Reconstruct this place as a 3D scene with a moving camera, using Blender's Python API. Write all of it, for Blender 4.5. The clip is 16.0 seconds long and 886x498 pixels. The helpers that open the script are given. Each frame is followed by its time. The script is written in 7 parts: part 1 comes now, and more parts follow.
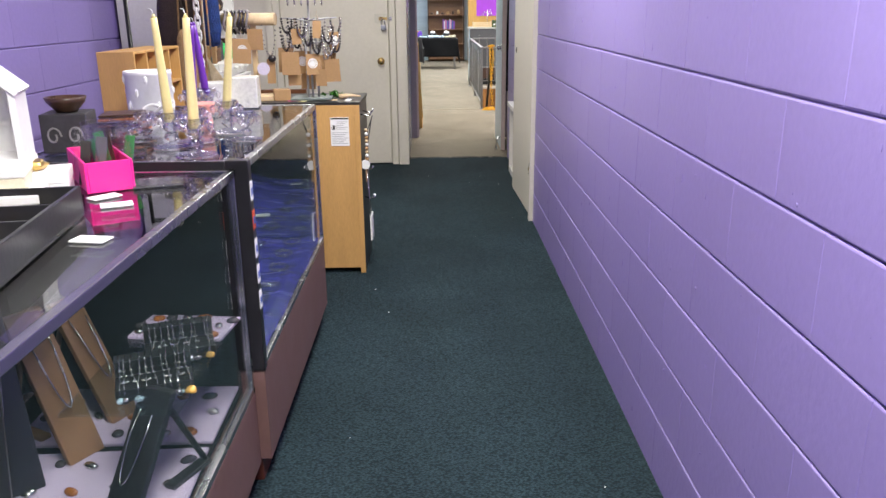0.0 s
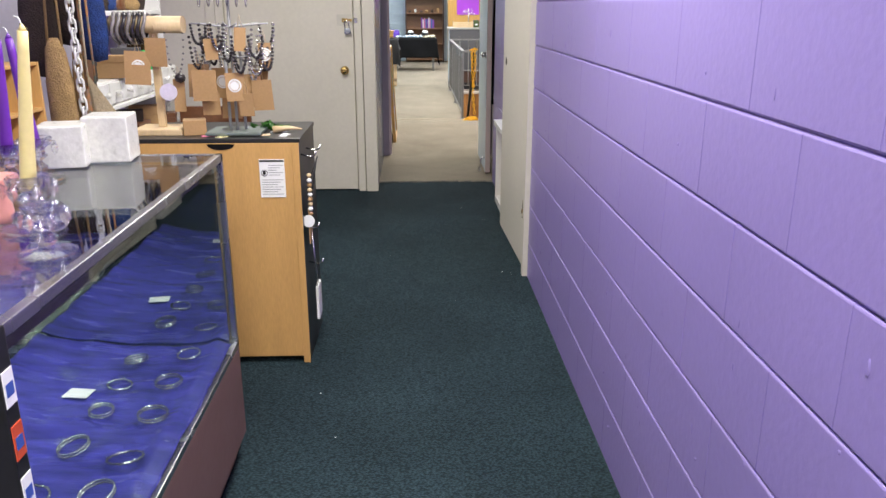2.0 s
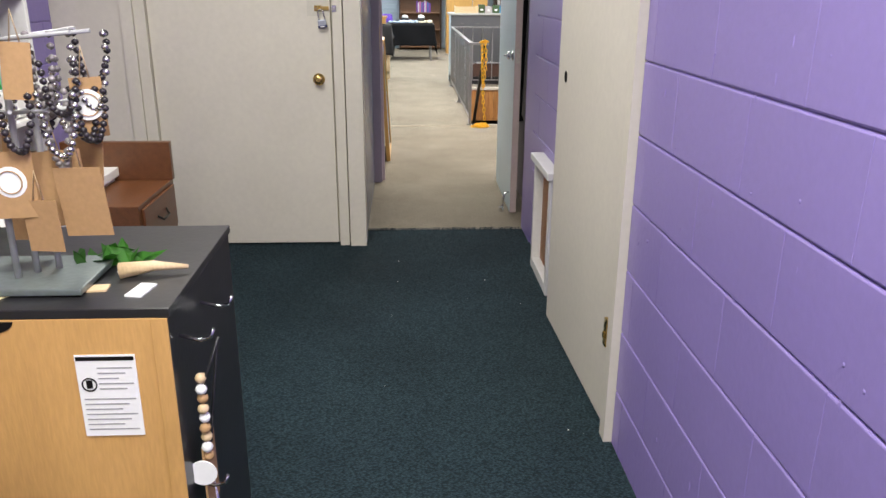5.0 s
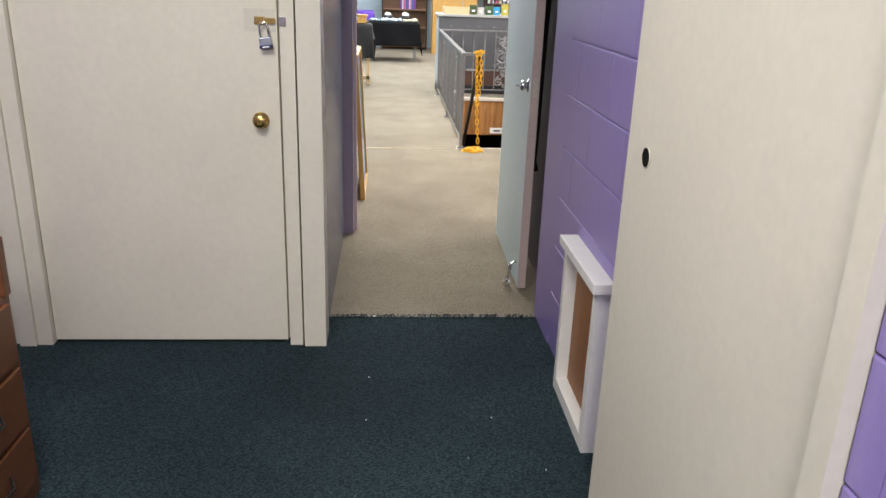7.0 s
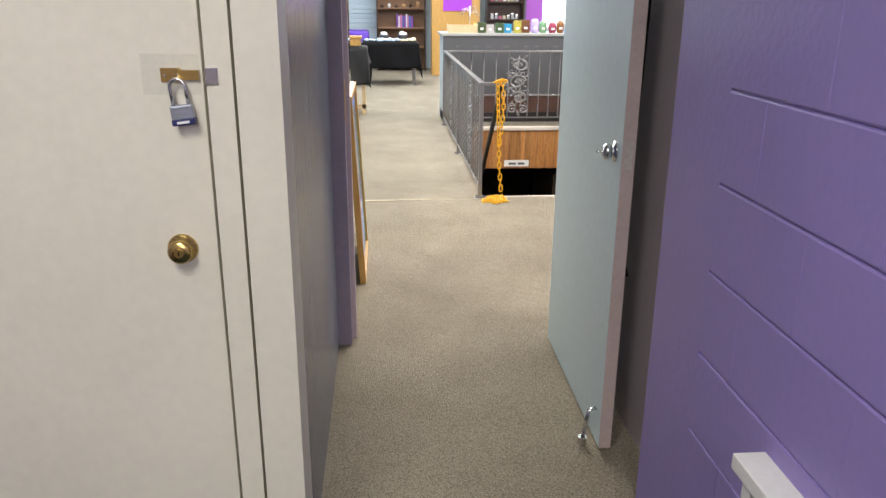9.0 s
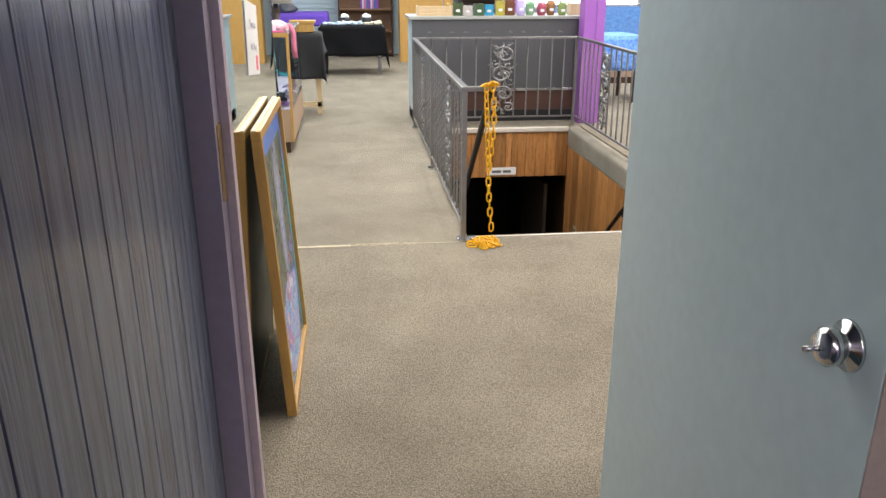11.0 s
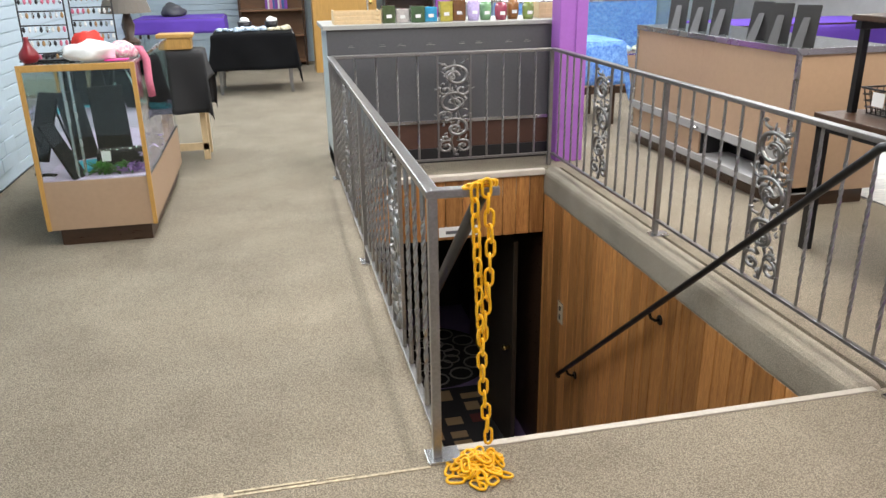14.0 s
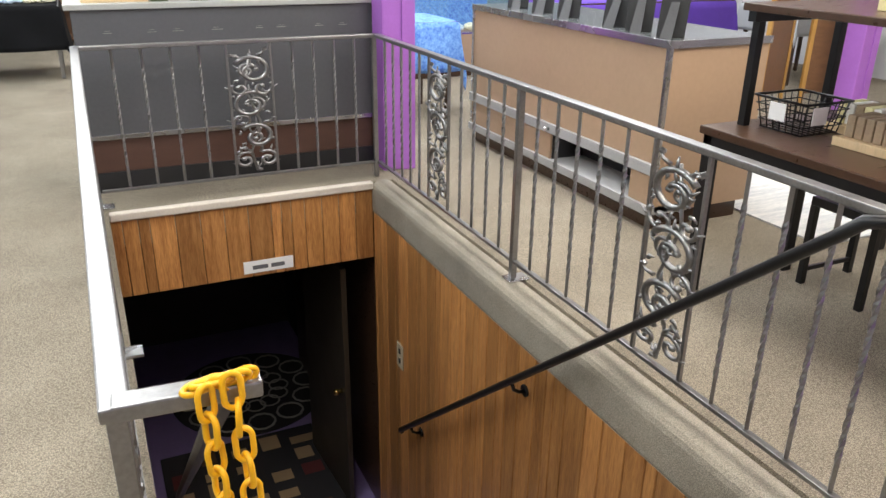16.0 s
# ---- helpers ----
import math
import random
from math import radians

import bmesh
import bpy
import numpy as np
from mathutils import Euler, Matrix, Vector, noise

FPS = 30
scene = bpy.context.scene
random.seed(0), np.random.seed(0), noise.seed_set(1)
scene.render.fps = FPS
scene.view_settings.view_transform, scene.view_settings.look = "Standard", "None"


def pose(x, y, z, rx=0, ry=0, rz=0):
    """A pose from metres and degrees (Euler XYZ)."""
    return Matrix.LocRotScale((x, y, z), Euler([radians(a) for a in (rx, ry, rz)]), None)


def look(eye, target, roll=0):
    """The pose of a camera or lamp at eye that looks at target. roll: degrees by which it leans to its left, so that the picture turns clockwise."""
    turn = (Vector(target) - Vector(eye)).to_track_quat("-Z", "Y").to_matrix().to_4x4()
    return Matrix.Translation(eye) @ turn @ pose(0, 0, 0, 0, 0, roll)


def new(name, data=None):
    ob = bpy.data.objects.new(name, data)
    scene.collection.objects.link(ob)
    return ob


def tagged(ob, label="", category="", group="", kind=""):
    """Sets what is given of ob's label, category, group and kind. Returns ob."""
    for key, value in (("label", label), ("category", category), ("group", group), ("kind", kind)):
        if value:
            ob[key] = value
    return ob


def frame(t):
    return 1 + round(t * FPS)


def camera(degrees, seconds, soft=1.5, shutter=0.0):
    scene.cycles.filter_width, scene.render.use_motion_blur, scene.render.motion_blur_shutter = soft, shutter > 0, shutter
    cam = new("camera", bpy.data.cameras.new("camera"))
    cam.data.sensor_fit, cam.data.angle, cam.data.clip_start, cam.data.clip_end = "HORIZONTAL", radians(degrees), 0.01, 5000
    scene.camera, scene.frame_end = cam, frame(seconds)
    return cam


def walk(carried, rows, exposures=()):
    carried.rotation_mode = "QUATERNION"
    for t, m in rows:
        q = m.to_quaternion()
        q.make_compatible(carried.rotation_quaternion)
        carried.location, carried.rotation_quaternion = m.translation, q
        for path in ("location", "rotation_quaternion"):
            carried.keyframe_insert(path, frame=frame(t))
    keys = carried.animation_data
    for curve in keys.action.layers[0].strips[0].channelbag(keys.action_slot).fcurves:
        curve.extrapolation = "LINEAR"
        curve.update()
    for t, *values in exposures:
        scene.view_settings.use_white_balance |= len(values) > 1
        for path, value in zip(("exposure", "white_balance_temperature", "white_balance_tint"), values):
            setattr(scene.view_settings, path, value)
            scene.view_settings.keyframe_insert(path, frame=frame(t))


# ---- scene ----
cam = camera(59.9, 16.0)
U = 0.93  # metres to one unit of the plan
PATH = [
    (0, (0.006, 0.004, 1.447), (0.026, 1.913, 0.85), -0.6),
    (0.5, (0.064, 0.295, 1.456), (0.102, 2.203, 0.859), -0.5),
    (1, (0.04, 0.575, 1.458), (0.102, 2.486, 0.87), -0.0),
    (1.5, (0.018, 0.841, 1.471), (0.1, 2.748, 0.875), 0.1),
    (2, (0.062, 1.149, 1.474), (0.135, 3.054, 0.87), 0.0),
    (2.5, (0.09, 1.411, 1.481), (0.152, 3.31, 0.855), -0.3),
    (3, (0.031, 1.745, 1.48), (0.089, 3.64, 0.843), -0.4),
    (3.5, (0.008, 2.045, 1.469), (0.061, 3.936, 0.819), -0.4),
    (4, (0.045, 2.392, 1.493), (0.097, 4.285, 0.848), -0.5),
    (4.5, (0.004, 2.706, 1.474), (0.077, 4.598, 0.83), -0.3),
    (7, (0.021, 4.345, 1.531), (0.169, 6.228, 0.872), 2.0),
    (7.5, (0.037, 4.719, 1.54), (0.176, 6.602, 0.88), 1.9),
    (8, (-0.02, 5.039, 1.509), (0.114, 6.925, 0.858), 1.3),
    (8.5, (-0.063, 5.389, 1.522), (0.074, 7.278, 0.881), 0.7),
    (9, (-0.026, 5.762, 1.525), (0.124, 7.656, 0.9), 0.4),
    (9.5, (-0.01, 6.135, 1.523), (0.171, 8.023, 0.887), 0.5),
    (12, (0.214, 8.158, 1.48), (0.451, 10.021, 0.791), -0.3),
    (12.5, (0.242, 8.544, 1.495), (0.503, 10.401, 0.8), -0.5),
    (13, (0.196, 8.906, 1.504), (0.502, 10.758, 0.813), -0.5),
    (13.5, (0.234, 9.242, 1.489), (0.568, 11.089, 0.797), -0.7),
    (14, (0.318, 9.589, 1.5), (0.711, 11.424, 0.808), -0.9),
    (14.5, (0.32, 9.93, 1.495), (0.788, 11.746, 0.8), -0.9),
    (15, (0.371, 10.178, 1.492), (0.938, 11.962, 0.789), -0.4),
    (15.5, (0.571, 10.443, 1.494), (1.246, 12.179, 0.767), 0.1),
    (16, (0.761, 10.679, 1.492), (1.54, 12.355, 0.726), 0.7),
]
walk(cam, [(t, look(Vector(eye) * U, Vector(target) * U, roll)) for t, eye, target, roll in PATH],
     [(0, 0.0), (3, 0.0), (4.7, 0.05), (7, 0.17), (9.5, 0.15), (12, -0.33), (16, -0.25)])

# ---- light ----
world = bpy.data.worlds.new("world")
scene.world = world
world.use_nodes = True
world.node_tree.nodes["Background"].inputs[0].default_value = (0.75, 0.85, 1.0, 1)
world.node_tree.nodes["Background"].inputs[1].default_value = 0.4
scene.view_settings.exposure = 0.0


def area(name, x, y, z, sx, sy, power, colour=(1.0, 0.97, 0.92)):
    d = bpy.data.lights.new(name, "AREA")
    d.shape, d.size, d.size_y, d.energy, d.color = "RECTANGLE", sx * U, sy * U, power, colour
    ob = new(name, d)
    ob.matrix_world = Matrix.Translation(Vector((x, y, z)) * U)
    return ob


# Unseen ceiling lights, added where the rooms needed brightness.
HALL_LIGHTS = [(0.0, 0.5), (0.0, 3.2), (-0.7, 5.7)]
SHOP_LIGHTS = [(0.4, 10.7), (0.2, 13.6), (0.2, 17.0), (0.2, 20.4), (3.2, 12.0), (3.2, 15.4), (3.2, 19.0), (6.2, 12.5), (6.2, 17.5)]
for (lx, ly), power in zip(HALL_LIGHTS, (94, 62, 36)):
    area("hall_lamp", lx, ly, 2.62, 0.55, 1.15, power, (0.98, 0.965, 0.89))
# Lamps past y 12.8 are tinted cool, for daylight from beyond.
for lx, ly in SHOP_LIGHTS:
    area("shop_lamp", lx, ly, 2.92, 1.2, 2.4, 45 if ly < 11 else 104 if lx > 3 and ly < 16 else 78, (1.0, 0.93, 0.82) if ly < 12.8 else (0.93, 0.98, 1.0))


# ---- materials ----
def mat(name, col, rough=0.6, metal=0.0, var=0.12, scale=6.0, fine=90.0, bump=0.15, col2=None, stretch=(1, 1, 1), dist=0.004, rand=0.0, coat=0.0, sharp=0.4):
    m = bpy.data.materials.new(name)
    m.use_nodes = True
    n, l = m.node_tree.nodes, m.node_tree.links
    b = n["Principled BSDF"]
    geo = n.new("ShaderNodeNewGeometry")
    mp = n.new("ShaderNodeMapping")
    mp.inputs["Scale"].default_value = stretch
    l.new(geo.outputs["Position"], mp.inputs[0])
    big, small = n.new("ShaderNodeTexNoise"), n.new("ShaderNodeTexNoise")
    big.inputs["Scale"].default_value, small.inputs["Scale"].default_value = scale, fine
    big.inputs["Detail"].default_value, small.inputs["Detail"].default_value = 4, 3
    l.new(mp.outputs[0], big.inputs["Vector"])
    l.new(mp.outputs[0], small.inputs["Vector"])
    add = n.new("ShaderNodeMath")
    add.operation = "ADD"
    l.new(big.outputs["Fac"], add.inputs[0])
    l.new(small.outputs["Fac"], add.inputs[1])
    ramp = n.new("ShaderNodeMapRange")
    ramp.inputs["From Min"].default_value, ramp.inputs["From Max"].default_value = 1 - sharp, 1 + sharp
    l.new(add.outputs[0], ramp.inputs["Value"])
    mix = n.new("ShaderNodeMix")
    mix.data_type = "RGBA"
    lo = col2 or tuple(c * (1 - var) for c in col)
    hi = col if col2 else tuple(min(1, c * (1 + var)) for c in col)
    mix.inputs["A"].default_value, mix.inputs["B"].default_value = (*lo, 1), (*hi, 1)
    l.new(ramp.outputs[0], mix.inputs["Factor"])
    out = mix.outputs["Result"]
    if rand:
        info, hsv, mr = n.new("ShaderNodeObjectInfo"), n.new("ShaderNodeHueSaturation"), n.new("ShaderNodeMapRange")
        mr.inputs["To Min"].default_value, mr.inputs["To Max"].default_value = 1 - rand, 1 + rand
        l.new(info.outputs["Random"], mr.inputs["Value"])
        l.new(mr.outputs[0], hsv.inputs["Value"])
        l.new(out, hsv.inputs["Color"])
        out = hsv.outputs[0]
    l.new(out, b.inputs["Base Color"])
    b.inputs["Metallic"].default_value = metal
    rr = n.new("ShaderNodeMapRange")
    rr.inputs["To Min"].default_value, rr.inputs["To Max"].default_value = max(0.02, rough - 0.08), min(1, rough + 0.08)
    l.new(big.outputs["Fac"], rr.inputs["Value"])
    l.new(rr.outputs[0], b.inputs["Roughness"])
    b.inputs["Coat Weight"].default_value = coat
    if bump:
        bp = n.new("ShaderNodeBump")
        bp.inputs["Strength"].default_value, bp.inputs["Distance"].default_value = bump, dist
        l.new(small.outputs["Fac"], bp.inputs["Height"])
        l.new(bp.outputs[0], b.inputs["Normal"])
    return m


def glass_mat(name, col=(0.93, 0.98, 0.97), rough=0.01, ior=1.45, thin=True):
    m = bpy.data.materials.new(name)
    m.use_nodes = True
    n, l = m.node_tree.nodes, m.node_tree.links
    n.remove(n["Principled BSDF"])
    o = n["Material Output"]
    if thin:
        tr, gl, fr, mx = n.new("ShaderNodeBsdfTransparent"), n.new("ShaderNodeBsdfGlossy"), n.new("ShaderNodeLayerWeight"), n.new("ShaderNodeMixShader")
        tr.inputs[0].default_value = (*col, 1)
        gl.inputs["Roughness"].default_value = rough
        pw, mr = n.new("ShaderNodeMath"), n.new("ShaderNodeMapRange")
        pw.operation = "POWER"
        pw.inputs[1].default_value = 3.4
        mr.inputs["To Min"].default_value, mr.inputs["To Max"].default_value = 0.045, 0.9
        l.new(fr.outputs["Facing"], pw.inputs[0])
        l.new(pw.outputs[0], mr.inputs["Value"])
        l.new(mr.outputs[0], mx.inputs[0])
        l.new(tr.outputs[0], mx.inputs[1])
        l.new(gl.outputs[0], mx.inputs[2])
        l.new(mx.outputs[0], o.inputs[0])
    else:
        g = n.new("ShaderNodeBsdfGlass")
        g.inputs["Color"].default_value = (*col, 1)
        g.inputs["Roughness"].default_value = rough
        g.inputs["IOR"].default_value = ior
        l.new(g.outputs[0], o.inputs[0])
    return m


def glow(name, col, strength):
    m = bpy.data.materials.new(name)
    m.use_nodes = True
    b = m.node_tree.nodes["Principled BSDF"]
    b.inputs["Emission Color"].default_value = (*col, 1)
    b.inputs["Emission Strength"].default_value = strength
    b.inputs["Base Color"].default_value = (*col, 1)
    return m


def carpet_mat(name, col, col2, loops, bump, stain=0.25, deep=0.6):
    """Loop pile: small rounded cells, the shade between them put into the colour, with worn and dirty patches."""
    m = mat(name, col, 0.95, col2=col2, scale=3.0, fine=150, bump=0)
    n, l = m.node_tree.nodes, m.node_tree.links
    b = n["Principled BSDF"]
    b.inputs["Specular IOR Level"].default_value = 0.15
    geo, vo, bp = n.new("ShaderNodeNewGeometry"), n.new("ShaderNodeTexVoronoi"), n.new("ShaderNodeBump")
    mp = n.new("ShaderNodeMapping")
    mp.inputs["Rotation"].default_value = (0, 0, 0.6)
    mp.inputs["Scale"].default_value = (1, 1.7, 1)
    l.new(geo.outputs["Position"], mp.inputs[0])
    l.new(mp.outputs[0], vo.inputs["Vector"])
    vo.inputs["Scale"].default_value = loops
    bp.invert = True
    bp.inputs["Strength"].default_value, bp.inputs["Distance"].default_value = bump, 0.006
    l.new(vo.outputs["Distance"], bp.inputs["Height"])
    l.new(bp.outputs[0], b.inputs["Normal"])
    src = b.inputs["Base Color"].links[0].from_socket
    # Shade in the gaps between loops, multiplied into the base colour.
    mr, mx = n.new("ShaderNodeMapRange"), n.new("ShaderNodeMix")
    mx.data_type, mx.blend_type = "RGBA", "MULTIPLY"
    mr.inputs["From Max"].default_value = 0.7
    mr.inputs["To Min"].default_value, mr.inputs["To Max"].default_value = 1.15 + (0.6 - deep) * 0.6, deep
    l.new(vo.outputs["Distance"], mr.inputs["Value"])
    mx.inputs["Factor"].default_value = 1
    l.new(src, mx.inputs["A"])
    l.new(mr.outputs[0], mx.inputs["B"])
    st, mr2, mx2 = n.new("ShaderNodeTexNoise"), n.new("ShaderNodeMapRange"), n.new("ShaderNodeMix")
    st.inputs["Scale"].default_value, st.inputs["Detail"].default_value = 1.3, 6
    l.new(geo.outputs["Position"], st.inputs["Vector"])
    mr2.inputs["From Min"].default_value, mr2.inputs["From Max"].default_value = 0.35, 0.65
    mr2.inputs["To Min"].default_value, mr2.inputs["To Max"].default_value = 1 - stain, 1.05
    l.new(st.outputs["Fac"], mr2.inputs["Value"])
    mx2.data_type, mx2.blend_type = "RGBA", "MULTIPLY"
    mx2.inputs["Factor"].default_value = 1
    l.new(mx.outputs["Result"], mx2.inputs["A"])
    l.new(mr2.outputs[0], mx2.inputs["B"])
    l.new(mx2.outputs["Result"], b.inputs["Base Color"])
    return m


PURPLE = mat("purple_block_paint", (0.27, 0.21, 0.50), 0.36, var=0.05, scale=2.5, fine=55, bump=0.3, dist=0.003, rand=0.02)
PURPLE_POST = mat("purple_post_paint", (0.36, 0.13, 0.50), 0.45, var=0.06, fine=60, bump=0.2)
WHITE = mat("old_white_paint", (0.68, 0.64, 0.55), 0.45, var=0.05, scale=3, fine=40, bump=0.12)
WHITE2 = mat("white_paint", (0.75, 0.74, 0.72), 0.5, var=0.06, fine=60, bump=0.15)
GREYBLUE = mat("grey_blue_paint", (0.54, 0.65, 0.70), 0.38, var=0.07, scale=2, fine=30, bump=0.12)
DARKPANEL = mat("dark_streaked_panel", (0.22, 0.25, 0.33), 0.17, col2=(0.09, 0.10, 0.14), scale=9, fine=60, bump=0.18, stretch=(4, 4, 0.12), sharp=0.3)
JAMB = mat("mauve_jamb_paint", (0.30, 0.25, 0.33), 0.45, var=0.1, fine=50, bump=0.15)
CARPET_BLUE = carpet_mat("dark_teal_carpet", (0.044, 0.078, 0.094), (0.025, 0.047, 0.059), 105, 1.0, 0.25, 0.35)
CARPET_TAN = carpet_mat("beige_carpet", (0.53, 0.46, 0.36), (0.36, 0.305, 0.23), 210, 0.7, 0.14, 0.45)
CEIL = mat("ceiling_tile", (0.72, 0.71, 0.68), 0.9, var=0.05, fine=120, bump=0.3)
SLAT = mat("pale_blue_slat", (0.50, 0.60, 0.68), 0.45, var=0.05, fine=30, bump=0.08, rand=0.04)
PLY = mat("tan_plywood", (0.56, 0.32, 0.11), 0.5, var=0.12, scale=5, fine=70, bump=0.1, stretch=(3, 3, 0.5))
BLACKP = mat("black_melamine", (0.02, 0.02, 0.022), 0.35, var=0.2, bump=0.08)
CASEWOOD = mat("mauve_brown_laminate", (0.17, 0.095, 0.085), 0.45, var=0.1, fine=40, bump=0.08)
REDWOOD = mat("red_brown_wood", (0.10, 0.03, 0.022), 0.4, var=0.25, stretch=(6, 0.7, 6), bump=0.1)
ALU = mat("brushed_aluminium", (0.58, 0.59, 0.61), 0.26, 1.0, var=0.05, fine=120, bump=0)
BLKMETAL = mat("black_trim", (0.015, 0.015, 0.017), 0.3, var=0.2, bump=0.05)
IRON = mat("silver_painted_iron", (0.29, 0.285, 0.285), 0.32, 0.85, var=0.2, scale=12, fine=110, bump=0.12)
IRON_DK = mat("black_iron", (0.012, 0.012, 0.013), 0.35, 0.3, var=0.3, fine=80, bump=0.1)
GLASS = glass_mat("case_glass")
CRYSTAL = glass_mat("cut_glass", (1.0, 1.0, 1.0), 0.04, 1.42, False)
_n, _l = CRYSTAL.node_tree.nodes, CRYSTAL.node_tree.links
_g, _d, _m = _n["Glass BSDF"], _n.new("ShaderNodeBsdfTransparent"), _n.new("ShaderNodeMixShader")
_m.inputs[0].default_value = 0.5
_l.new(_g.outputs[0], _m.inputs[1])
_l.new(_d.outputs[0], _m.inputs[2])
_l.new(_m.outputs[0], _n["Material Output"].inputs[0])
MIRROR = mat("mirror", (0.76, 0.81, 0.77), 0.02, 1.0, var=0.01, bump=0)
MIRROR.node_tree.nodes["Principled BSDF"].inputs["Roughness"].links and MIRROR.node_tree.links.remove(MIRROR.node_tree.nodes["Principled BSDF"].inputs["Roughness"].links[0])
MIRROR.node_tree.nodes["Principled BSDF"].inputs["Roughness"].default_value = 0.01
SATIN = mat("royal_blue_satin", (0.058, 0.052, 0.34), 0.26, var=0.5, scale=5, fine=14, bump=0.6, stretch=(0.7, 3, 1), dist=0.01)
LILAC = mat("lilac_cloth", (0.55, 0.44, 0.60), 0.8, var=0.12, fine=120, bump=0.2)
BLACKCLOTH = mat("black_cloth", (0.007, 0.007, 0.008), 0.95, var=0.3, fine=160, bump=0.25)
BLACKCLOTH.node_tree.nodes["Principled BSDF"].inputs["Specular IOR Level"].default_value = 0.15
OAK = mat("oak_trim", (0.50, 0.28, 0.075), 0.42, var=0.2, scale=9, fine=70, bump=0.1, stretch=(5, 5, 0.6))
TANLAM = mat("tan_laminate", (0.40, 0.27, 0.175), 0.5, var=0.06, scale=2, fine=40, bump=0.06)
DKWOOD = mat("dark_walnut", (0.055, 0.028, 0.016), 0.3, var=0.35, scale=8, fine=60, bump=0.12, stretch=(1, 6, 6))
PLANK = mat("honey_wood_panel", (0.56, 0.27, 0.09), 0.38, col2=(0.27, 0.105, 0.03), scale=6, fine=40, bump=0.12, stretch=(7, 7, 0.5), rand=0.30, sharp=0.3)
GREYLAM = mat("charcoal_laminate", (0.085, 0.085, 0.092), 0.5, var=0.1, scale=3, fine=50, bump=0.08)
BROWNLAM = mat("brown_base", (0.085, 0.04, 0.028), 0.5, var=0.2, stretch=(1, 4, 4), bump=0.1)
BRASS = mat("aged_brass", (0.62, 0.44, 0.16), 0.28, 1.0, var=0.15, bump=0.05)
CHROME = mat("chrome", (0.70, 0.70, 0.70), 0.16, 1.0, var=0.05, bump=0.03)
YELLOW = mat("yellow_plastic", (0.85, 0.45, 0.01), 0.35, var=0.08, bump=0.05)
PAPER = mat("white_paper", (0.80, 0.80, 0.79), 0.8, var=0.04, bump=0.05)
# Black for print, and for flat pieces that stand in for shaded holes.
INK = mat("ink_and_hole_dark", (0.008, 0.007, 0.007), 0.95, bump=0)
INK.node_tree.nodes["Principled BSDF"].inputs["Specular IOR Level"].default_value = 0.1
# Near-black colour stands for the basement's lack of light.
DARKVOID = mat("basement_dark", (0.03, 0.028, 0.03), 0.8, bump=0.1)
BAREWOOD = mat("bare_pine", (0.62, 0.46, 0.27), 0.6, var=0.15, fine=60, bump=0.1, stretch=(5, 5, 0.6))


# ---- building helpers ----
def bm_new():
    return bmesh.new()


def box(bm, x0, x1, y0, y1, z0, z1):
    v = [bm.verts.new((x, y, z)) for x in (x0, x1) for y in (y0, y1) for z in (z0, z1)]
    for f in ((0, 1, 3, 2), (4, 6, 7, 5), (0, 4, 5, 1), (2, 3, 7, 6), (0, 2, 6, 4), (1, 5, 7, 3)):
        bm.faces.new([v[i] for i in f])
    return v


def bevel(bm, w, seg=2):
    bmesh.ops.recalc_face_normals(bm, faces=bm.faces)
    bmesh.ops.bevel(bm, geom=list(bm.edges), offset=w, segments=seg, affect="EDGES", profile=0.6)
    return bm


def rbox(x0, x1, y0, y1, z0, z1, w=0.004, seg=2):
    bm = bm_new()
    box(bm, x0, x1, y0, y1, z0, z1)
    return bevel(bm, w, seg)


def tube(bm, pts, r, seg=8, closed=False, r_end=None):
    """A round bar along a polyline."""
    pts = [Vector(p) for p in pts]
    n, rings, up = len(pts), [], None
    for i, p in enumerate(pts):
        a = pts[(i - 1) % n] if closed or i > 0 else p
        b = pts[(i + 1) % n] if closed or i < n - 1 else p
        d = (b - a).normalized()
        if up is None:
            up = d.orthogonal().normalized()
        up = (up - d * up.dot(d))
        up = up.normalized() if up.length > 1e-6 else d.orthogonal().normalized()
        s = d.cross(up)
        rr = r if r_end is None else r + (r_end - r) * i / (n - 1)
        rings.append([bm.verts.new(p + (up * math.cos(2 * math.pi * k / seg) + s * math.sin(2 * math.pi * k / seg)) * rr) for k in range(seg)])
    for i in range(n if closed else n - 1):
        a, b = rings[i], rings[(i + 1) % n]
        for k in range(seg):
            f = bm.faces.new((a[k], a[(k + 1) % seg], b[(k + 1) % seg], b[k]))
            f.smooth = True
    if not closed:
        bm.faces.new(rings[0][::-1])
        bm.faces.new(rings[-1])


def lathe(bm, prof, c=(0, 0, 0), seg=20):
    """A turned shape from (radius, height) pairs."""
    rings = []
    for r, z in prof:
        rings.append([bm.verts.new((c[0] + r * math.cos(2 * math.pi * k / seg), c[1] + r * math.sin(2 * math.pi * k / seg), c[2] + z)) for k in range(seg)])
    for a, b in zip(rings, rings[1:]):
        for k in range(seg):
            f = bm.faces.new((a[k], a[(k + 1) % seg], b[(k + 1) % seg], b[k]))
            f.smooth = len(prof) > 4
    bm.faces.new(rings[0][::-1])
    bm.faces.new(rings[-1])


def turned(bm, m):
    bmesh.ops.transform(bm, matrix=m, verts=bm.verts)
    return bm


def mesh_of(name, bm, material):
    bmesh.ops.recalc_face_normals(bm, faces=bm.faces)
    bmesh.ops.scale(bm, vec=(U, U, U), verts=bm.verts)
    me = bpy.data.meshes.new(name)
    bm.to_mesh(me)
    bm.free()
    me.materials.append(material)
    return me


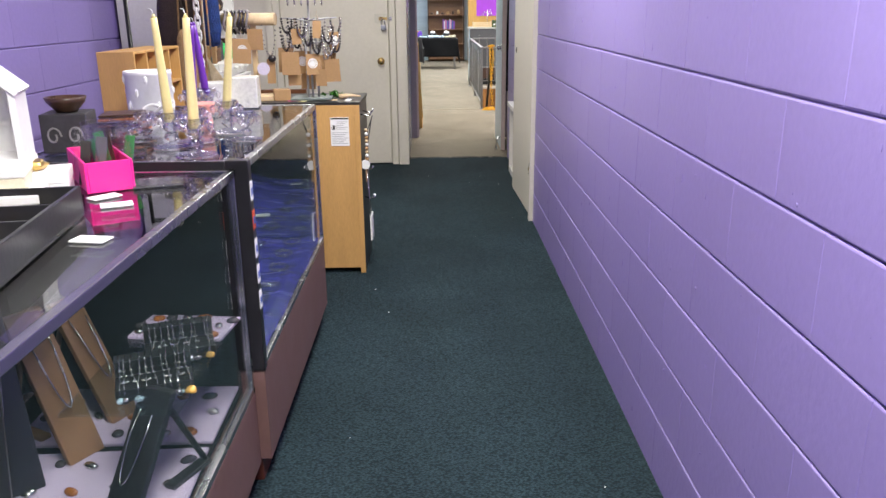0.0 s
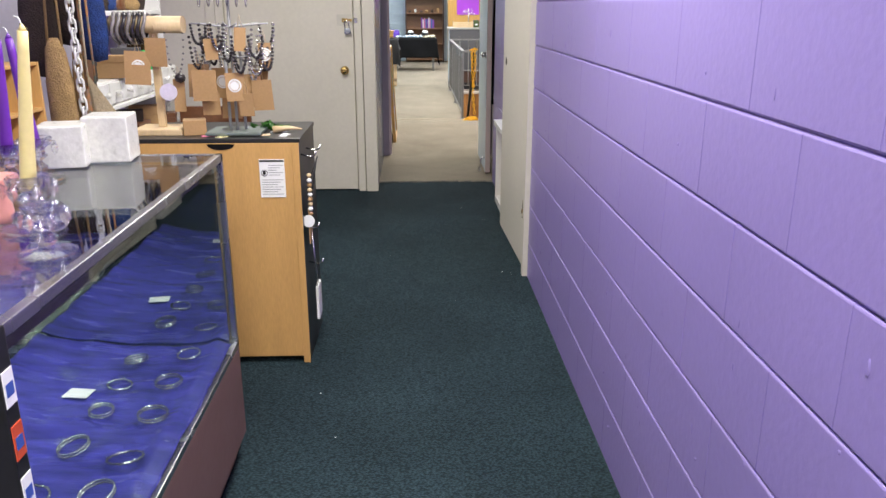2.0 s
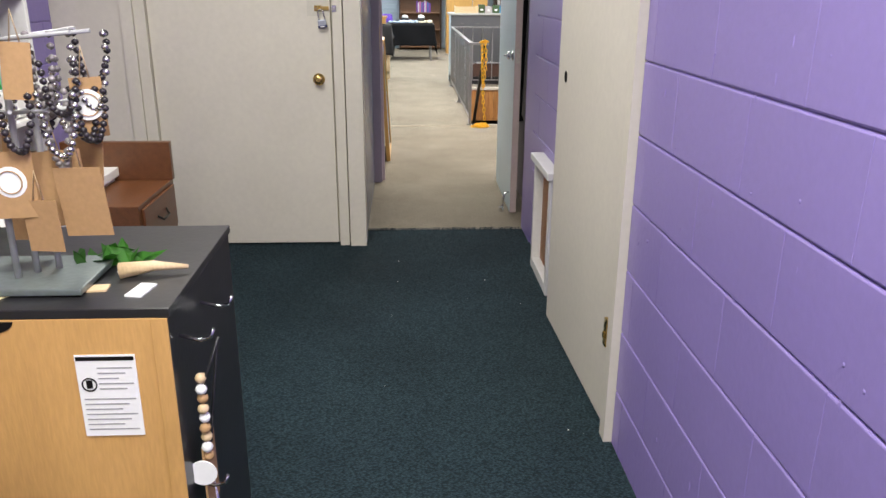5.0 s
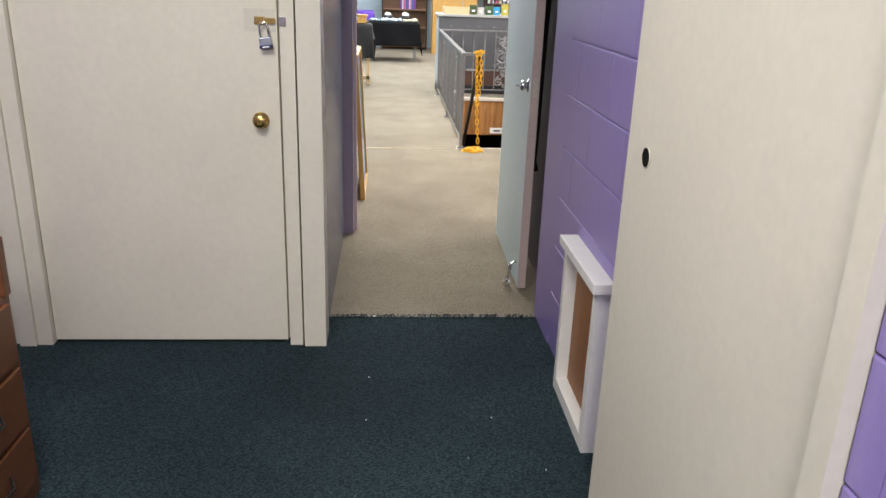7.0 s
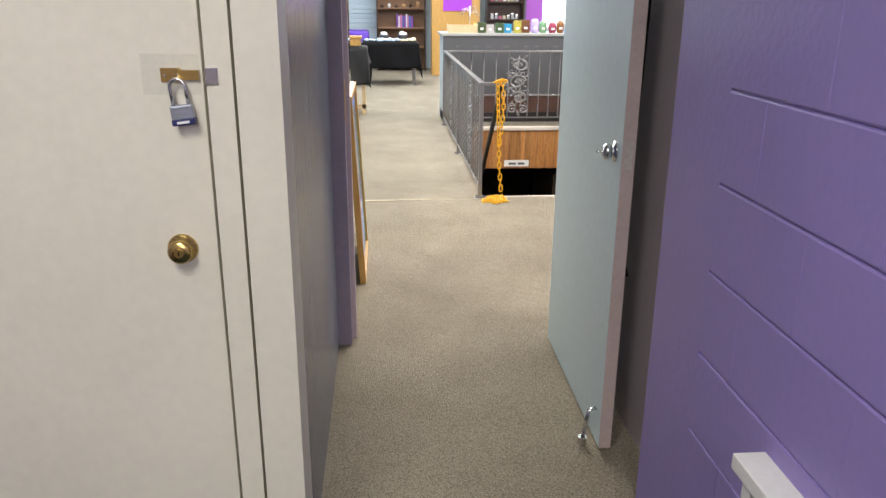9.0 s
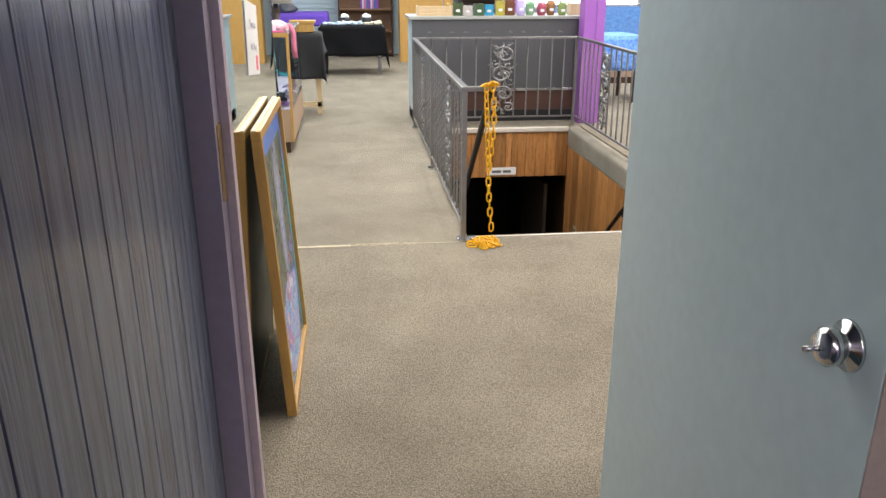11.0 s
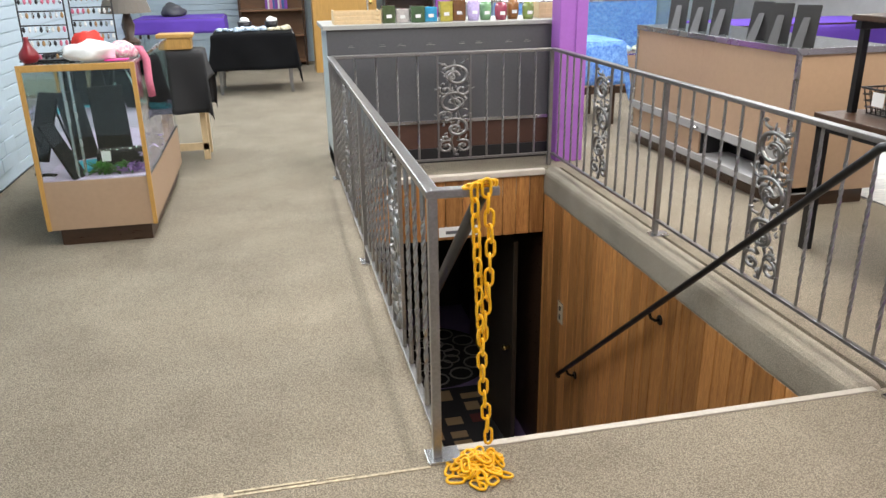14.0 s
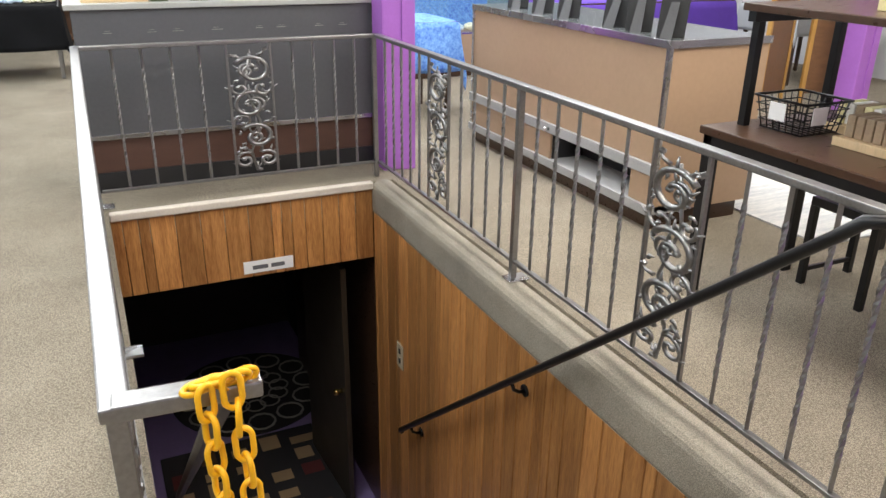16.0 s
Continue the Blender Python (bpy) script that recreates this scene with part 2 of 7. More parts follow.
def part(name, bm, material, parent=None, label=""):
    ob = new(name, mesh_of(name, bm, material))
    if parent is not None:
        ob.parent = parent
    return tagged(ob, label)


def thing(name, loc, label, category, group="", rz=0):
    ob = new(name)
    ob.empty_display_size = 0.05
    ob.matrix_basis = pose(loc[0] * U, loc[1] * U, loc[2] * U, 0, 0, rz)
    return tagged(ob, label, category, group)


def solid(name, bm, material, loc, label, category, group="", rz=0):
    """A thing of a single mesh."""
    ob = new(name, mesh_of(name, bm, material))
    ob.matrix_basis = pose(loc[0] * U, loc[1] * U, loc[2] * U, 0, 0, rz)
    return tagged(ob, label, category, group)


def structure(name, bm, material, label, category=""):
    return tagged(part(name, bm, material), label, category or name.split("_")[0], kind="structure")


def at(x, y, z, rz=0, rx=0, ry=0):
    return pose(x * U, y * U, z * U, rx, ry, rz)


def boxes(*rows):
    bm = bm_new()
    for r in rows:
        box(bm, *r)
    return bm


def cloth(pts_u, pts_v, f):
    """A sheet from a function of u and v, made thick."""
    bm = bm_new()
    g = [[bm.verts.new(f(u / pts_u, v / pts_v)) for v in range(pts_v + 1)] for u in range(pts_u + 1)]
    for u in range(pts_u):
        for v in range(pts_v):
            fc = bm.faces.new((g[u][v], g[u + 1][v], g[u + 1][v + 1], g[u][v + 1]))
            fc.smooth = True
    bmesh.ops.recalc_face_normals(bm, faces=bm.faces)
    bmesh.ops.solidify(bm, geom=list(bm.faces), thickness=0.004)
    return bm


def lump(r, k, sz=0.7):
    bm = bm_new()
    bmesh.ops.create_icosphere(bm, subdivisions=3, radius=r)
    for v in bm.verts:
        p = v.co / r
        v.co *= 1 + 0.35 * noise.noise(p * 1.6 + Vector((k, k, k))) + 0.16 * noise.noise(p * 4.5 + Vector((k, 0, k)))
        v.co.z = max(-r * 0.4, v.co.z * sz)
    for f in bm.faces:
        f.smooth = True
    bmesh.ops.translate(bm, verts=bm.verts, vec=(0, 0, r * 0.4))
    return bm


# ---- the setting ----
HALL_TOP, SHOP_TOP = 2.7, 3.0
hall_floor = structure("floor_hall", boxes((-2.0, 0.9, -2.6, 7.73, -0.2, 0.0)), CARPET_BLUE, "dark teal loop-pile carpet, worn along the wall", "carpet")
for nm, r in (("floor_shop_entry", (-1.9, 9.0, 7.736, 11.69)), ("floor_shop_aisle", (-1.9, 0.765, 11.69, 15.14)), ("floor_shop_side", (2.47, 9.0, 11.69, 15.14)), ("floor_shop_back", (-1.9, 9.0, 15.14, 24.0))):
    structure(nm, boxes((*r, -0.2, 0.0)), CARPET_TAN, "beige short-pile carpet with faint dirt", "carpet")
structure("trim_threshold", boxes((-0.23, 0.75, 7.724, 7.738, -0.01, 0.003)), mat("dull_strip", (0.16, 0.15, 0.14), 0.5, 0.5, var=0.4, bump=0.3), "thin metal threshold strip between two carpets", "threshold")
structure("trim_floor_seam", boxes((-1.8, 0.06, 11.598, 11.631, -0.01, 0.004), (0.06, 0.70, 11.607, 11.617, -0.01, 0.003), (0.09, 0.34, 11.624, 11.633, -0.01, 0.004), (0.37, 0.46, 11.625, 11.631, -0.01, 0.003)), mat("cream_seam", (0.50, 0.42, 0.30), 0.8, var=0.45, scale=25, bump=0.5), "cream carpet seam strip, frayed", "seam strip")
structure("trim_stair_lip", rbox(0.76, 2.40, 11.675, 11.705, -0.03, 0.006, 0.004), mat("pale_nosing", (0.46, 0.42, 0.36), 0.6, var=0.15, bump=0.2), "pale nosing strip at the stair head", "nosing")
structure("ceiling_hall", boxes((-2.0, 0.95, -2.6, 9.1, HALL_TOP, HALL_TOP + 0.1)), CEIL, "off-white hall ceiling", "ceiling")
structure("ceiling_shop", boxes((-1.9, 9.0, 9.1, 24.0, SHOP_TOP, SHOP_TOP + 0.1)), CEIL, "off-white shop ceiling", "ceiling")
wall_right = structure("wall_right", boxes((0.708, 0.95, -2.6, 5.27, 0, HALL_TOP), (0.708, 0.95, 5.27, 6.36, 2.2, HALL_TOP), (0.80, 0.95, 5.27, 6.36, 0, 2.2)), PURPLE, "purple painted concrete block wall", "wall")
wall_right_far = structure("wall_right_far", boxes((0.756, 0.95, 6.36, 7.45, 0, HALL_TOP), (0.750, 0.95, 7.45, 7.775, 0, HALL_TOP)), PURPLE, "purple painted concrete block wall past the closet door", "wall")
structure("wall_passage_right", boxes((0.86, 0.95, 7.775, 9.06, 0, HALL_TOP)), mat("mauve_grey_wall", (0.40, 0.34, 0.35), 0.55, bump=0.15), "mauve grey passage wall behind the open door", "wall")
wall_left = structure("wall_left", boxes((-2.0, -1.908, -2.6, 7.44, 0, HALL_TOP)), PURPLE, "purple painted concrete block wall behind the counters", "wall")
structure("wall_behind", boxes((-2.0, 0.95, -2.7, -2.6, 0, HALL_TOP)), PURPLE, "purple end wall of the hall", "wall")
structure("wall_hall_end", boxes((-2.0, -1.53, 7.44, 7.56, 0, HALL_TOP), (-1.53, -0.24, 7.44, 7.56, 2.25, HALL_TOP), (-1.53, -0.24, 7.50, 7.56, 0, 2.25)), WHITE, "cream painted wall round the locked door", "wall")
wall_pl = structure("wall_passage_left", boxes((-0.30, -0.249, 7.56, 9.05, 0, HALL_TOP)), DARKPANEL, "dark glossy streaked wall panel of the passage", "wall")
structure("wall_shop_front", boxes((-1.9, -0.25, 9.05, 9.15, 0, SHOP_TOP), (0.87, 9.0, 9.05, 9.15, 0, SHOP_TOP), (-0.25, 0.87, 9.05, 9.15, 2.2, SHOP_TOP)), mat("pale_lilac_wall", (0.50, 0.46, 0.56), 0.5, bump=0.12), "pale lilac shop wall round the doorway", "wall")
structure("wall_mirror_side", boxes((-1.70, -0.236, 9.15, 10.815, 0, SHOP_TOP)), GREYBLUE, "grey blue partition that carries the mirror", "wall")
structure("wall_shop_left", boxes((-1.80, -1.68, 10.815, 24.0, 0, SHOP_TOP)), GREYBLUE, "grey blue wall behind the slats", "wall")
structure("wall_shop_back", boxes((-1.8, 9.0, 23.2, 23.3, 0, SHOP_TOP)), GREYBLUE, "grey blue back wall of the shop", "wall")
structure("wall_shop_right", boxes((8.9, 9.0, 9.15, 23.2, 0, SHOP_TOP)), mat("pale_wall", (0.6, 0.6, 0.62), 0.6, bump=0.1), "pale far wall of the shop", "wall")
structure("trim_jamb_left", boxes((-0.245, -0.185, 9.0, 9.16, 0, 2.16)), JAMB, "mauve door jamb with a strike plate", "jamb")
structure("trim_jamb_stop", boxes((-0.185, -0.165, 9.075, 9.115, 0, 2.15)), mat("pink_jamb", (0.55, 0.44, 0.50), 0.45, bump=0.1), "pinkish door stop", "jamb")
structure("trim_jamb_right", boxes((0.84, 0.87, 9.0, 9.16, 0, 2.16)), JAMB, "mauve door jamb at the hinge side", "jamb")
structure("trim_strike_plate", rbox(-0.185, -0.182, 9.02, 9.065, 1.02, 1.19, 0.001), BRASS, "worn brass strike plate", "strike plate")
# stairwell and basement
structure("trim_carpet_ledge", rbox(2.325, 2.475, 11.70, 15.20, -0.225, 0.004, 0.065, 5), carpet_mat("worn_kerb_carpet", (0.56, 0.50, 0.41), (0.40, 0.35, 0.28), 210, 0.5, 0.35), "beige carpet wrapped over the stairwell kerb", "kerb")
structure("trim_stairwell_far", rbox(0.765, 2.33, 15.115, 15.17, -0.045, 0.004, 0.012, 3), mat("cream_nosing", (0.62, 0.55, 0.47), 0.5, bump=0.1), "cream nosing over the wood panelled lintel", "nosing")
wall_well_right = structure("wall_stairwell_right", boxes((2.345, 2.45, 11.70, 17.6, -2.65, -0.2)), DKWOOD, "wood panelled stairwell wall", "wall")
structure("wall_stairwell_left", boxes((0.62, 0.76, 11.70, 15.27, -2.65, -0.2)), DKWOOD, "shadowed stairwell wall under the rail", "wall")
lintel = structure("wall_stairwell_lintel", boxes((0.76, 2.345, 15.15, 15.27, -0.50, -0.04)), DKWOOD, "wood panelled lintel over the basement doorway", "wall")
structure("wall_stairwell_near", boxes((0.74, 2.45, 11.60, 11.70, -2.65, -0.02)), DKWOOD, "stair head wall below the floor", "wall")
structure("floor_basement", boxes((-0.6, 2.5, 11.7, 18.6, -2.75, -2.65)), mat("lilac_floor_paint", (0.23, 0.17, 0.36), 0.4, bump=0.15), "lilac painted basement floor", "floor")
# Basement darkness is put into the wall colour here.
structure("wall_basement", boxes((-0.6, 2.5, 18.5, 18.6, -2.65, -0.2), (-0.7, -0.6, 15.3, 18.6, -2.65, -0.2), (-0.7, 0.76, 15.27, 15.37, -2.65, -0.2), (2.45, 2.55, 17.6, 18.6, -2.65, -0.2)), DARKVOID, "basement walls, the unlit dark put into their near-black colour", "wall")
# block courses of the purple walls
COURSE, BLOCK = 0.2155, 0.431


def block_mesh(dx, dy, dz):
    bm = bm_new()
    box(bm, 0, dx, 0, dy, 0, dz)
    bmesh.ops.recalc_face_normals(bm, faces=bm.faces)
    face = [e for e in bm.edges if all(v.co.x < 0.001 for v in e.verts) and abs(e.verts[0].co.z - e.verts[1].co.z) < 0.001]
    bmesh.ops.bevel(bm, geom=face, offset=0.0048, segments=2, affect="EDGES", profile=0.5)
    ends = [e for e in bm.edges if all(v.co.x < 0.0005 for v in e.verts) and abs(e.verts[0].co.y - e.verts[1].co.y) < 0.0005 and abs(e.verts[0].co.z - e.verts[1].co.z) > 0.1]
    bmesh.ops.bevel(bm, geom=ends, offset=0.0014, segments=1, affect="EDGES", profile=0.5)
    return mesh_of("block", bm, PURPLE)


bm = bm_new()
box(bm, 0, 0.006, 0.0012, 0.0918, 0, HALL_TOP)
PB = mesh_of("panel_board", bevel(bm, 0.002, 1), DARKPANEL)
for i in range(16):
    ob = new("panel_board", PB)
    ob.parent = wall_pl
    ob.matrix_basis = at(-0.249, 7.572 + i * 0.093, 0)


def block_wall(parent, x, y0, y1, courses, side=1, drop=0.0, phase=0.0):
    made = {}
    for i in courses:
        y = y0 - phase - (BLOCK / 2 if i % 2 else 0)
        while y < y1 - 0.02:
            a, b = max(y, y0), min(y + BLOCK, y1)
            if b - a > 0.03:
                key = round(b - a, 3)
                if key not in made:
                    made[key] = block_mesh(0.03, key - 0.0006, COURSE - 0.004)
                ob = new("block", made[key])
                ob.parent = parent
                jit = random.uniform(-0.0004, 0.0004)
                if side > 0:
                    ob.matrix_basis = at(x + jit, a + 0.0007, i * COURSE + 0.0025 - drop)
                else:
                    ob.matrix_basis = at(x + jit, b - 0.0007, i * COURSE + 0.0025 - drop, 180)
            y += BLOCK


# closet door in the purple wall
door_1 = thing("closet_door", (0.692, 5.335, 0.012), "cream painted flush closet door standing slightly ajar, knob hole empty", "door", rz=1.9)
dm = bm_new()
box(dm, -0.0, 0.042, 0.0, 0.99, 0, 2.08)
part("leaf", bevel(dm, 0.003), WHITE, door_1)
hb = bm_new()
lathe(hb, [(0.0, 0.0), (0.024, 0.0), (0.024, 0.003), (0.0, 0.003)], seg=20)
# A flat black disc paints the dark inside of the knob hole.
part("knob_hole", turned(hb, pose(-0.001, 0.845, 1.122, 0, -90, 0)), INK, door_1, "flat dark disc for the shaded inside of the empty knob hole")
rg = bm_new()
tube(rg, [(-0.002, 0.845 + 0.0245 * math.cos(a * math.pi / 10), 1.122 + 0.0245 * math.sin(a * math.pi / 10)) for a in range(20)], 0.0018, 6, True)
part("hole_rim", rg, WHITE, door_1)
for hz in (0.22, 1.75):
    h = bm_new()
    tube(h, [(-0.006, -0.004, hz), (-0.006, -0.004, hz + 0.09)], 0.007, 8)
    part("hinge", h, WHITE, door_1, "painted-over butt hinge")
part("latch", boxes((-0.012, 0.0, 0.03, 0.06, 0.30, 0.40), (-0.018, -0.012, 0.036, 0.054, 0.33, 0.35)), BRASS, door_1, "small tarnished latch low on the door")
structure("trim_closet_casing", boxes((0.672, 0.80, 5.268, 5.326, 0, 2.2), (0.69, 0.80, 6.345, 6.37, 0, 2.2), (0.685, 0.80, 5.268, 6.37, 2.11, 2.2)), WHITE, "cream painted closet door casing", "casing")
# locked door at the hall's end
door_2 = thing("locked_door", (-1.395, 7.455, 0.012), "cream painted flush door, shut and padlocked", "door")
part("leaf", rbox(0.0, 0.991, 0.0, 0.04, 0, 2.1, 0.003), WHITE, door_2)
kb = bm_new()
lathe(kb, [(0.0, 0), (0.033, 0), (0.034, 0.004), (0.031, 0.008), (0.022, 0.012), (0.021, 0.022), (0.026, 0.028), (0.027, 0.034), (0.023, 0.039), (0.012, 0.041), (0.0, 0.041)], seg=28)
knob = part("door_knob", turned(kb, pose(0.914, 0.0, 0.968, 90, 0, 0)), BRASS, door_2, "flat brass door knob with keyhole")
kb = bm_new()
lathe(kb, [(0.0, 0), (0.010, 0), (0.010, 0.003), (0.0, 0.003)], seg=16)
part("key_cylinder", turned(kb, pose(0.914, -0.041, 0.968, 90, 0, 0)), mat("worn_gold", (0.75, 0.55, 0.2), 0.3, 1.0), knob)
# Keyhole darkness is a thin black box.
part("keyhole", boxes((0.9128, 0.9152, -0.0446, -0.044, 0.963, 0.973)), INK, knob)
part("hasp", boxes((0.905, 0.947, -0.005, 0.0, 1.337, 1.366), (0.942, 0.985, -0.011, -0.005, 1.342, 1.362)), BRASS, door_2, "tarnished brass hasp")
part("staple_plate", boxes((1.002, 1.028, -0.032, -0.027, 1.335, 1.368)), ALU, door_2, "steel staple plate")
for sx in (0.914, 0.940):
    kb = bm_new()
    lathe(kb, [(0.0, 0), (0.004, 0), (0.003, 0.002), (0.0, 0.002)], seg=10)
    part("screw", turned(kb, pose(sx, -0.005, 1.351, 90, 0, 0)), CHROME, door_2)
part("rubbed_patch", boxes((0.865, 0.985, -0.0008, 0.001, 1.31, 1.395)), mat("rubbed_paint", (0.60, 0.57, 0.49), 0.5, var=0.06, bump=0.1), door_2, "rubbed grey paint round the hasp")
structure("trim_locked_door_casing", boxes((-0.392, -0.338, 7.428, 7.50, 0, 2.22), (-0.329, -0.236, 7.415, 7.57, 0, 2.25), (-1.46, -1.40, 7.428, 7.50, 0, 2.22), (-1.53, -1.463, 7.415, 7.50, 0, 2.25), (-1.53, -0.236, 7.415, 7.50, 2.12, 2.25)), WHITE, "cream painted door casing of two boards", "casing")
lock = thing("padlock", (-0.444, 7.432, 1.262), "steel padlock with a blue bumper, hanging on the hasp", "padlock")
TILT = pose(0, 0, 0, 0, -7, 0)
part("lock_body", turned(rbox(-0.023, 0.023, -0.011, 0.011, 0.012, 0.042, 0.003), TILT), mat("laminated_steel", (0.40, 0.42, 0.50), 0.4, 0.9, bump=0.2, fine=30, stretch=(1, 1, 8)), lock)
part("bumper", turned(rbox(-0.0245, 0.0245, -0.012, 0.012, 0.0, 0.014, 0.003), TILT), mat("blue_vinyl", (0.012, 0.014, 0.10), 0.4), lock, "dark blue vinyl bumper")
part("maker_bar", turned(boxes((-0.013, 0.013, -0.0126, -0.0118, 0.004, 0.009)), TILT), PAPER, lock)
sh = bm_new()
tube(sh, [(-0.016, 0, 0.04), (-0.016, 0, 0.078)] + [(-0.016 * math.cos(a * math.pi / 8), 0, 0.078 + 0.018 * math.sin(a * math.pi / 8)) for a in range(1, 8)] + [(0.016, 0, 0.078), (0.016, 0, 0.04)], 0.0042, 8)
part("shackle", turned(sh, TILT), CHROME, lock)
# open door of the passage
door_3 = thing("open_door", (0.712, 8.075, 0.012), "pale grey-blue flush door standing open along the passage", "door", rz=-0.8)
part("leaf", rbox(0.0, 0.044, 0.0, 0.93, 0, 2.1, 0.002), GREYBLUE, door_3)
part("leaf_edge", rbox(0.001, 0.043, -0.004, 0.0, 0, 2.1, 0.001), mat("raw_door_edge", (0.45, 0.36, 0.34), 0.5, bump=0.15), door_3, "scuffed pinkish door edge")
part("latch_plate", rbox(0.01, 0.034, -0.007, -0.004, 1.0, 1.09, 0.001), mat("worn_latch_plate", (0.50, 0.46, 0.40), 0.5, 0.3, var=0.3, fine=60), door_3, "worn metal latch plate")
k2 = bm_new()
lathe(k2, [(0.0, 0), (0.034, 0), (0.033, 0.005), (0.018, 0.009), (0.018, 0.014), (0.025, 0.020), (0.026, 0.032), (0.018, 0.040), (0.0, 0.041)], seg=24)
part("door_knob", turned(k2, pose(0.0, 0.07, 1.045, 0, -90, 0)), CHROME, door_3, "dull chrome door knob")
k3 = bm_new()
tube(k3, [(-0.036, 0.068, 1.045), (-0.062, 0.066, 1.045)], 0.004, 6)
part("key", k3, CHROME, door_3)
ds = bm_new()
tube(ds, [(-0.004, 0.05, 0.13), (-0.03, 0.045, 0.125), (-0.05, 0.03, 0.03)], 0.008, 8)
lathe(ds, [(0, 0), (0.016, 0), (0.016, 0.03), (0, 0.03)], (-0.052, 0.028, 0.0), 10)
part("door_holder", ds, CHROME, door_3, "kick-down metal door holder")
strap = thing("black_strap", (0.775, 8.20, 0.62), "black strap hanging in the gap behind the open door", "strap")
bm = bm_new()
tube(bm, [(0.02, 0, 0.95), (0.01, 0.0, 0.6), (0.0, -0.01, 0.25), (-0.01, -0.02, 0.05), (0.0, -0.03, 0.0)], 0.014, 8, r_end=0.026)
part("webbing", bm, BLACKCLOTH, strap)
# low box built against the wall
hatch = thing("low_wall_box", (0.70, 6.60, 0.0), "white painted low box opening with a bare wood inside", "wall box")
part("frame", boxes((0.0, 0.052, -0.01, 0.035, 0.0, 0.60), (0.0, 0.052, 0.43, 0.465, 0.0, 0.60), (0.0, 0.052, 0.035, 0.43, 0.0, 0.05)), WHITE2, hatch)
part("top_board", rbox(-0.02, 0.054, -0.03, 0.485, 0.60, 0.636, 0.004), WHITE2, hatch)
part("inside", boxes((0.046, 0.053, 0.035, 0.43, 0.05, 0.60)), mat("orange_wood", (0.28, 0.11, 0.03), 0.5, var=0.3, stretch=(5, 5, 0.7)), hatch, "bare orange wood inside")
# mirror
mir = thing("wall_mirror", (-0.236, 9.17, 0.04), "large frameless wall mirror reaching down to the floor", "mirror")
part("mirror_edge", boxes((0.0, 0.0105, 1.641, 1.645, 0.0, 2.3)), mat("dark_glass_edge", (0.05, 0.09, 0.07), 0.2), mir, "dark cut glass edge")
part("mirror_glass", boxes((0.0, 0.010, 0.0, 1.64, 0.0, 2.3)), MIRROR, mir)
# ---- display cases of the hall ----


def glass_case(name, x0, x1, y0, y1, z0, z1, label, frame, base, kick, top=GLASS, deep=True):
    t = thing(name, (x0, y0, 0), label, "display case")
    w, d = x1 - x0, y1 - y0
    part("base", rbox(0, w, 0, d, 0.09, z0, 0.003), base, t)
    part("kickboard", rbox(0.0, w - 0.035, 0.02, d - 0.02, 0, 0.09, 0.002), kick, t, "dark recessed kickboard")
    e = 0.02
    for px, py in ((0, 0), (w - e, 0), (0, d - e), (w - e, d - e)):
        part("corner_post", rbox(px, px + e, py, py + e, z0, z1, 0.002), frame, t)
    for a in ((0, w, 0, e), (0, w, d - e, d), (0, e, e, d - e), (w - e, w, e, d - e)):
        part("top_rail", rbox(a[0], a[1], a[2], a[3], z1 - 0.022, z1, 0.002), frame, t)
        part("bottom_rail", rbox(a[0], a[1], a[2], a[3], z0, z0 + 0.02, 0.002), frame, t)
    for a in ((w - 0.012, w - 0.007, e, d - e, z0 + 0.02, z1 - 0.022), (e, w - e, 0.007, 0.012, z0 + 0.02, z1 - 0.022), (e, w - e, d - 0.012, d - 0.007, z0 + 0.02, z1 - 0.022)):
        g = part("glass_pane", boxes(a), GLASS, t)
        g.visible_shadow = False
    g = part("glass_top", boxes((e, w - e, e, d - e, z1 - 0.012, z1 - 0.002)), top, t)
    g.visible_shadow = False
    return t


case_1 = glass_case("display_case", -1.25, -0.55, 0.30, 2.125, 0.335, 1.025, "glass display case with metal edges, full of jewellery", ALU, CASEWOOD, REDWOOD)
case_2 = glass_case("display_case", -1.20, -0.52, 2.14, 3.49, 0.405, 1.045, "taller glass display case with blue satin, black corner", ALU, CASEWOOD, REDWOOD)
part("corner_cover", rbox(0.62, 0.684, -0.006, 0.03, 0.40, 1.047, 0.003), BLKMETAL, case_2, "wide black corner post with card stickers")
part("front_edge_cover", rbox(0.0, 0.62, -0.007, 0.0, 1.0, 1.046, 0.003), BLKMETAL, case_2)
part("rear_door", boxes((0.0, 0.016, 0.02, 0.70, 0.43, 1.02), (0.018, 0.024, 0.66, 1.31, 0.43, 1.02)), MIRROR, case_2, "mirrored sliding rear door")
part("end_mirror", boxes((0.02, 0.66, 1.306, 1.314, 0.42, 1.02)), MIRROR, case_2, "mirrored end panel")
part("rear_track", rbox(0.026, 0.06, 0.02, 1.305, 0.425, 0.45, 0.003), ALU, case_2, "aluminium sliding door track")
for i, zz in enumerate((0.93, 0.845, 0.76, 0.68, 0.60)):
    part("sticker", boxes((0.684, 0.6855, -0.002, 0.026, zz, zz + 0.055)), (PAPER, mat("red_sticker", (0.6, 0.08, 0.03), 0.5), PAPER, PAPER, PAPER)[i], case_2)
    part("sticker_band", boxes((0.6855, 0.686, 0.002, 0.022, zz + 0.015, zz + 0.035)), mat("sticker_blue", (0.05, 0.1, 0.4), 0.5), case_2)


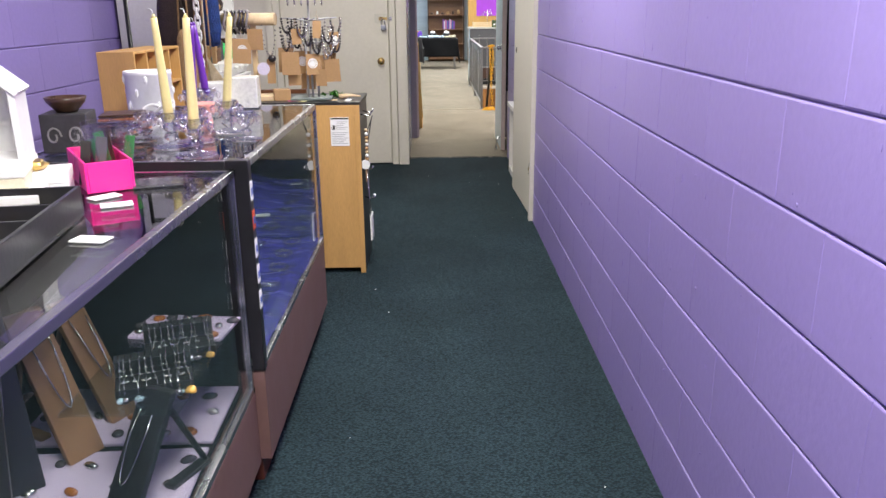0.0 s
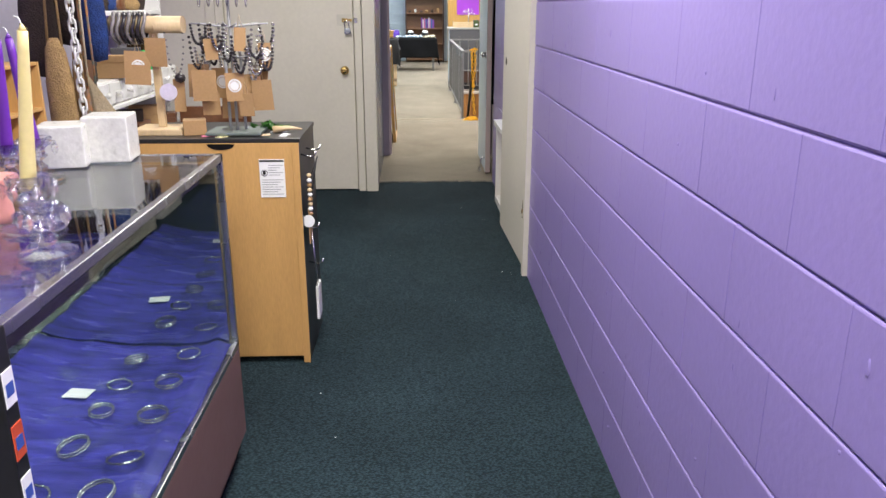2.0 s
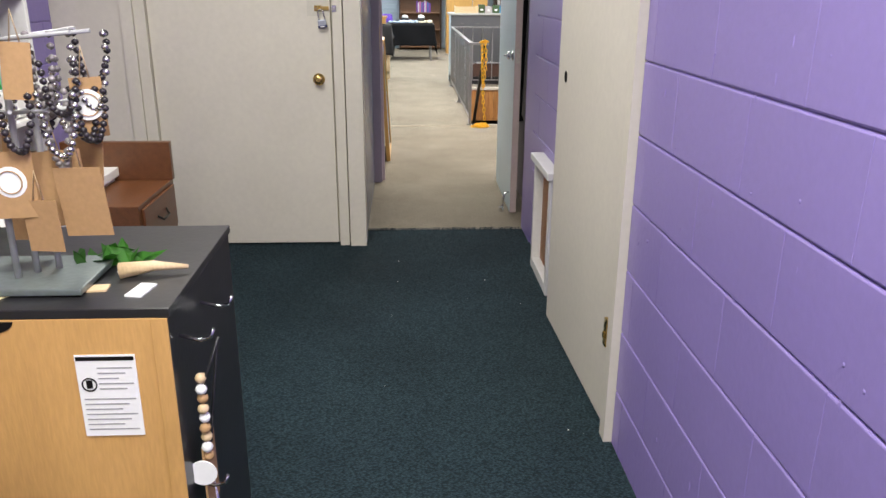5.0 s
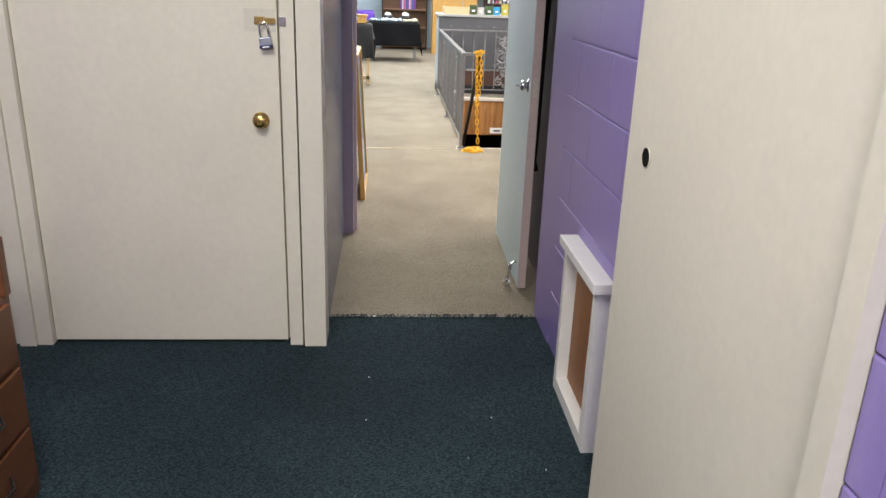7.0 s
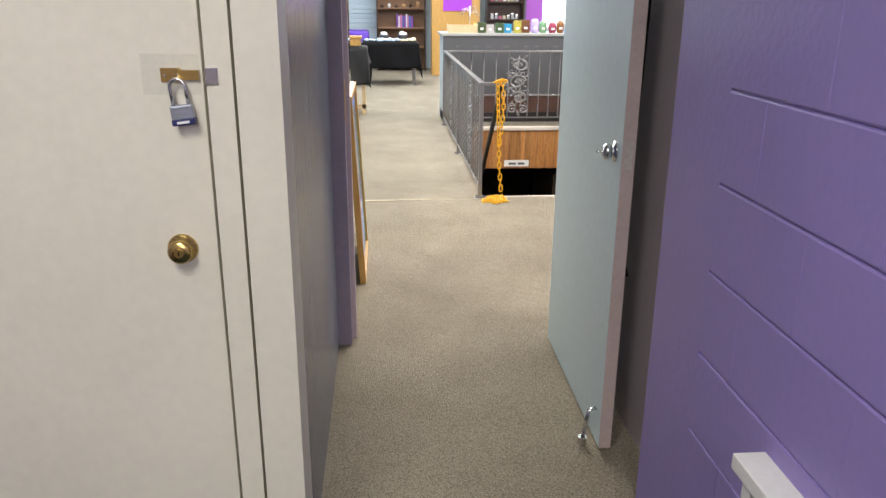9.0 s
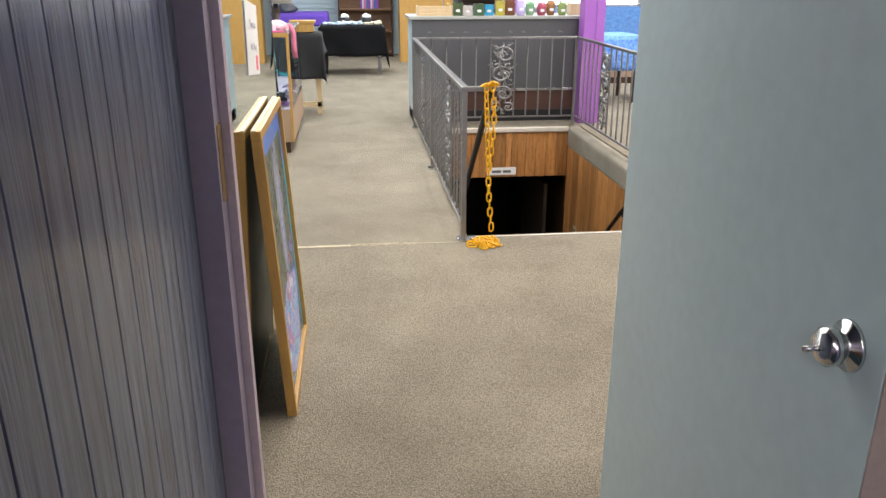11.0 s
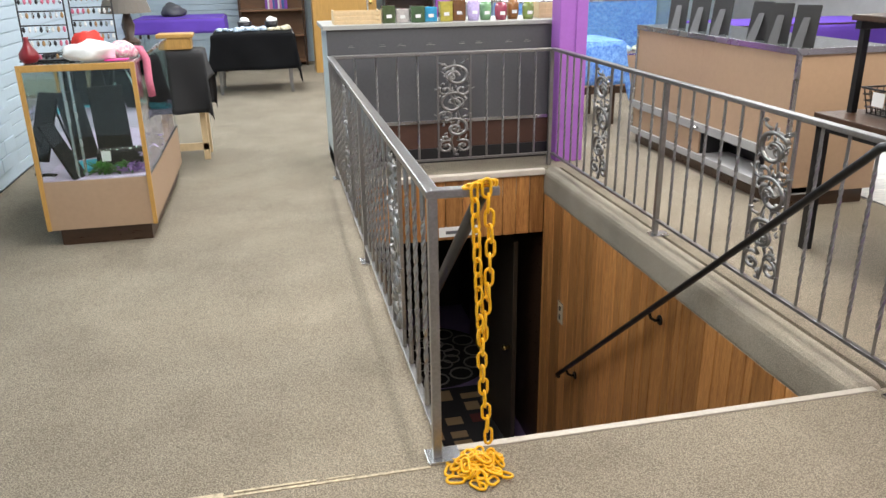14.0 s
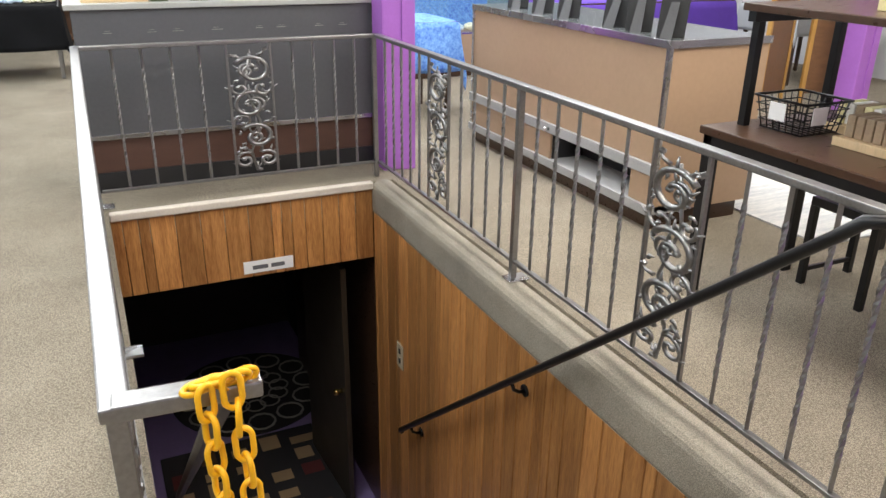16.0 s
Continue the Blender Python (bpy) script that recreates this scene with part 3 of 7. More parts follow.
def drape(x0, x1, y0, y1, z, amp, k):
    return cloth(60, 110, lambda u, v: (x0 + (x1 - x0) * u, y0 + (y1 - y0) * v, z + 0.05 * (1 - u) ** 4 + 0.012 * math.exp(-((u - 0.93) / 0.04) ** 2) + amp * (noise.noise((u * 2.2 + k, v * 8.0, k)) + 0.7 * noise.noise((u * 5 + k + 3 * v, v * 17.0, 2 * k)) + 0.35 * noise.noise((u * 12, v * 24, k))) + amp))


solid("satin_cloth", drape(-1.13, -0.53, 2.16, 3.44, 0.424, 0.011, 1), SATIN, (0, 0, 0), "royal blue satin cloth, softly wrinkled, in the case", "cloth")
CRYSTALBEAD = mat("pale_blue_charm", (0.45, 0.60, 0.70), 0.2, var=0.3, bump=0.1)
AMBERBEAD = mat("amber_charm", (0.55, 0.32, 0.08), 0.2, var=0.3, bump=0.1)
SILVER = mat("silver_jewellery", (0.62, 0.61, 0.58), 0.25, 1.0, var=0.2, fine=80, bump=0.1)


def bangle(x, y, z, r, h, tilt, twisted):
    bm = bm_new()
    n = 32
    for j in range(2 if not twisted else 1):
        tube(bm, [(r * math.cos(a * 2 * math.pi / n), r * math.sin(a * 2 * math.pi / n), j * h + (0.0018 * math.sin(a * 2.5) if twisted else 0)) for a in range(n)], 0.0028 if not twisted else 0.0035, 6, True)
    ob = solid("bangle", bm, SILVER, (0, 0, 0), "polished silver bangle lying on blue satin", "bangle", "bangles in the case")
    ob.matrix_basis = at(x, y, z, random.uniform(0, 360), tilt)


random.seed(4)
for i in range(7):
    for j in range(2):
        bangle(-0.63 - 0.13 * j + random.uniform(-0.03, 0.03), 2.26 + i * 0.178 + random.uniform(-0.03, 0.03), 0.449, random.uniform(0.03, 0.042), 0.008, random.uniform(-5, 14), (i + j) % 3 == 0)
for i, (x, y) in enumerate(((-0.82, 2.36), (-0.87, 3.09))):
    ob = solid("price_card", boxes((-0.035, 0.035, -0.025, 0.025, 0, 0.002)), PAPER, (0, 0, 0), "small white handwritten price card on satin", "price card")
    ob.matrix_basis = at(x, y, 0.452, -8)

# things in the near case
solid("lining_board", boxes((-1.2, -0.58, 0.33, 2.1, 0.352, 0.358)), BLACKCLOTH, (0, 0, 0), "black cloth lining on the case floor", "lining")
part("end_lining", boxes((0.02, 0.68, 1.795, 1.803, 0.36, 1.0)), BLACKCLOTH, case_1, "black cloth end lining")
part("rear_lining", boxes((0.004, 0.018, 0.02, 1.8, 0.36, 1.0)), BLACKCLOTH, case_1)
part("glass_shelf", boxes((0.42, 0.684, 1.22, 1.79, 0.596, 0.603)), GLASS, case_1).visible_shadow = False
for x, y, z, rz in ((-0.84, 1.59, 0.36, 3), (-0.85, 1.94, 0.36, 1), (-0.69, 1.985, 0.604, -6), (-0.86, 1.18, 0.36, -2)):
    pd = thing("lilac_pad", (x, y, z), "flat lilac cloth pad carrying pendants", "display pad", "lilac pads", rz)
    wide = 0.262 if z < 0.5 else 0.13
    part("pad", rbox(-wide, wide, -wide * 0.6, wide * 0.6, 0, 0.010, 0.004), LILAC, pd)
    for i in range(15):
        bm = bm_new()
        lathe(bm, [(0, 0), (0.017, 0.0), (0.019, 0.005), (0.012, 0.011), (0, 0.012)], (0, 0, 0), 12)
        ob = part("pendant", turned(bm, pose(wide * (-0.8 + 0.4 * (i % 5)) + random.uniform(-.02, .02), wide * (-0.45 + 0.4 * (i // 5)) + random.uniform(-.01, .01), 0.010, 0, 0, random.uniform(-50, 50)) @ Matrix.Diagonal((random.uniform(0.7, 1.3), random.uniform(0.6, 0.9), 1, 1))), (SILVER, mat("amber_stone", (0.35, 0.12, 0.03), 0.2), mat("dark_stone", (0.05, 0.045, 0.05), 0.2))[i % 3], pd)


def ramp_stand(x, y, z, w, h, rz, mt, label, chained=True):
    t = thing("ramp_stand", (x, y, z), label, "jewellery stand", "", rz)
    bm = bm_new()
    v = [bm.verts.new(p) for p in ((-w / 2, 0, 0), (w / 2, 0, 0), (w / 2, 0.02, 0), (-w / 2, 0.02, 0), (-w / 2, 0.17, h), (w / 2, 0.17, h), (w / 2, 0.19, h), (-w / 2, 0.19, h))]
    for f in ((0, 1, 5, 4), (3, 7, 6, 2), (0, 3, 2, 1), (4, 5, 6, 7), (0, 4, 7, 3), (1, 2, 6, 5)):
        bm.faces.new([v[i] for i in f])
    part("board", bevel(bm, 0.003), mt, t)
    part("prop", rbox(-0.015, 0.015, 0.17, 0.30, 0, 0.012, 0.002), mt, t)
    bm = bm_new()
    tube(bm, [(0, 0.295, 0.01), (0, 0.19, h * 0.85)], 0.008, 6)
    part("strut", bm, mt, t)
    if not chained:
        return t
    n = bm_new()
    tube(n, [(-w * 0.25, 0.14, h * 0.86)] + [(w * 0.25 * math.cos(math.pi - a * math.pi / 10), 0.14 - 0.09 * math.sin(a * math.pi / 10) - 0.012, h * (0.86 - 0.5 * math.sin(a * math.pi / 10))) for a in range(1, 11)], 0.0025, 5)
    part("necklace", n, SILVER, t, "thin silver necklace")
    return t


BROWNBOARD = mat("brown_leatherette", (0.24, 0.125, 0.06), 0.5, var=0.15, bump=0.15)
for x, y, h, w, rz, mt, lb in ((-0.92, 1.30, 0.46, 0.14, 20, BLACKP, "black velvet necklace ramp with an easel back"), (-0.88, 1.72, 0.36, 0.1, 60, BROWNBOARD, "brown leatherette necklace ramp"), (-0.86, 1.92, 0.32, 0.09, 65, BROWNBOARD, "brown leatherette necklace ramp"), (-0.98, 1.55, 0.44, 0.14, 40, BLACKP, "black velvet necklace ramp with an easel back"), (-0.70, 1.42, 0.26, 0.09, -25, BLACKP, "short black pendant stand")):
    ramp_stand(x, y, 0.371, w, h, rz, mt, lb)
for k, (x, y) in enumerate(((-0.655, 1.64), (-0.655, 1.83))):
    rk = thing("chain_rack", (x, y, 0.604), "black stepped rack hung with silver chains", "jewellery rack", "chain racks", 20)
    bm = bm_new()
    box(bm, -0.085, 0.085, -0.05, 0.06, 0, 0.03)
    box(bm, -0.085, 0.085, 0.02, 0.06, 0.03, 0.07)
    part("rack", bevel(bm, 0.003), BLACKP, rk)
    for i in range(11):
        bm = bm_new()
        xx = -0.075 + i * 0.015
        k1, k2 = random.uniform(-0.006, 0.006), random.uniform(-0.012, 0.012)
        tube(bm, [(xx, 0.05, 0.073), (xx + k1, 0.015, 0.073), (xx + k1, 0.0, 0.05), (xx + k2, -0.04, 0.036), (xx + k2, -0.056, 0.02)], 0.0016, 5)
        for cz in range(3):
            lathe(bm, [(0, 0), (0.004, 0.002), (0.005, 0.006), (0, 0.009)], (xx + k1 + 0.003 * cz, 0.004 - 0.02 * cz, 0.048 - 0.006 * cz), 6)
        chain_part = part("chain", bm, SILVER, rk)
        part("charm", turned(lump(random.uniform(0.007, 0.013), 200 + i + 20 * k), pose(xx + k2, -0.06, 0.004)), random.choice((SILVER, CRYSTALBEAD, AMBERBEAD, SILVER)), chain_part)

# tan peg cabinet
cab = thing("peg_cabinet", (-1.04, 4.20, 0), "tan plywood cabinet with black peg sides and top", "cabinet")
part("back_panel", rbox(0, 0.628, 0, 0.012, 0.03, 0.955, 0.002), PLY, cab, "tan plywood back panel")
part("top", rbox(-0.004, 0.65, 0.0, 0.47, 0.955, 0.972, 0.002), BLACKP, cab, "black cabinet top")
part("side_panel", rbox(0.628, 0.645, -0.002, 0.47, 0.0, 0.955, 0.002), BLACKP, cab, "black peg side")
part("side_panel", rbox(0.0, 0.015, 0.012, 0.47, 0.0, 0.955, 0.002), BLACKP, cab)
part("front_panel", rbox(0.015, 0.628, 0.455, 0.47, 0.03, 0.955, 0.002), BLACKP, cab)
part("edge_strip", rbox(0.618, 0.646, -0.004, 0.0, 0.0, 0.955, 0.001), PLY, cab)
hh = bm_new()
v0 = [hh.verts.new((0.34 + 0.055 * math.cos(math.pi + a * math.pi / 12), -0.002, 0.952 + 0.024 * math.sin(math.pi + a * math.pi / 12))) for a in range(13)]
hh.faces.new(v0)
r = bmesh.ops.extrude_face_region(hh, geom=list(hh.faces))
bmesh.ops.translate(hh, verts=[g for g in r["geom"] if isinstance(g, bmesh.types.BMVert)], vec=(0, 0.001, 0))
# Black half-round plate paints the shade inside the hand hole.
part("hand_hole", hh, INK, cab, "flat dark half-round for the shaded inside of the hand hole")
part("notice", boxes((0.485, 0.585, -0.003, -0.001, 0.735, 0.89)), PAPER, cab, "white printed safety notice")
part("notice_header", boxes((0.487, 0.583, -0.0038, -0.003, 0.88, 0.887)), INK, cab)
nb = bm_new()
for i in range(13):
    if i != 5:
        box(nb, 0.52 if i < 5 else 0.492, 0.578 - 0.012 * (i % 3), -0.0036, -0.003, 0.747 + (12 - i) * 0.0098, 0.7495 + (12 - i) * 0.0098)
part("notice_print", nb, mat("grey_print", (0.3, 0.3, 0.3), 0.8), cab)
rg = bm_new()
tube(rg, [(0.504 + 0.012 * math.cos(a * math.pi / 9), -0.0036, 0.835 + 0.012 * math.sin(a * math.pi / 9)) for a in range(18)], 0.0014, 4, True)
box(rg, 0.499, 0.509, -0.0042, -0.003, 0.828, 0.843)
part("notice_symbol", rg, INK, cab)
for hy, hz in ((0.05, 0.90), (0.05, 0.60), (0.2, 0.90), (0.12, 0.42)):
    bm = bm_new()
    tube(bm, [(0.645, hy, hz), (0.68, hy, hz - 0.01), (0.70, hy, hz - 0.005), (0.706, hy, hz + 0.012)], 0.0035, 6)
    part("peg_hook", bm, CHROME, cab, "bent wire peg hook")
KRAFT = mat("kraft_card", (0.40, 0.24, 0.11), 0.8, var=0.12, fine=120, bump=0.1)
hang = thing("beaded_necklace", (-0.39, 4.26, 0.45), "hanging beaded necklace on a kraft card with a round tag", "necklace")
bm = bm_new()
tube(bm, [(0.06, 0, 0.44), (0.03, 0.0, 0.36), (0.02, 0, 0.25), (0.02, 0.03, 0.21), (0.025, 0.05, 0.28), (0.055, 0.01, 0.43)], 0.003, 5)
part("cord", bm, BLACKP, hang)
for i in range(9):
    bm = bm_new()
    lathe(bm, [(0, -0.011), (0.008, -0.007), (0.011, 0), (0.008, 0.007), (0, 0.011)], (0.022, -0.004 * (i % 2), 0.36 - i * 0.02), 10)
    part("bead", bm, (BAREWOOD, PAPER, KRAFT)[i % 3], hang)
part("card", rbox(0.012, 0.016, -0.01, 0.07, 0.07, 0.22, 0.001), KRAFT, hang)
bm = bm_new()
lathe(bm, [(0, 0), (0.026, 0), (0.026, 0.003), (0, 0.003)], seg=18)
part("round_tag", turned(bm, pose(0.012, -0.012, 0.17, 90, 0, 0)), PAPER, hang, "round white paper tag")
wb = thing("white_tag_bag", (-0.36, 4.30, 0.17), "white flat tag hanging by two wires", "hang tag")
part("tag", rbox(-0.006, 0.006, -0.03, 0.07, 0, 0.15, 0.003), WHITE2, wb)
for yy in (-0.02, 0.03):
    bm = bm_new()
    tube(bm, [(0, yy, 0.15), (-0.015, 0.0, 0.40)], 0.002, 5)
    part("wire", bm, CHROME, wb)
# ---- stairs, rails and chain ----
for i in range(13):
    y0 = 11.70 + i * 0.232
    structure("stair_step", rbox(0.762, 2.343, y0, y0 + 0.26, -0.204 * (i + 1) - 0.19, -0.204 * (i + 1), 0.012), CARPET_TAN, "carpeted stair going down to the basement", "stair")


def twisted_bar(h):
    bm = bm_new()
    n, rings, r = 40, [], 0.0088
    for i in range(n + 1):
        z = h * i / n
        f = min(1, max(0, (z / h - 0.12) / 0.76))
        a0 = f * math.pi * 2 * 3
        rings.append([bm.verts.new((r * math.cos(a0 + k * math.pi / 2), r * math.sin(a0 + k * math.pi / 2), z)) for k in range(4)])
    for a, b in zip(rings, rings[1:]):
        for k in range(4):
            bm.faces.new((a[k], a[(k + 1) % 4], b[(k + 1) % 4], b[k]))
    return bm


BAR = mesh_of("twisted_bar", twisted_bar(0.77), IRON)


def scroll(bm, c, r0, r1, a0, turns, rad=0.006):
    """A flat spiral in the xz plane, thickest in its middle, with a bud at the inner end."""
    n = 26
    pts = []
    for i in range(n + 1):
        f = i / n
        r = r0 + (r1 - r0) * f
        a = a0 + turns * 2 * math.pi * f
        pts.append((c[0] + r * math.cos(a), 0.004 * math.sin(9 * f), c[1] + r * math.sin(a)))
    tube(bm, pts, rad, 6, r_end=rad * 0.8)
    e = pts[-1]
    lathe(bm, [(0, -0.013), (0.01, -0.008), (0.013, 0), (0.01, 0.008), (0, 0.013)], e, 8)
    for f in (0.15, 0.35, 0.55):
        p = Vector(pts[int(f * n)])
        d = (p - Vector((c[0], 0, c[1]))).normalized()
        tube(bm, [p, p + d * 0.014 + Vector((0, 0.004, 0.006)), p + d * 0.028 + Vector((0, 0, 0.016))], 0.0075, 6, r_end=0.003)


def ornament():
    """Cast panel of stacked acanthus scrolls, 0.22 wide and 0.72 high."""
    bm = bm_new()
    scroll(bm, (0.01, 0.60), 0.085, 0.018, 2.6, -1.35, 0.0125)
    scroll(bm, (-0.015, 0.60), 0.045, 0.012, 0.4, 1.1, 0.0085)
    scroll(bm, (-0.01, 0.40), 0.085, 0.018, 0.6, 1.35, 0.0125)
    scroll(bm, (0.02, 0.40), 0.045, 0.012, 2.7, -1.1, 0.0085)
    scroll(bm, (0.01, 0.21), 0.08, 0.016, 2.5, -1.3, 0.0125)
    scroll(bm, (0.0, 0.21), 0.035, 0.010, 5.0, 1.0, 0.0085)
    scroll(bm, (-0.05, 0.07), 0.05, 0.012, 1.0, 1.2, 0.0095)
    scroll(bm, (0.05, 0.07), 0.05, 0.012, 2.1, -1.2, 0.0095)
    scroll(bm, (-0.045, 0.305), 0.05, 0.012, 3.8, -0.9, 0.0085)
    scroll(bm, (0.045, 0.50), 0.05, 0.012, 0.6, -0.9, 0.0085)
    scroll(bm, (-0.05, 0.50), 0.04, 0.010, 2.5, 1.0, 0.0085)
    for x, z, a in ((0.06, 0.70, 0.5), (-0.06, 0.69, 2.4), (-0.07, 0.14, 3.6), (0.075, 0.30, 0.2), (0.0, 0.025, 4.7), (0.03, 0.14, 1.2), (-0.03, 0.13, 2.0)):
        tube(bm, [(x - 0.03 * math.cos(a), 0, z - 0.03 * math.sin(a)), (x, 0.006, z), (x + 0.022 * math.cos(a + 0.6), 0, z + 0.022 * math.sin(a + 0.6))], 0.009, 6, r_end=0.004)
        lathe(bm, [(0, -0.012), (0.012, -0.004), (0.012, 0.004), (0, 0.012)], (x + 0.022 * math.cos(a + 0.6), 0, z + 0.022 * math.sin(a + 0.6)), 8)
    for i in range(24):
        x, z, a = 0.078 * math.sin(i * 2.4), 0.03 + i * 0.0285, i * 1.9
        tube(bm, [(x, 0, z), (x + 0.014 * math.cos(a), 0.005, z + 0.014 * math.sin(a)), (x + 0.026 * math.cos(a + 0.7), 0, z + 0.026 * math.sin(a + 0.7))], 0.0085, 6, r_end=0.003)
    tube(bm, [(0.0, 0, 0.0), (-0.02, 0, 0.12), (0.03, 0, 0.3), (-0.03, 0, 0.5), (0.0, 0, 0.7)], 0.006, 6)
    return bm


CAST = mesh_of("cast_panel", turned(ornament(), Matrix.Diagonal((1.32, 1, 1, 1))), IRON)


def railing(name, x, y, rz, length, posts, panels, feet, label):
    """Runs along its own x axis. posts, panels and feet: distances along it."""
    t = thing(name, (x, y, 0), label, "railing", "stairwell railings", rz)
    part("top_rail", rbox(-0.02, length + 0.02, -0.021, 0.021, 0.882, 0.905, 0.004), IRON, t)
    part("bottom_rail", rbox(0, length, -0.012, 0.012, 0.09, 0.105, 0.002), IRON, t)
    for p in posts:
        part("post", rbox(p - 0.014, p + 0.014, -0.014, 0.014, 0.0, 0.882, 0.002), IRON, t)
    for p in feet:
        part("foot_plate", rbox(p - 0.04, p + 0.04, -0.075, 0.035, 0.0, 0.012, 0.002), ALU, t)
    taken = sorted(list(posts) + [q for p in panels for q in (p - 0.125, p + 0.125)])
    for p in panels:
        ob = new("cast_panel", CAST)
        ob.parent = t
        ob.matrix_basis = at(p, 0, 0.125)
        for s in (-0.125, 0.125):
            part("panel_bar", rbox(p + s - 0.007, p + s + 0.007, -0.007, 0.007, 0.1, 0.885, 0.001), IRON, t)
    edges = [0.0] + taken + [length]
    for a, b in zip(edges, edges[1:]):
        if b - a < 0.2 or any(abs((a + b) / 2 - p) < 0.05 for p in panels):
            continue
        n = max(1, round((b - a) / 0.142) - 1)
        for i in range(1, n + 1):
            ob = new("twisted_bar", BAR)
            ob.parent = t
            ob.matrix_basis = at(a + (b - a) * i / (n + 1), 0, 0.11)
    return t


rail_l = railing("railing", 0.730, 11.655, 90, 3.60, (0.0, 1.81, 3.60), (0.72, 2.56), (0.0, 1.81, 3.60), "silver painted wrought iron railing with cast scroll panels")
railing("railing", 0.752, 15.258, 0, 1.65, (1.65,), (0.885,), (), "silver painted wrought iron railing across the stairwell's far end")
railing("railing", 2.418, 11.60, 90, 3.64, (0.0, 1.88), (0.88, 2.72), (0.0, 1.88), "silver painted wrought iron railing along the stairwell kerb")
arm = bm_new()
box(arm, -0.005, 0.195, -0.02, 0.02, 0.880, 0.906)
part("return_arm", turned(bevel(arm, 0.004), pose(0, 0, 0, 0, 0, -94)), IRON, rail_l, "short return arm at the stair head")
# hand rails
hr = thing("handrail", (2.26, 11.72, 0), "black painted tube handrail on wall brackets", "handrail")
bm = bm_new()
tube(bm, [(0.13, -0.08, 0.905), (0.04, -0.06, 0.93), (0.0, 0.0, 0.915), (0.0, 0.06, 0.86), (0, 2.80, -1.475), (0.02, 2.83, -1.51)], 0.017, 10)
part("tube", bm, IRON_DK, hr)
for yy in (1.45, 2.62):
    zz = 0.86 - (yy - 0.06) * 0.852
    bm = bm_new()
    tube(bm, [(0, yy, zz - 0.016), (0.01, yy, zz - 0.05), (0.04, yy, zz - 0.07), (0.068, yy, zz - 0.07)], 0.009, 8)
    part("bracket", bm, IRON_DK, hr)
    bm = bm_new()
    lathe(bm, [(0, 0), (0.03, 0), (0.028, 0.008), (0, 0.008)], seg=14)
    part("rosette", turned(bm, pose(0.07, yy, zz - 0.07, 0, -90, 0)), IRON_DK, hr)
h2 = thing("handrail", (0.80, 11.70, 0), "black painted flat handrail going down inside the stairwell", "handrail")
bm = bm_new()
tube(bm, [(0.085, -0.03, 0.885), (0.085, 0.02, 0.84), (0.085, 2.6, -1.36)], 0.02, 8)
part("tube", bm, IRON_DK, h2)
# yellow chain
bm = bm_new()
link = []
for i in range(20):
    a = 2 * math.pi * i / 20
    link.append((0.0125 * math.cos(a), 0, 0.0165 * math.sin(a) + (0.011 if math.sin(a) > 0 else -0.011)))
tube(bm, link, 0.0048, 6, True)
LINK = mesh_of("link", bm, YELLOW)
chain = thing("plastic_chain", (0.879, 11.63, 0), "yellow plastic chain looped over the rail arm, ending in a heap", "chain")


def add_link(x, y, z, rz, rx=0.0, ry=0.0):
    ob = new("link", LINK)
    ob.parent = chain
    ob.matrix_basis = at(x, y, z, rz, rx, ry)


random.seed(9)
for i in range(19):
    add_link(0.012 * math.sin(i * 0.4), -0.022, 0.91 - 0.0455 * i, 90 * (i % 2) + random.uniform(-15, 15), random.uniform(-3, 3))
for i in range(11):
    add_link(-0.036 + 0.002 * i, -0.024, 0.90 - 0.0455 * i, 90 * (i % 2) + 30, 0, random.uniform(-4, 4))
for i in range(5):
    add_link(-0.036 + 0.012 * i, -0.005 * (i % 2), 0.914 + 0.005 * (i % 2), 90, 78 + 10 * (i % 2), 20 * i)
for i in range(46):
    a, r = random.uniform(0, 6.28), random.uniform(0.01, 0.085)
    add_link(-0.03 + r * math.cos(a) * 1.2, -0.07 + r * math.sin(a), 0.006 + max(0, 0.05 - r * 0.55) * random.random(), random.uniform(0, 360), random.choice((90, 90, 75, 40)), random.uniform(-20, 20))

# ---- wall panelling ----
random.seed(12)


def planks(parent, along, fixed, a0, a1, z0, z1):
    made = {}
    a = a0
    while a < a1 - 0.01:
        w = random.choice((0.062, 0.085, 0.11, 0.14))
        w = min(w, a1 - a)
        key = round(w, 3)
        if key not in made:
            bm = bm_new()
            if along == "y":
                box(bm, 0, 0.014, 0.002, key - 0.002, z0, z1)
            else:
                box(bm, 0.002, key - 0.002, 0, 0.014, z0, z1)
            made[key] = mesh_of("plank", bevel(bm, 0.003, 1), PLANK)
        ob = new("plank", made[key])
        ob.parent = parent
        ob.matrix_basis = at(fixed, a, 0) if along == "y" else at(a, fixed, 0)
        a += w


planks(wall_well_right, "y", 2.332, 11.72, 15.14, -2.65, -0.2)
planks(lintel, "x", 15.137, 0.762, 2.33, -0.52, -0.045)
sgn = thing("paper_sign", (1.63, 15.133, -0.46), "small white printed paper sign taped over the doorway", "sign")
part("sheet", boxes((-0.155, 0.155, -0.001, 0.002, -0.035, 0.045)), PAPER, sgn)


def lettering(name, body, size, m, parent, material):
    c = bpy.data.curves.new(name, "FONT")
    c.body, c.size, c.align_x, c.align_y, c.extrude = body, size * U, "CENTER", "CENTER", 0.0006
    ob = new(name, c)
    c.space_word = 1.5
    c.materials.append(material)
    ob.parent = parent
    ob.matrix_basis = m
    return ob


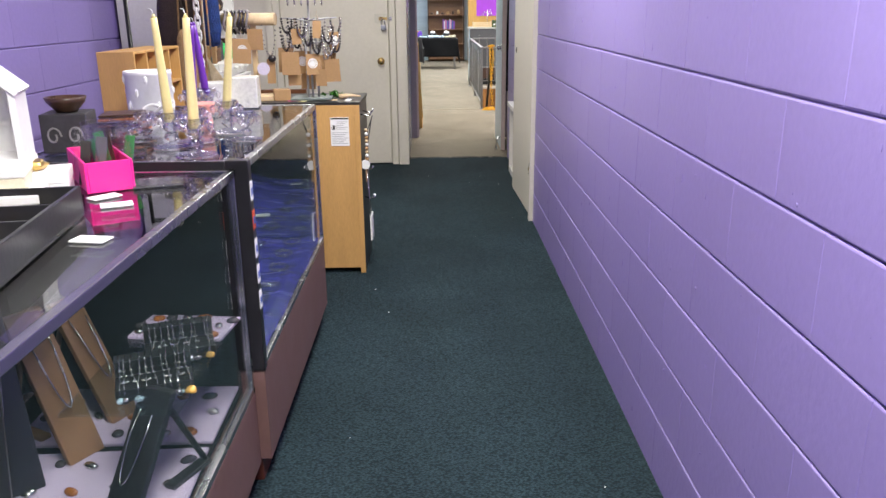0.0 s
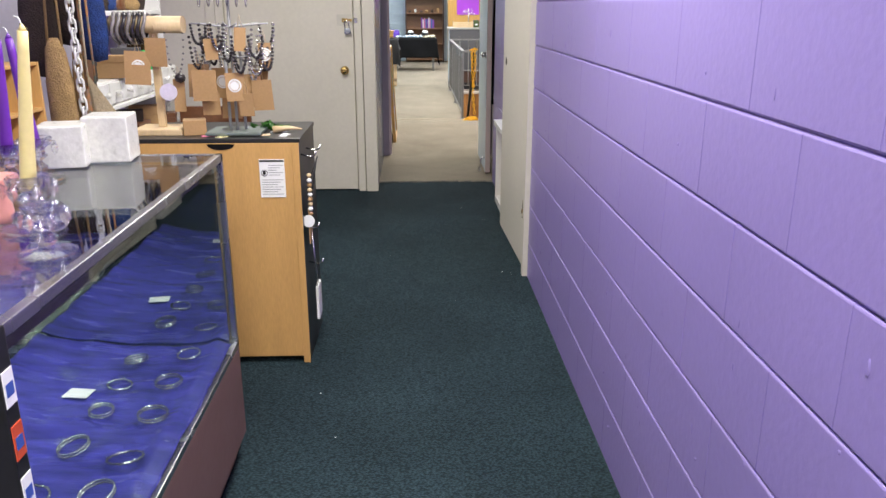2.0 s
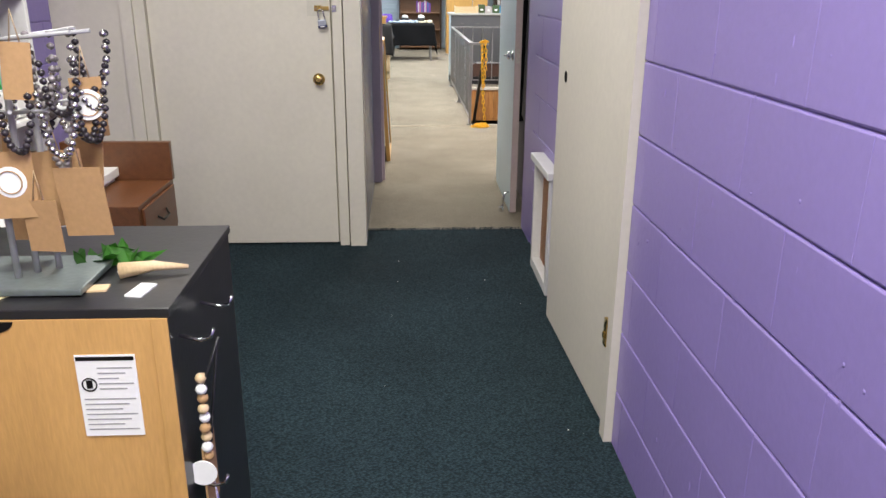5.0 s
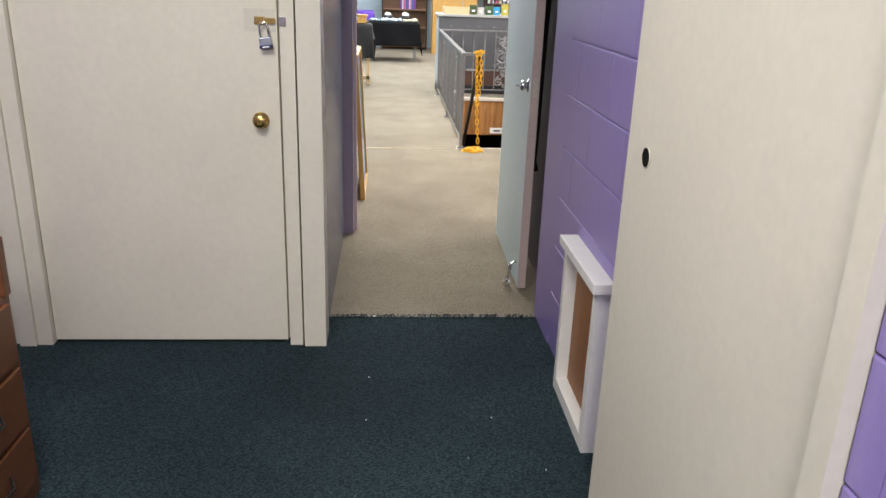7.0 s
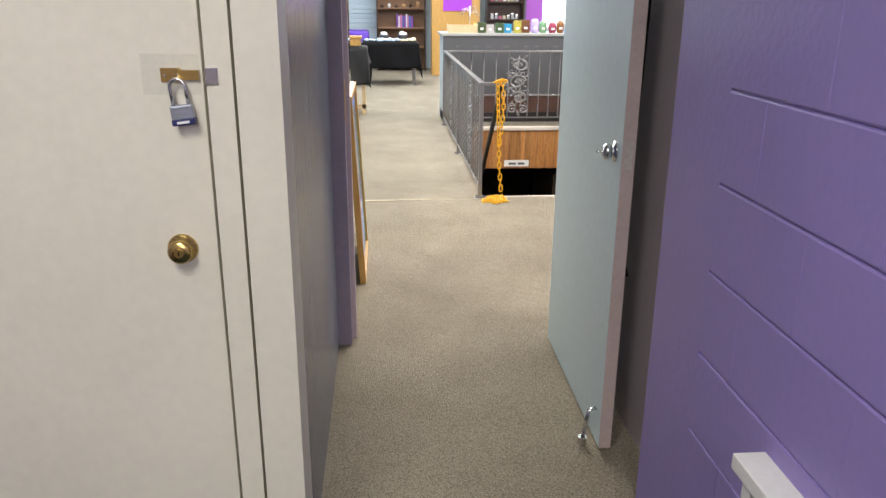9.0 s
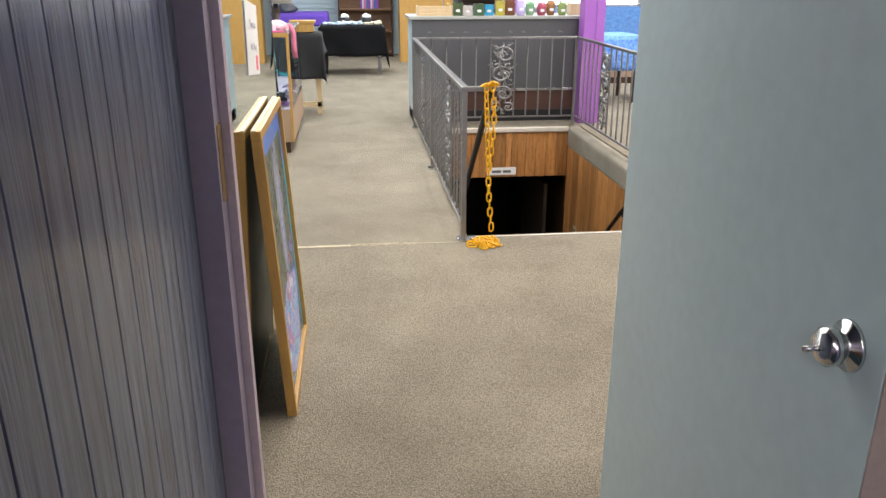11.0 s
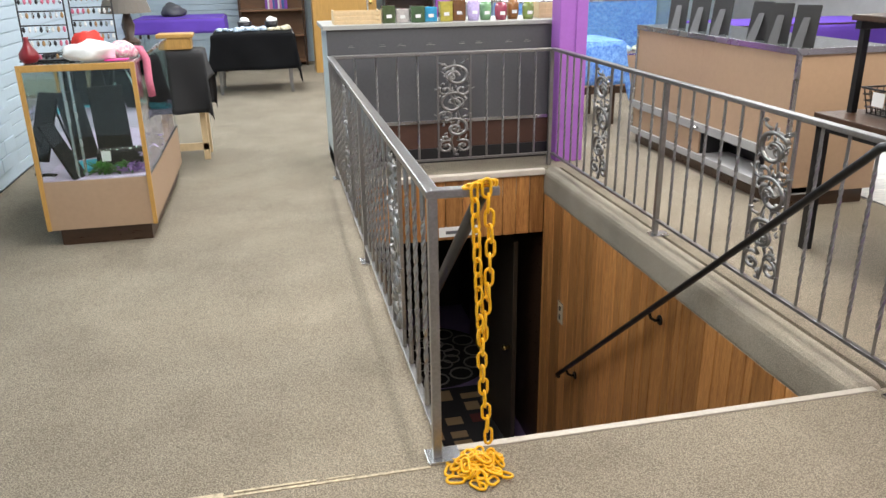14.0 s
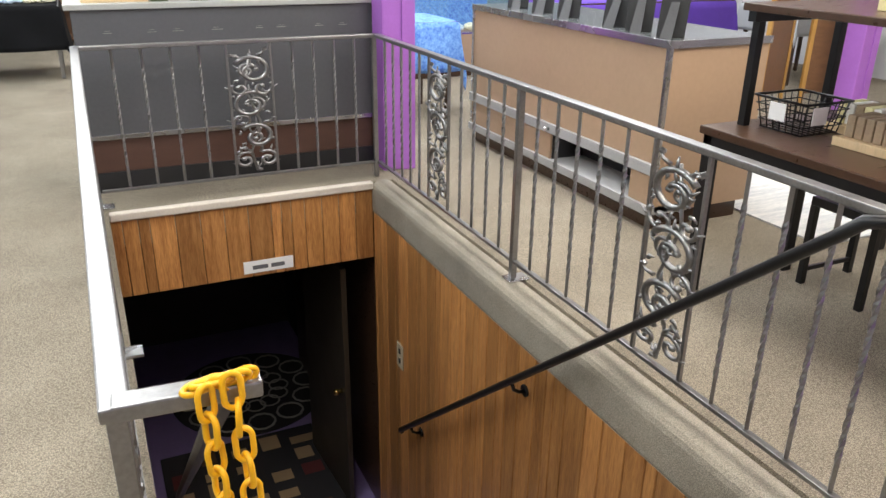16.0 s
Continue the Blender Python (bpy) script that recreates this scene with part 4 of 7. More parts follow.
part("print_bar", boxes((-0.1, -0.005, -0.0022, -0.001, -0.012, 0.014), (0.015, 0.10, -0.0022, -0.001, -0.012, 0.014)), mat("soft_print", (0.12, 0.12, 0.13), 0.8), sgn)
sw = thing("switch_plate", (2.33, 14.68, -1.03), "beige wall plate with two switches on the panelling", "switch plate")
part("plate", rbox(-0.006, 0.0, -0.05, 0.05, -0.085, 0.085, 0.002), mat("beige_plastic", (0.5, 0.42, 0.3), 0.4), sw)
for zz in (-0.035, 0.035):
    part("switch", rbox(-0.011, -0.006, -0.012, 0.012, zz - 0.018, zz + 0.018, 0.002), BLACKP, sw)
# basement doorway
bd = thing("basement_door", (2.14, 15.30, -2.65), "dark door standing open in the basement doorway", "door", rz=4)
part("leaf", rbox(0, 0.04, 0, 0.85, 0.01, 2.0, 0.003), mat("dark_brown_door", (0.045, 0.035, 0.025), 0.4, bump=0.1), bd)
bm = bm_new()
lathe(bm, [(0, 0), (0.02, 0), (0.012, 0.02), (0.026, 0.04), (0.024, 0.06), (0, 0.065)], seg=14)
part("door_knob", turned(bm, pose(0.0, 0.07, 1.0, 0, -90, 0)), BRASS, bd)
RUG = [mat("rug_black", (0.02, 0.018, 0.02), 0.95, fine=150, bump=0.4), mat("rug_maroon", (0.10, 0.02, 0.02), 0.95, fine=150, bump=0.4), mat("rug_tan", (0.33, 0.22, 0.12), 0.95, fine=150, bump=0.4), mat("rug_brown", (0.10, 0.05, 0.03), 0.95, fine=150, bump=0.4)]
rug = thing("patterned_rug", (0.85, 15.05, -2.65), "black rug with tan and maroon blocks on the basement floor", "rug")
part("rug_base", rbox(0, 1.3, 0, 1.4, 0, 0.012, 0.004), RUG[0], rug)
random.seed(21)
for i in range(5):
    for j in range(6):
        k = random.choice((1, 2, 3, 0, 2))
        if k:
            x, y = 0.06 + i * 0.25, 0.06 + j * 0.22
            part("block", boxes((x, x + random.uniform(0.12, 0.22), y, y + random.uniform(0.09, 0.19), 0.012, 0.0145)), RUG[k], rug)
rug2 = thing("round_rug", (1.75, 17.2, -2.65), "dark round rug with a pale scroll pattern", "rug")
bm = bm_new()
lathe(bm, [(0, 0), (0.72, 0), (0.72, 0.01), (0, 0.012)], seg=40)
part("rug_base", bm, RUG[0], rug2)
bm = bm_new()
for i in range(12):
    a = i * math.pi / 6
    tube(bm, [(0.55 * math.cos(a) + 0.12 * math.cos(b * 0.6), 0.55 * math.sin(a) + 0.12 * math.sin(b * 0.6), 0.012) for b in range(11)], 0.012, 4, True)
    tube(bm, [(0.28 * math.cos(a) + 0.09 * math.cos(b * 0.6), 0.28 * math.sin(a) + 0.09 * math.sin(b * 0.6), 0.012) for b in range(11)], 0.010, 4, True)
part("scroll_pattern", bm, mat("rug_grey", (0.3, 0.29, 0.27), 0.95), rug2)

# ---- posts, counter, cases of the shop ----
for x0, x1, y0, y1 in ((2.49, 2.66, 11.47, 11.63), (2.485, 2.70, 15.33, 15.52), (6.98, 7.16, 15.4, 15.6)):
    t = thing("column", ((x0 + x1) / 2, (y0 + y1) / 2, 0), "magenta purple painted square column", "column", "shop columns")
    w, d = (x1 - x0) / 2, (y1 - y0) / 2
    part("shaft", rbox(-w, w, -d, d, 0.0, SHOP_TOP, 0.012), PURPLE_POST, t)
    part("corner_bead", rbox(w * 0.2, w + 0.004, -d - 0.012, -d, 0.0, SHOP_TOP, 0.003), PURPLE_POST, t)
ctr = thing("grey_counter", (0.735, 15.55, 0), "charcoal laminate counter with a pale worn edge", "counter")
part("front", rbox(0, 2.0, 0, 0.03, 0.345, 1.06, 0.003), GREYLAM, ctr)
part("side_panel", rbox(0, 0.03, 0.03, 0.6, 0.02, 1.06, 0.003), GREYBLUE, ctr)
part("worktop", rbox(-0.03, 2.0, -0.02, 0.62, 1.06, 1.092, 0.005), mat("grey_top", (0.38, 0.38, 0.36), 0.4, bump=0.1), ctr)
part("trim_strip", rbox(0, 2.0, -0.006, 0.0, 0.322, 0.35, 0.002), ALU, ctr)
part("lower_front", rbox(0, 2.0, 0.012, 0.03, 0.12, 0.322, 0.002), BROWNLAM, ctr)
part("plinth", rbox(0, 2.0, 0.004, 0.5, 0.0, 0.12, 0.002), BLACKP, ctr)
sc = thing("scuff_marks", (0.735, 15.548, 0.93), "row of pale scuff marks on the charcoal counter front", "scuff")
random.seed(3)
for i in range(9):
    x = 0.18 + i * 0.2 + random.uniform(-0.05, 0.05)
    part("scuff", boxes((x, x + random.uniform(0.02, 0.07), -0.0008, 0.0005, 0.0, random.uniform(0.002, 0.005)), (x + 0.01, x + 0.04, -0.0008, 0.0005, 0.012, 0.014)), mat("pale_scuff", (0.3, 0.29, 0.27), 0.8), sc)

# near-left glass case with oak edges
oc = thing("oak_case", (-1.02, 14.15, 0), "oak edged glass display case with tan base", "display case")
W, D, ZB, ZT = 0.60, 1.55, 0.385, 1.03
part("base", rbox(0.01, W - 0.005, 0.01, D, 0.10, ZB, 0.003), TANLAM, oc)
part("kickboard", rbox(0.06, W - 0.04, 0.04, D - 0.04, 0, 0.10, 0.002), DKWOOD, oc, "dark recessed kickboard")
for px in (0.0, W - 0.022):
    part("oak_post", rbox(px, px + 0.024, 0.0, 0.022, 0.10, ZT, 0.003), OAK, oc, "oak corner post")
part("oak_rail", rbox(0.024, W - 0.022, 0.0, 0.022, ZT - 0.035, ZT, 0.003), OAK, oc)
part("top_rail", rbox(W - 0.018, W, 0.022, D, ZT - 0.018, ZT, 0.002), ALU, oc)
part("bottom_rail", rbox(W - 0.012, W, 0.022, D, ZB, ZB + 0.012, 0.002), BLKMETAL, oc)
for a in ((0.024, W - 0.022, 0.008, 0.013, ZB, ZT - 0.035), (W - 0.01, W - 0.005, 0.022, D, ZB + 0.012, ZT - 0.018), (0.02, W - 0.01, 0.022, D, ZT - 0.008, ZT - 0.001)):
    part("glass_pane", boxes(a), GLASS, oc).visible_shadow = False
part("rear_mirror", boxes((0.0, 0.012, 0.022, D, ZB, ZT - 0.01)), MIRROR, oc, "mirrored sliding rear door")
part("end_panel", boxes((0.012, W - 0.02, D - 0.02, D, ZB, ZT - 0.02)), MIRROR, oc, "mirrored far end")
part("upright", rbox(0.2, 0.215, 0.05, 0.065, ZB, ZT - 0.02, 0.002), ALU, oc)
part("upright", rbox(0.235, 0.25, 0.08, 0.095, ZB, ZT - 0.02, 0.002), ALU, oc)
part("floor_lining", boxes((0.012, W - 0.012, 0.022, D - 0.02, ZB - 0.001, ZB + 0.006)), LILAC, oc)
TEAL = mat("turquoise_cloth", (0.03, 0.36, 0.48), 0.7, bump=0.2)
GREENLEAF = mat("green_plastic_leaf", (0.05, 0.22, 0.02), 0.45, var=0.3)
ramp_stand(-0.80, 14.21, 0.391, 0.11, 0.30, 65, BLACKCLOTH, "black easel necklace stand in the oak case", False)
ramp_stand(-0.66, 14.57, 0.391, 0.20, 0.44, 15, BLACKCLOTH, "large black velvet necklace bust board", False)
ramp_stand(-0.86, 14.7, 0.391, 0.15, 0.40, 32, BLACKCLOTH, "large black velvet necklace bust board", False)
for x, y in ((-0.78, 14.47), (-0.62, 14.75)):
    bm = bm_new()
    lathe(bm, [(0, 0), (0.13, 0), (0.13, 0.02), (0, 0.02)], seg=28)
    solid("turquoise_pad", bm, TEAL, (x, y, 0.391), "round turquoise cloth pad in the case", "display pad", "turquoise pads")
rl = thing("jewellery_tray", (-0.62, 14.45, 0.412), "black tray with silver jewellery and a white tag", "jewellery tray", rz=8)
part("tray", rbox(-0.13, 0.13, -0.07, 0.09, 0, 0.08, 0.02), BLACKCLOTH, rl)
part("tag", boxes((-0.1, -0.05, -0.078, -0.073, 0.03, 0.09)), PAPER, rl)
for i in range(6):
    bm = bm_new()
    tube(bm, [(-0.1 + 0.04 * i + 0.014 * math.cos(a * 0.52), -0.02 + 0.03 * (i % 2) + 0.014 * math.sin(a * 0.52), 0.084) for a in range(12)], 0.003, 5, True)
    part("ring", bm, SILVER, rl)
random.seed(30)


def leaf_heap(name, x, y, z, w, d, h, n, material, label, category):
    bm = bm_new()
    for i in range(n):
        c = Vector((random.gauss(0, w / 3), random.gauss(0, d / 3), random.uniform(0.006, h)))
        m = Matrix.Translation(c) @ Euler((random.uniform(-0.9, 0.9), random.uniform(-0.9, 0.9), random.uniform(0, 6.3))).to_matrix().to_4x4()
        s = random.uniform(0.012, 0.024)
        pts = [(-1.6, 0, 0), (-0.6, -0.55, 0.15), (0.5, -0.5, 0.2), (1.6, 0, 0), (0.5, 0.5, 0.2), (-0.6, 0.55, 0.15)]
        v = [bm.verts.new(m @ (Vector(p) * s)) for p in pts]
        bm.faces.new(v)
    bmesh.ops.solidify(bm, geom=list(bm.faces), thickness=0.001)
    return solid(name, bm, material, (x, y, z), label, category)


leaf_heap("green_garland", -0.66, 14.27, 0.391, 0.2, 0.08, 0.06, 90, GREENLEAF, "green artificial leaf garland in the case", "garland")
leaf_heap("lilac_ribbon_heap", -0.53, 14.28, 0.391, 0.11, 0.09, 0.04, 60, mat("lilac_ribbon", (0.38, 0.22, 0.5), 0.6), "lilac ribbon heap in the case", "ribbon")
leaf_heap("lilac_ribbon_heap", -0.48, 14.85, 0.391, 0.06, 0.7, 0.12, 160, mat("pale_lilac_tulle", (0.5, 0.42, 0.62), 0.7), "pale lilac tulle along the glass", "ribbon")

FRAMEBLACK = mat("matt_black_back", (0.01, 0.01, 0.011), 0.7, bump=0.05)
GREYTRIM = mat("grey_trim", (0.36, 0.36, 0.36), 0.4, bump=0.08)
# tan case with the closed back, seen over the rail
tc = thing("tan_counter_case", (3.40, 13.73, 0), "tan laminate showcase counter with aluminium edges, seen from behind", "display case")
W, D = 0.66, 2.15
part("back_panel", rbox(0.0, 0.016, 0.02, D / 2 - 0.003, 0.37, 0.975, 0.002), TANLAM, tc)
part("back_panel", rbox(0.004, 0.018, D / 2 + 0.003, D - 0.02, 0.37, 0.975, 0.002), TANLAM, tc)
part("end_panel", rbox(0.02, W, 0.0, 0.016, 0.10, 0.975, 0.002), TANLAM, tc)
part("end_panel", rbox(0.02, W, D - 0.016, D, 0.10, 0.975, 0.002), TANLAM, tc)
part("corner_post", rbox(-0.006, 0.02, -0.006, 0.02, 0.36, 1.0, 0.003), ALU, tc, "aluminium corner post")
part("corner_post", rbox(-0.006, 0.02, D - 0.02, D + 0.006, 0.10, 1.0, 0.003), ALU, tc)
part("trim_strip", rbox(-0.02, 0.02, 0.0, D, 0.31, 0.37, 0.003), GREYTRIM, tc, "grey trim strip")
part("lower_back", rbox(0.0, 0.016, 1.02, D - 0.02, 0.14, 0.31, 0.002), TANLAM, tc)
part("lower_back", rbox(0.0, 0.016, 0.02, 0.20, 0.14, 0.31, 0.002), TANLAM, tc)
part("opening_lining", boxes((0.25, 0.26, 0.2, 1.02, 0.14, 0.31), (0.016, 0.25, 0.2, 0.21, 0.14, 0.31), (0.016, 0.25, 1.01, 1.02, 0.14, 0.31)), BLACKP, tc, "dark inside of an open shelf")
part("lower_trim", rbox(-0.02, 0.25, 0.0, D, 0.09, 0.14, 0.003), GREYTRIM, tc)
part("plinth", rbox(0.03, W - 0.03, 0.03, D - 0.03, 0.0, 0.09, 0.002), DKWOOD, tc)
part("glass_top", rbox(-0.008, W + 0.005, -0.008, D + 0.005, 0.985, 1.0, 0.002), mat("glass_counter_top", (0.35, 0.38, 0.40), 0.06, 0.3, var=0.05, bump=0, coat=1.0), tc, "glass counter top")
part("top_rail", rbox(-0.01, W + 0.008, -0.012, -0.002, 0.965, 1.004, 0.002), ALU, tc)
part("top_rail", rbox(-0.012, -0.002, -0.012, D, 0.965, 1.004, 0.002), ALU, tc)
kn = bm_new()
lathe(kn, [(0, 0), (0.012, 0.0), (0.008, 0.015), (0.015, 0.03), (0, 0.035)], seg=10)
part("knob", turned(kn, pose(-0.02, 1.02, 0.34, 0, -90, 0)), CHROME, tc)


def photo_frame(x, y, z, rz, s):
    t = thing("picture_frame", (x, y, z), "black picture frame seen from behind on its strut", "picture frame", "frames on the counter", rz)
    bm = bm_new()
    box(bm, -0.072 * s, 0.072 * s, -0.006, 0.006, 0.0, 0.25 * s)
    part("frame_back", turned(bevel(bm, 0.004), pose(0, 0, 0, -14, 0, 0)), FRAMEBLACK, t)
    bm = bm_new()
    v = [bm.verts.new(p) for p in ((-0.02, 0.05 * s, 0.19 * s), (0.02, 0.05 * s, 0.19 * s), (0.03, -0.085 * s, 0.0), (-0.03, -0.085 * s, 0.0), (-0.02, 0.054 * s, 0.192 * s), (0.02, 0.054 * s, 0.192 * s), (0.03, -0.078 * s, 0.0), (-0.03, -0.078 * s, 0.0))]
    for f in ((0, 1, 2, 3), (7, 6, 5, 4), (0, 4, 5, 1), (2, 6, 7, 3), (1, 5, 6, 2), (0, 3, 7, 4)):
        bm.faces.new([v[i] for i in f])
    part("strut", bm, mat("grey_strut", (0.03, 0.03, 0.033), 0.6), t)
    return t


pf = [(3.50, 13.86, -55), (3.51, 14.13, -50), (3.52, 14.36, -60), (3.54, 14.86, -52), (3.55, 15.18, -48), (3.56, 15.52, -40)]
for x, y, rz in pf:
    photo_frame(x, y, 1.0, rz, 1.0)
# black metal table with an upper shelf
tb = thing("metal_table", (3.08, 11.60, 0), "black metal table with dark wood tops on two levels", "table")
part("tabletop", rbox(0.0, 1.3, 0.0, 1.52, 0.715, 0.75, 0.005), DKWOOD, tb)
for px, py in ((0.01, 1.45), (0.58, 1.45), (0.01, 0.02), (1.24, 1.45)):
    part("leg", rbox(px, px + 0.05, py, py + 0.05, 0.0, 0.715, 0.003), IRON_DK, tb)
part("apron", rbox(0.01, 1.29, 1.47, 1.50, 0.66, 0.715, 0.002), IRON_DK, tb)
part("apron", rbox(0.01, 0.04, 0.02, 1.47, 0.66, 0.715, 0.002), IRON_DK, tb)
for px, py in ((0.15, 1.43), (1.2, 1.43), (0.15, 0.1), (0.62, 1.43)):
    part("shelf_post", rbox(px, px + 0.035, py, py + 0.035, 0.75, 1.17, 0.002), IRON_DK, tb)
part("upper_shelf", rbox(0.12, 1.3, 0.05, 1.50, 1.21, 1.24, 0.004), DKWOOD, tb)
part("upper_frame", rbox(0.125, 1.29, 1.43, 1.47, 1.17, 1.21, 0.002), IRON_DK, tb)
st = thing("black_stool", (3.62, 12.60, 0), "low black metal stool under the table", "stool")
part("seat", rbox(0, 0.34, 0, 0.34, 0.38, 0.42, 0.004), IRON_DK, st)
for px, py in ((0, 0), (0.31, 0), (0, 0.31), (0.31, 0.31)):
    part("leg", rbox(px, px + 0.03, py, py + 0.03, 0, 0.38, 0.002), IRON_DK, st)
part("stretcher", rbox(0.03, 0.31, 0.315, 0.33, 0.06, 0.08, 0.002), IRON_DK, st)
# ---- assumed ceiling lights, out of view ----
DIFF = glow("light_diffuser", (1.0, 0.97, 0.93), 2.0)
for lx, ly, lz in [(a, b, HALL_TOP) for a, b in HALL_LIGHTS] + [(a, b, SHOP_TOP) for a, b in SHOP_LIGHTS]:
    t = thing("assumed_ceiling_light", (lx, ly, lz), "assumed flat ceiling light with a white frame, out of view", "ceiling light", "ceiling lights")
    if lz == SHOP_TOP:
        part("light_frame", boxes((-0.64, -0.60, -1.24, 1.24, -0.045, 0), (0.60, 0.64, -1.24, 1.24, -0.045, 0), (-0.60, 0.60, -1.24, -1.20, -0.045, 0), (-0.60, 0.60, 1.20, 1.24, -0.045, 0)), WHITE2, t)
        part("diffuser", boxes((-0.60, 0.60, -1.20, 1.20, -0.03, -0.02)), DIFF, t)
        continue
    part("light_frame", boxes((-0.32, -0.28, -0.62, 0.62, -0.045, 0), (0.28, 0.32, -0.62, 0.62, -0.045, 0), (-0.28, 0.28, -0.62, -0.58, -0.045, 0), (-0.28, 0.28, 0.58, 0.62, -0.045, 0)), WHITE2, t)
    part("diffuser", boxes((-0.28, 0.28, -0.58, 0.58, -0.03, -0.02)), DIFF, t)

# ---- sandwich board and paper sign by the mirror ----
sb = thing("framed_poster", (-0.168, 9.785, 0), "oak framed blue landscape poster leaning against the mirror", "framed poster")
ART = [mat("poster_sky", (0.10, 0.24, 0.75), 0.3, var=0.3), mat("poster_green", (0.10, 0.13, 0.05), 0.3, col2=(0.34, 0.34, 0.16), scale=40, fine=90, bump=0, sharp=0.15), mat("poster_dark", (0.06, 0.07, 0.10), 0.3, col2=(0.10, 0.15, 0.07), scale=30, bump=0, sharp=0.12), mat("poster_water", (0.12, 0.2, 0.55), 0.3, col2=(0.55, 0.6, 0.85), scale=30, bump=0, stretch=(1, 1, 2), sharp=0.15), mat("poster_pink", (0.75, 0.28, 0.42), 0.3, col2=(0.35, 0.15, 0.4), scale=20, bump=0), mat("poster_cyan", (0.08, 0.55, 0.80), 0.3, var=0.3)]


def leaned(bm, lean):
    return turned(bm, pose(0, 0, 0, 0, lean, 0))


H, L = 1.03, 0.74
for a in ((0, L, 0, 0.028), (0, L, H - 0.03, H), (0, 0.028, 0.028, H - 0.03), (L - 0.028, L, 0.028, H - 0.03)):
    bm = bm_new()
    box(bm, 0.0, 0.034, a[0], a[1], a[2], a[3])
    part("board_frame", leaned(bevel(bm, 0.003), -2.8), OAK, sb, "oak poster frame")
part("board", leaned(boxes((0.002, 0.016, 0.028, L - 0.028, 0.028, H - 0.03)), -2.8), BLACKP, sb)
part("poster_border", leaned(boxes((0.016, 0.0185, 0.028, L - 0.028, 0.028, H - 0.03)), -2.8), ART[0], sb, "blue poster border")
for y0, z1 in ((0.03, H - 0.3), (L - 0.06, H - 0.25)):
    part("poster_band", leaned(boxes((0.0185, 0.019, y0, y0 + 0.03, 0.03, z1)), -2.8), ART[5], sb)


def blob_patch(y0, y1, z0, z1, x, k):
    bm = bm_new()
    n = 28
    v = []
    for i in range(n):
        a = 2 * math.pi * i / n
        r = 1 + 0.22 * noise.noise((math.cos(a) * 1.6 + k, math.sin(a) * 1.6, k))
        y = min(L - 0.075, max(0.075, (y0 + y1) / 2 + (y1 - y0) / 2 * r * math.cos(a)))
        z = min(H - 0.115, max(0.035, (z0 + z1) / 2 + (z1 - z0) / 2 * r * math.sin(a)))
        v.append((y, z))
    bot = [bm.verts.new((x, y, z)) for y, z in v]
    top = [bm.verts.new((x + 0.0004, y, z)) for y, z in v]
    bm.faces.new(top)
    for i in range(n):
        bm.faces.new((bot[i], bot[(i + 1) % n], top[(i + 1) % n], top[i]))
    return leaned(bm, -2.8)


part("poster_picture", leaned(boxes((0.0185, 0.0192, 0.075, L - 0.075, 0.035, H - 0.115)), -2.8), ART[2], sb, "dim landscape picture")
random.seed(77)
part("poster_water", blob_patch(0.08, 0.66, 0.02, 0.40, 0.0193, 3), ART[3], sb)
part("poster_mist", blob_patch(0.30, 0.50, 0.40, 0.92, 0.0194, 5), mat("poster_mist", (0.22, 0.24, 0.34), 0.3, var=0.4, scale=25, bump=0), sb)
part("poster_fall", blob_patch(0.38, 0.42, 0.42, 0.80, 0.0195, 9), ART[3], sb)
LEAFY = mat("poster_leaf_light", (0.20, 0.25, 0.11), 0.3, var=0.5, scale=60, bump=0)
for i in range(190):
    cy = random.choice((random.uniform(0.10, 0.32), random.uniform(0.48, 0.66)))
    cz, r = random.uniform(0.42, 0.89), random.uniform(0.006, 0.018)
    part("poster_foliage", blob_patch(cy - r * 0.7, cy + r * 0.7, cz - r, cz + r, 0.0196 + i * 0.000004, i), random.choice((ART[1], LEAFY, ART[2], ART[2])), sb)
for i in range(26):
    cy = random.uniform(0.12, 0.62)
    cz, r = random.uniform(0.05, 0.36), random.uniform(0.01, 0.04)
    part("poster_ripple", blob_patch(cy - r, cy + r, cz - r * 0.4, cz + r * 0.4, 0.0201 + i * 0.000004, 20 + i), random.choice((ART[0], ART[3], ART[5])), sb)
for i in range(60):
    cy = random.uniform(0.12, 0.62)
    cz = max(0.06, 0.10 + cy * 0.60 + random.gauss(0, 0.045))
    r = random.uniform(0.008, 0.026)
    part("poster_flower", blob_patch(cy - r, cy + r, cz - r, cz + r, 0.0203 + i * 0.000004, 50 + i), random.choice((ART[4], ART[4], ART[4], PAPER, ART[0])), sb)
part("top_cap", leaned(boxes((0.003, 0.018, 0.002, L - 0.002, H, H + 0.003)), -2.8), mat("cream_edge", (0.68, 0.6, 0.44), 0.6, var=0.15), sb, "cream top edge")
ps = thing("welcome_sign", (-0.222, 10.09, 1.285), "white paper sign with grey writing and a pink mark", "sign")
tilt = pose(0, 0, 0, -6, 0, 0)
part("sheet", turned(boxes((-0.003, 0.0, -0.165, 0.145, -0.115, 0.12)), tilt), PAPER, ps)
GREYINK = mat("grey_marker", (0.62, 0.62, 0.66), 0.8, bump=0)
for body, z in (("Come In", 0.050), ("And Shop", -0.022)):
    lettering("writing", body, 0.038, pose(0, 0, 0, -6, 0, 0) @ at(0.002, -0.01, z, 90, 90), ps, GREYINK)
part("pink_mark", turned(boxes((0.0, 0.001, 0.05, 0.10, -0.10, -0.05)), tilt), mat("pink_ink", (0.9, 0.16, 0.26), 0.7), ps)

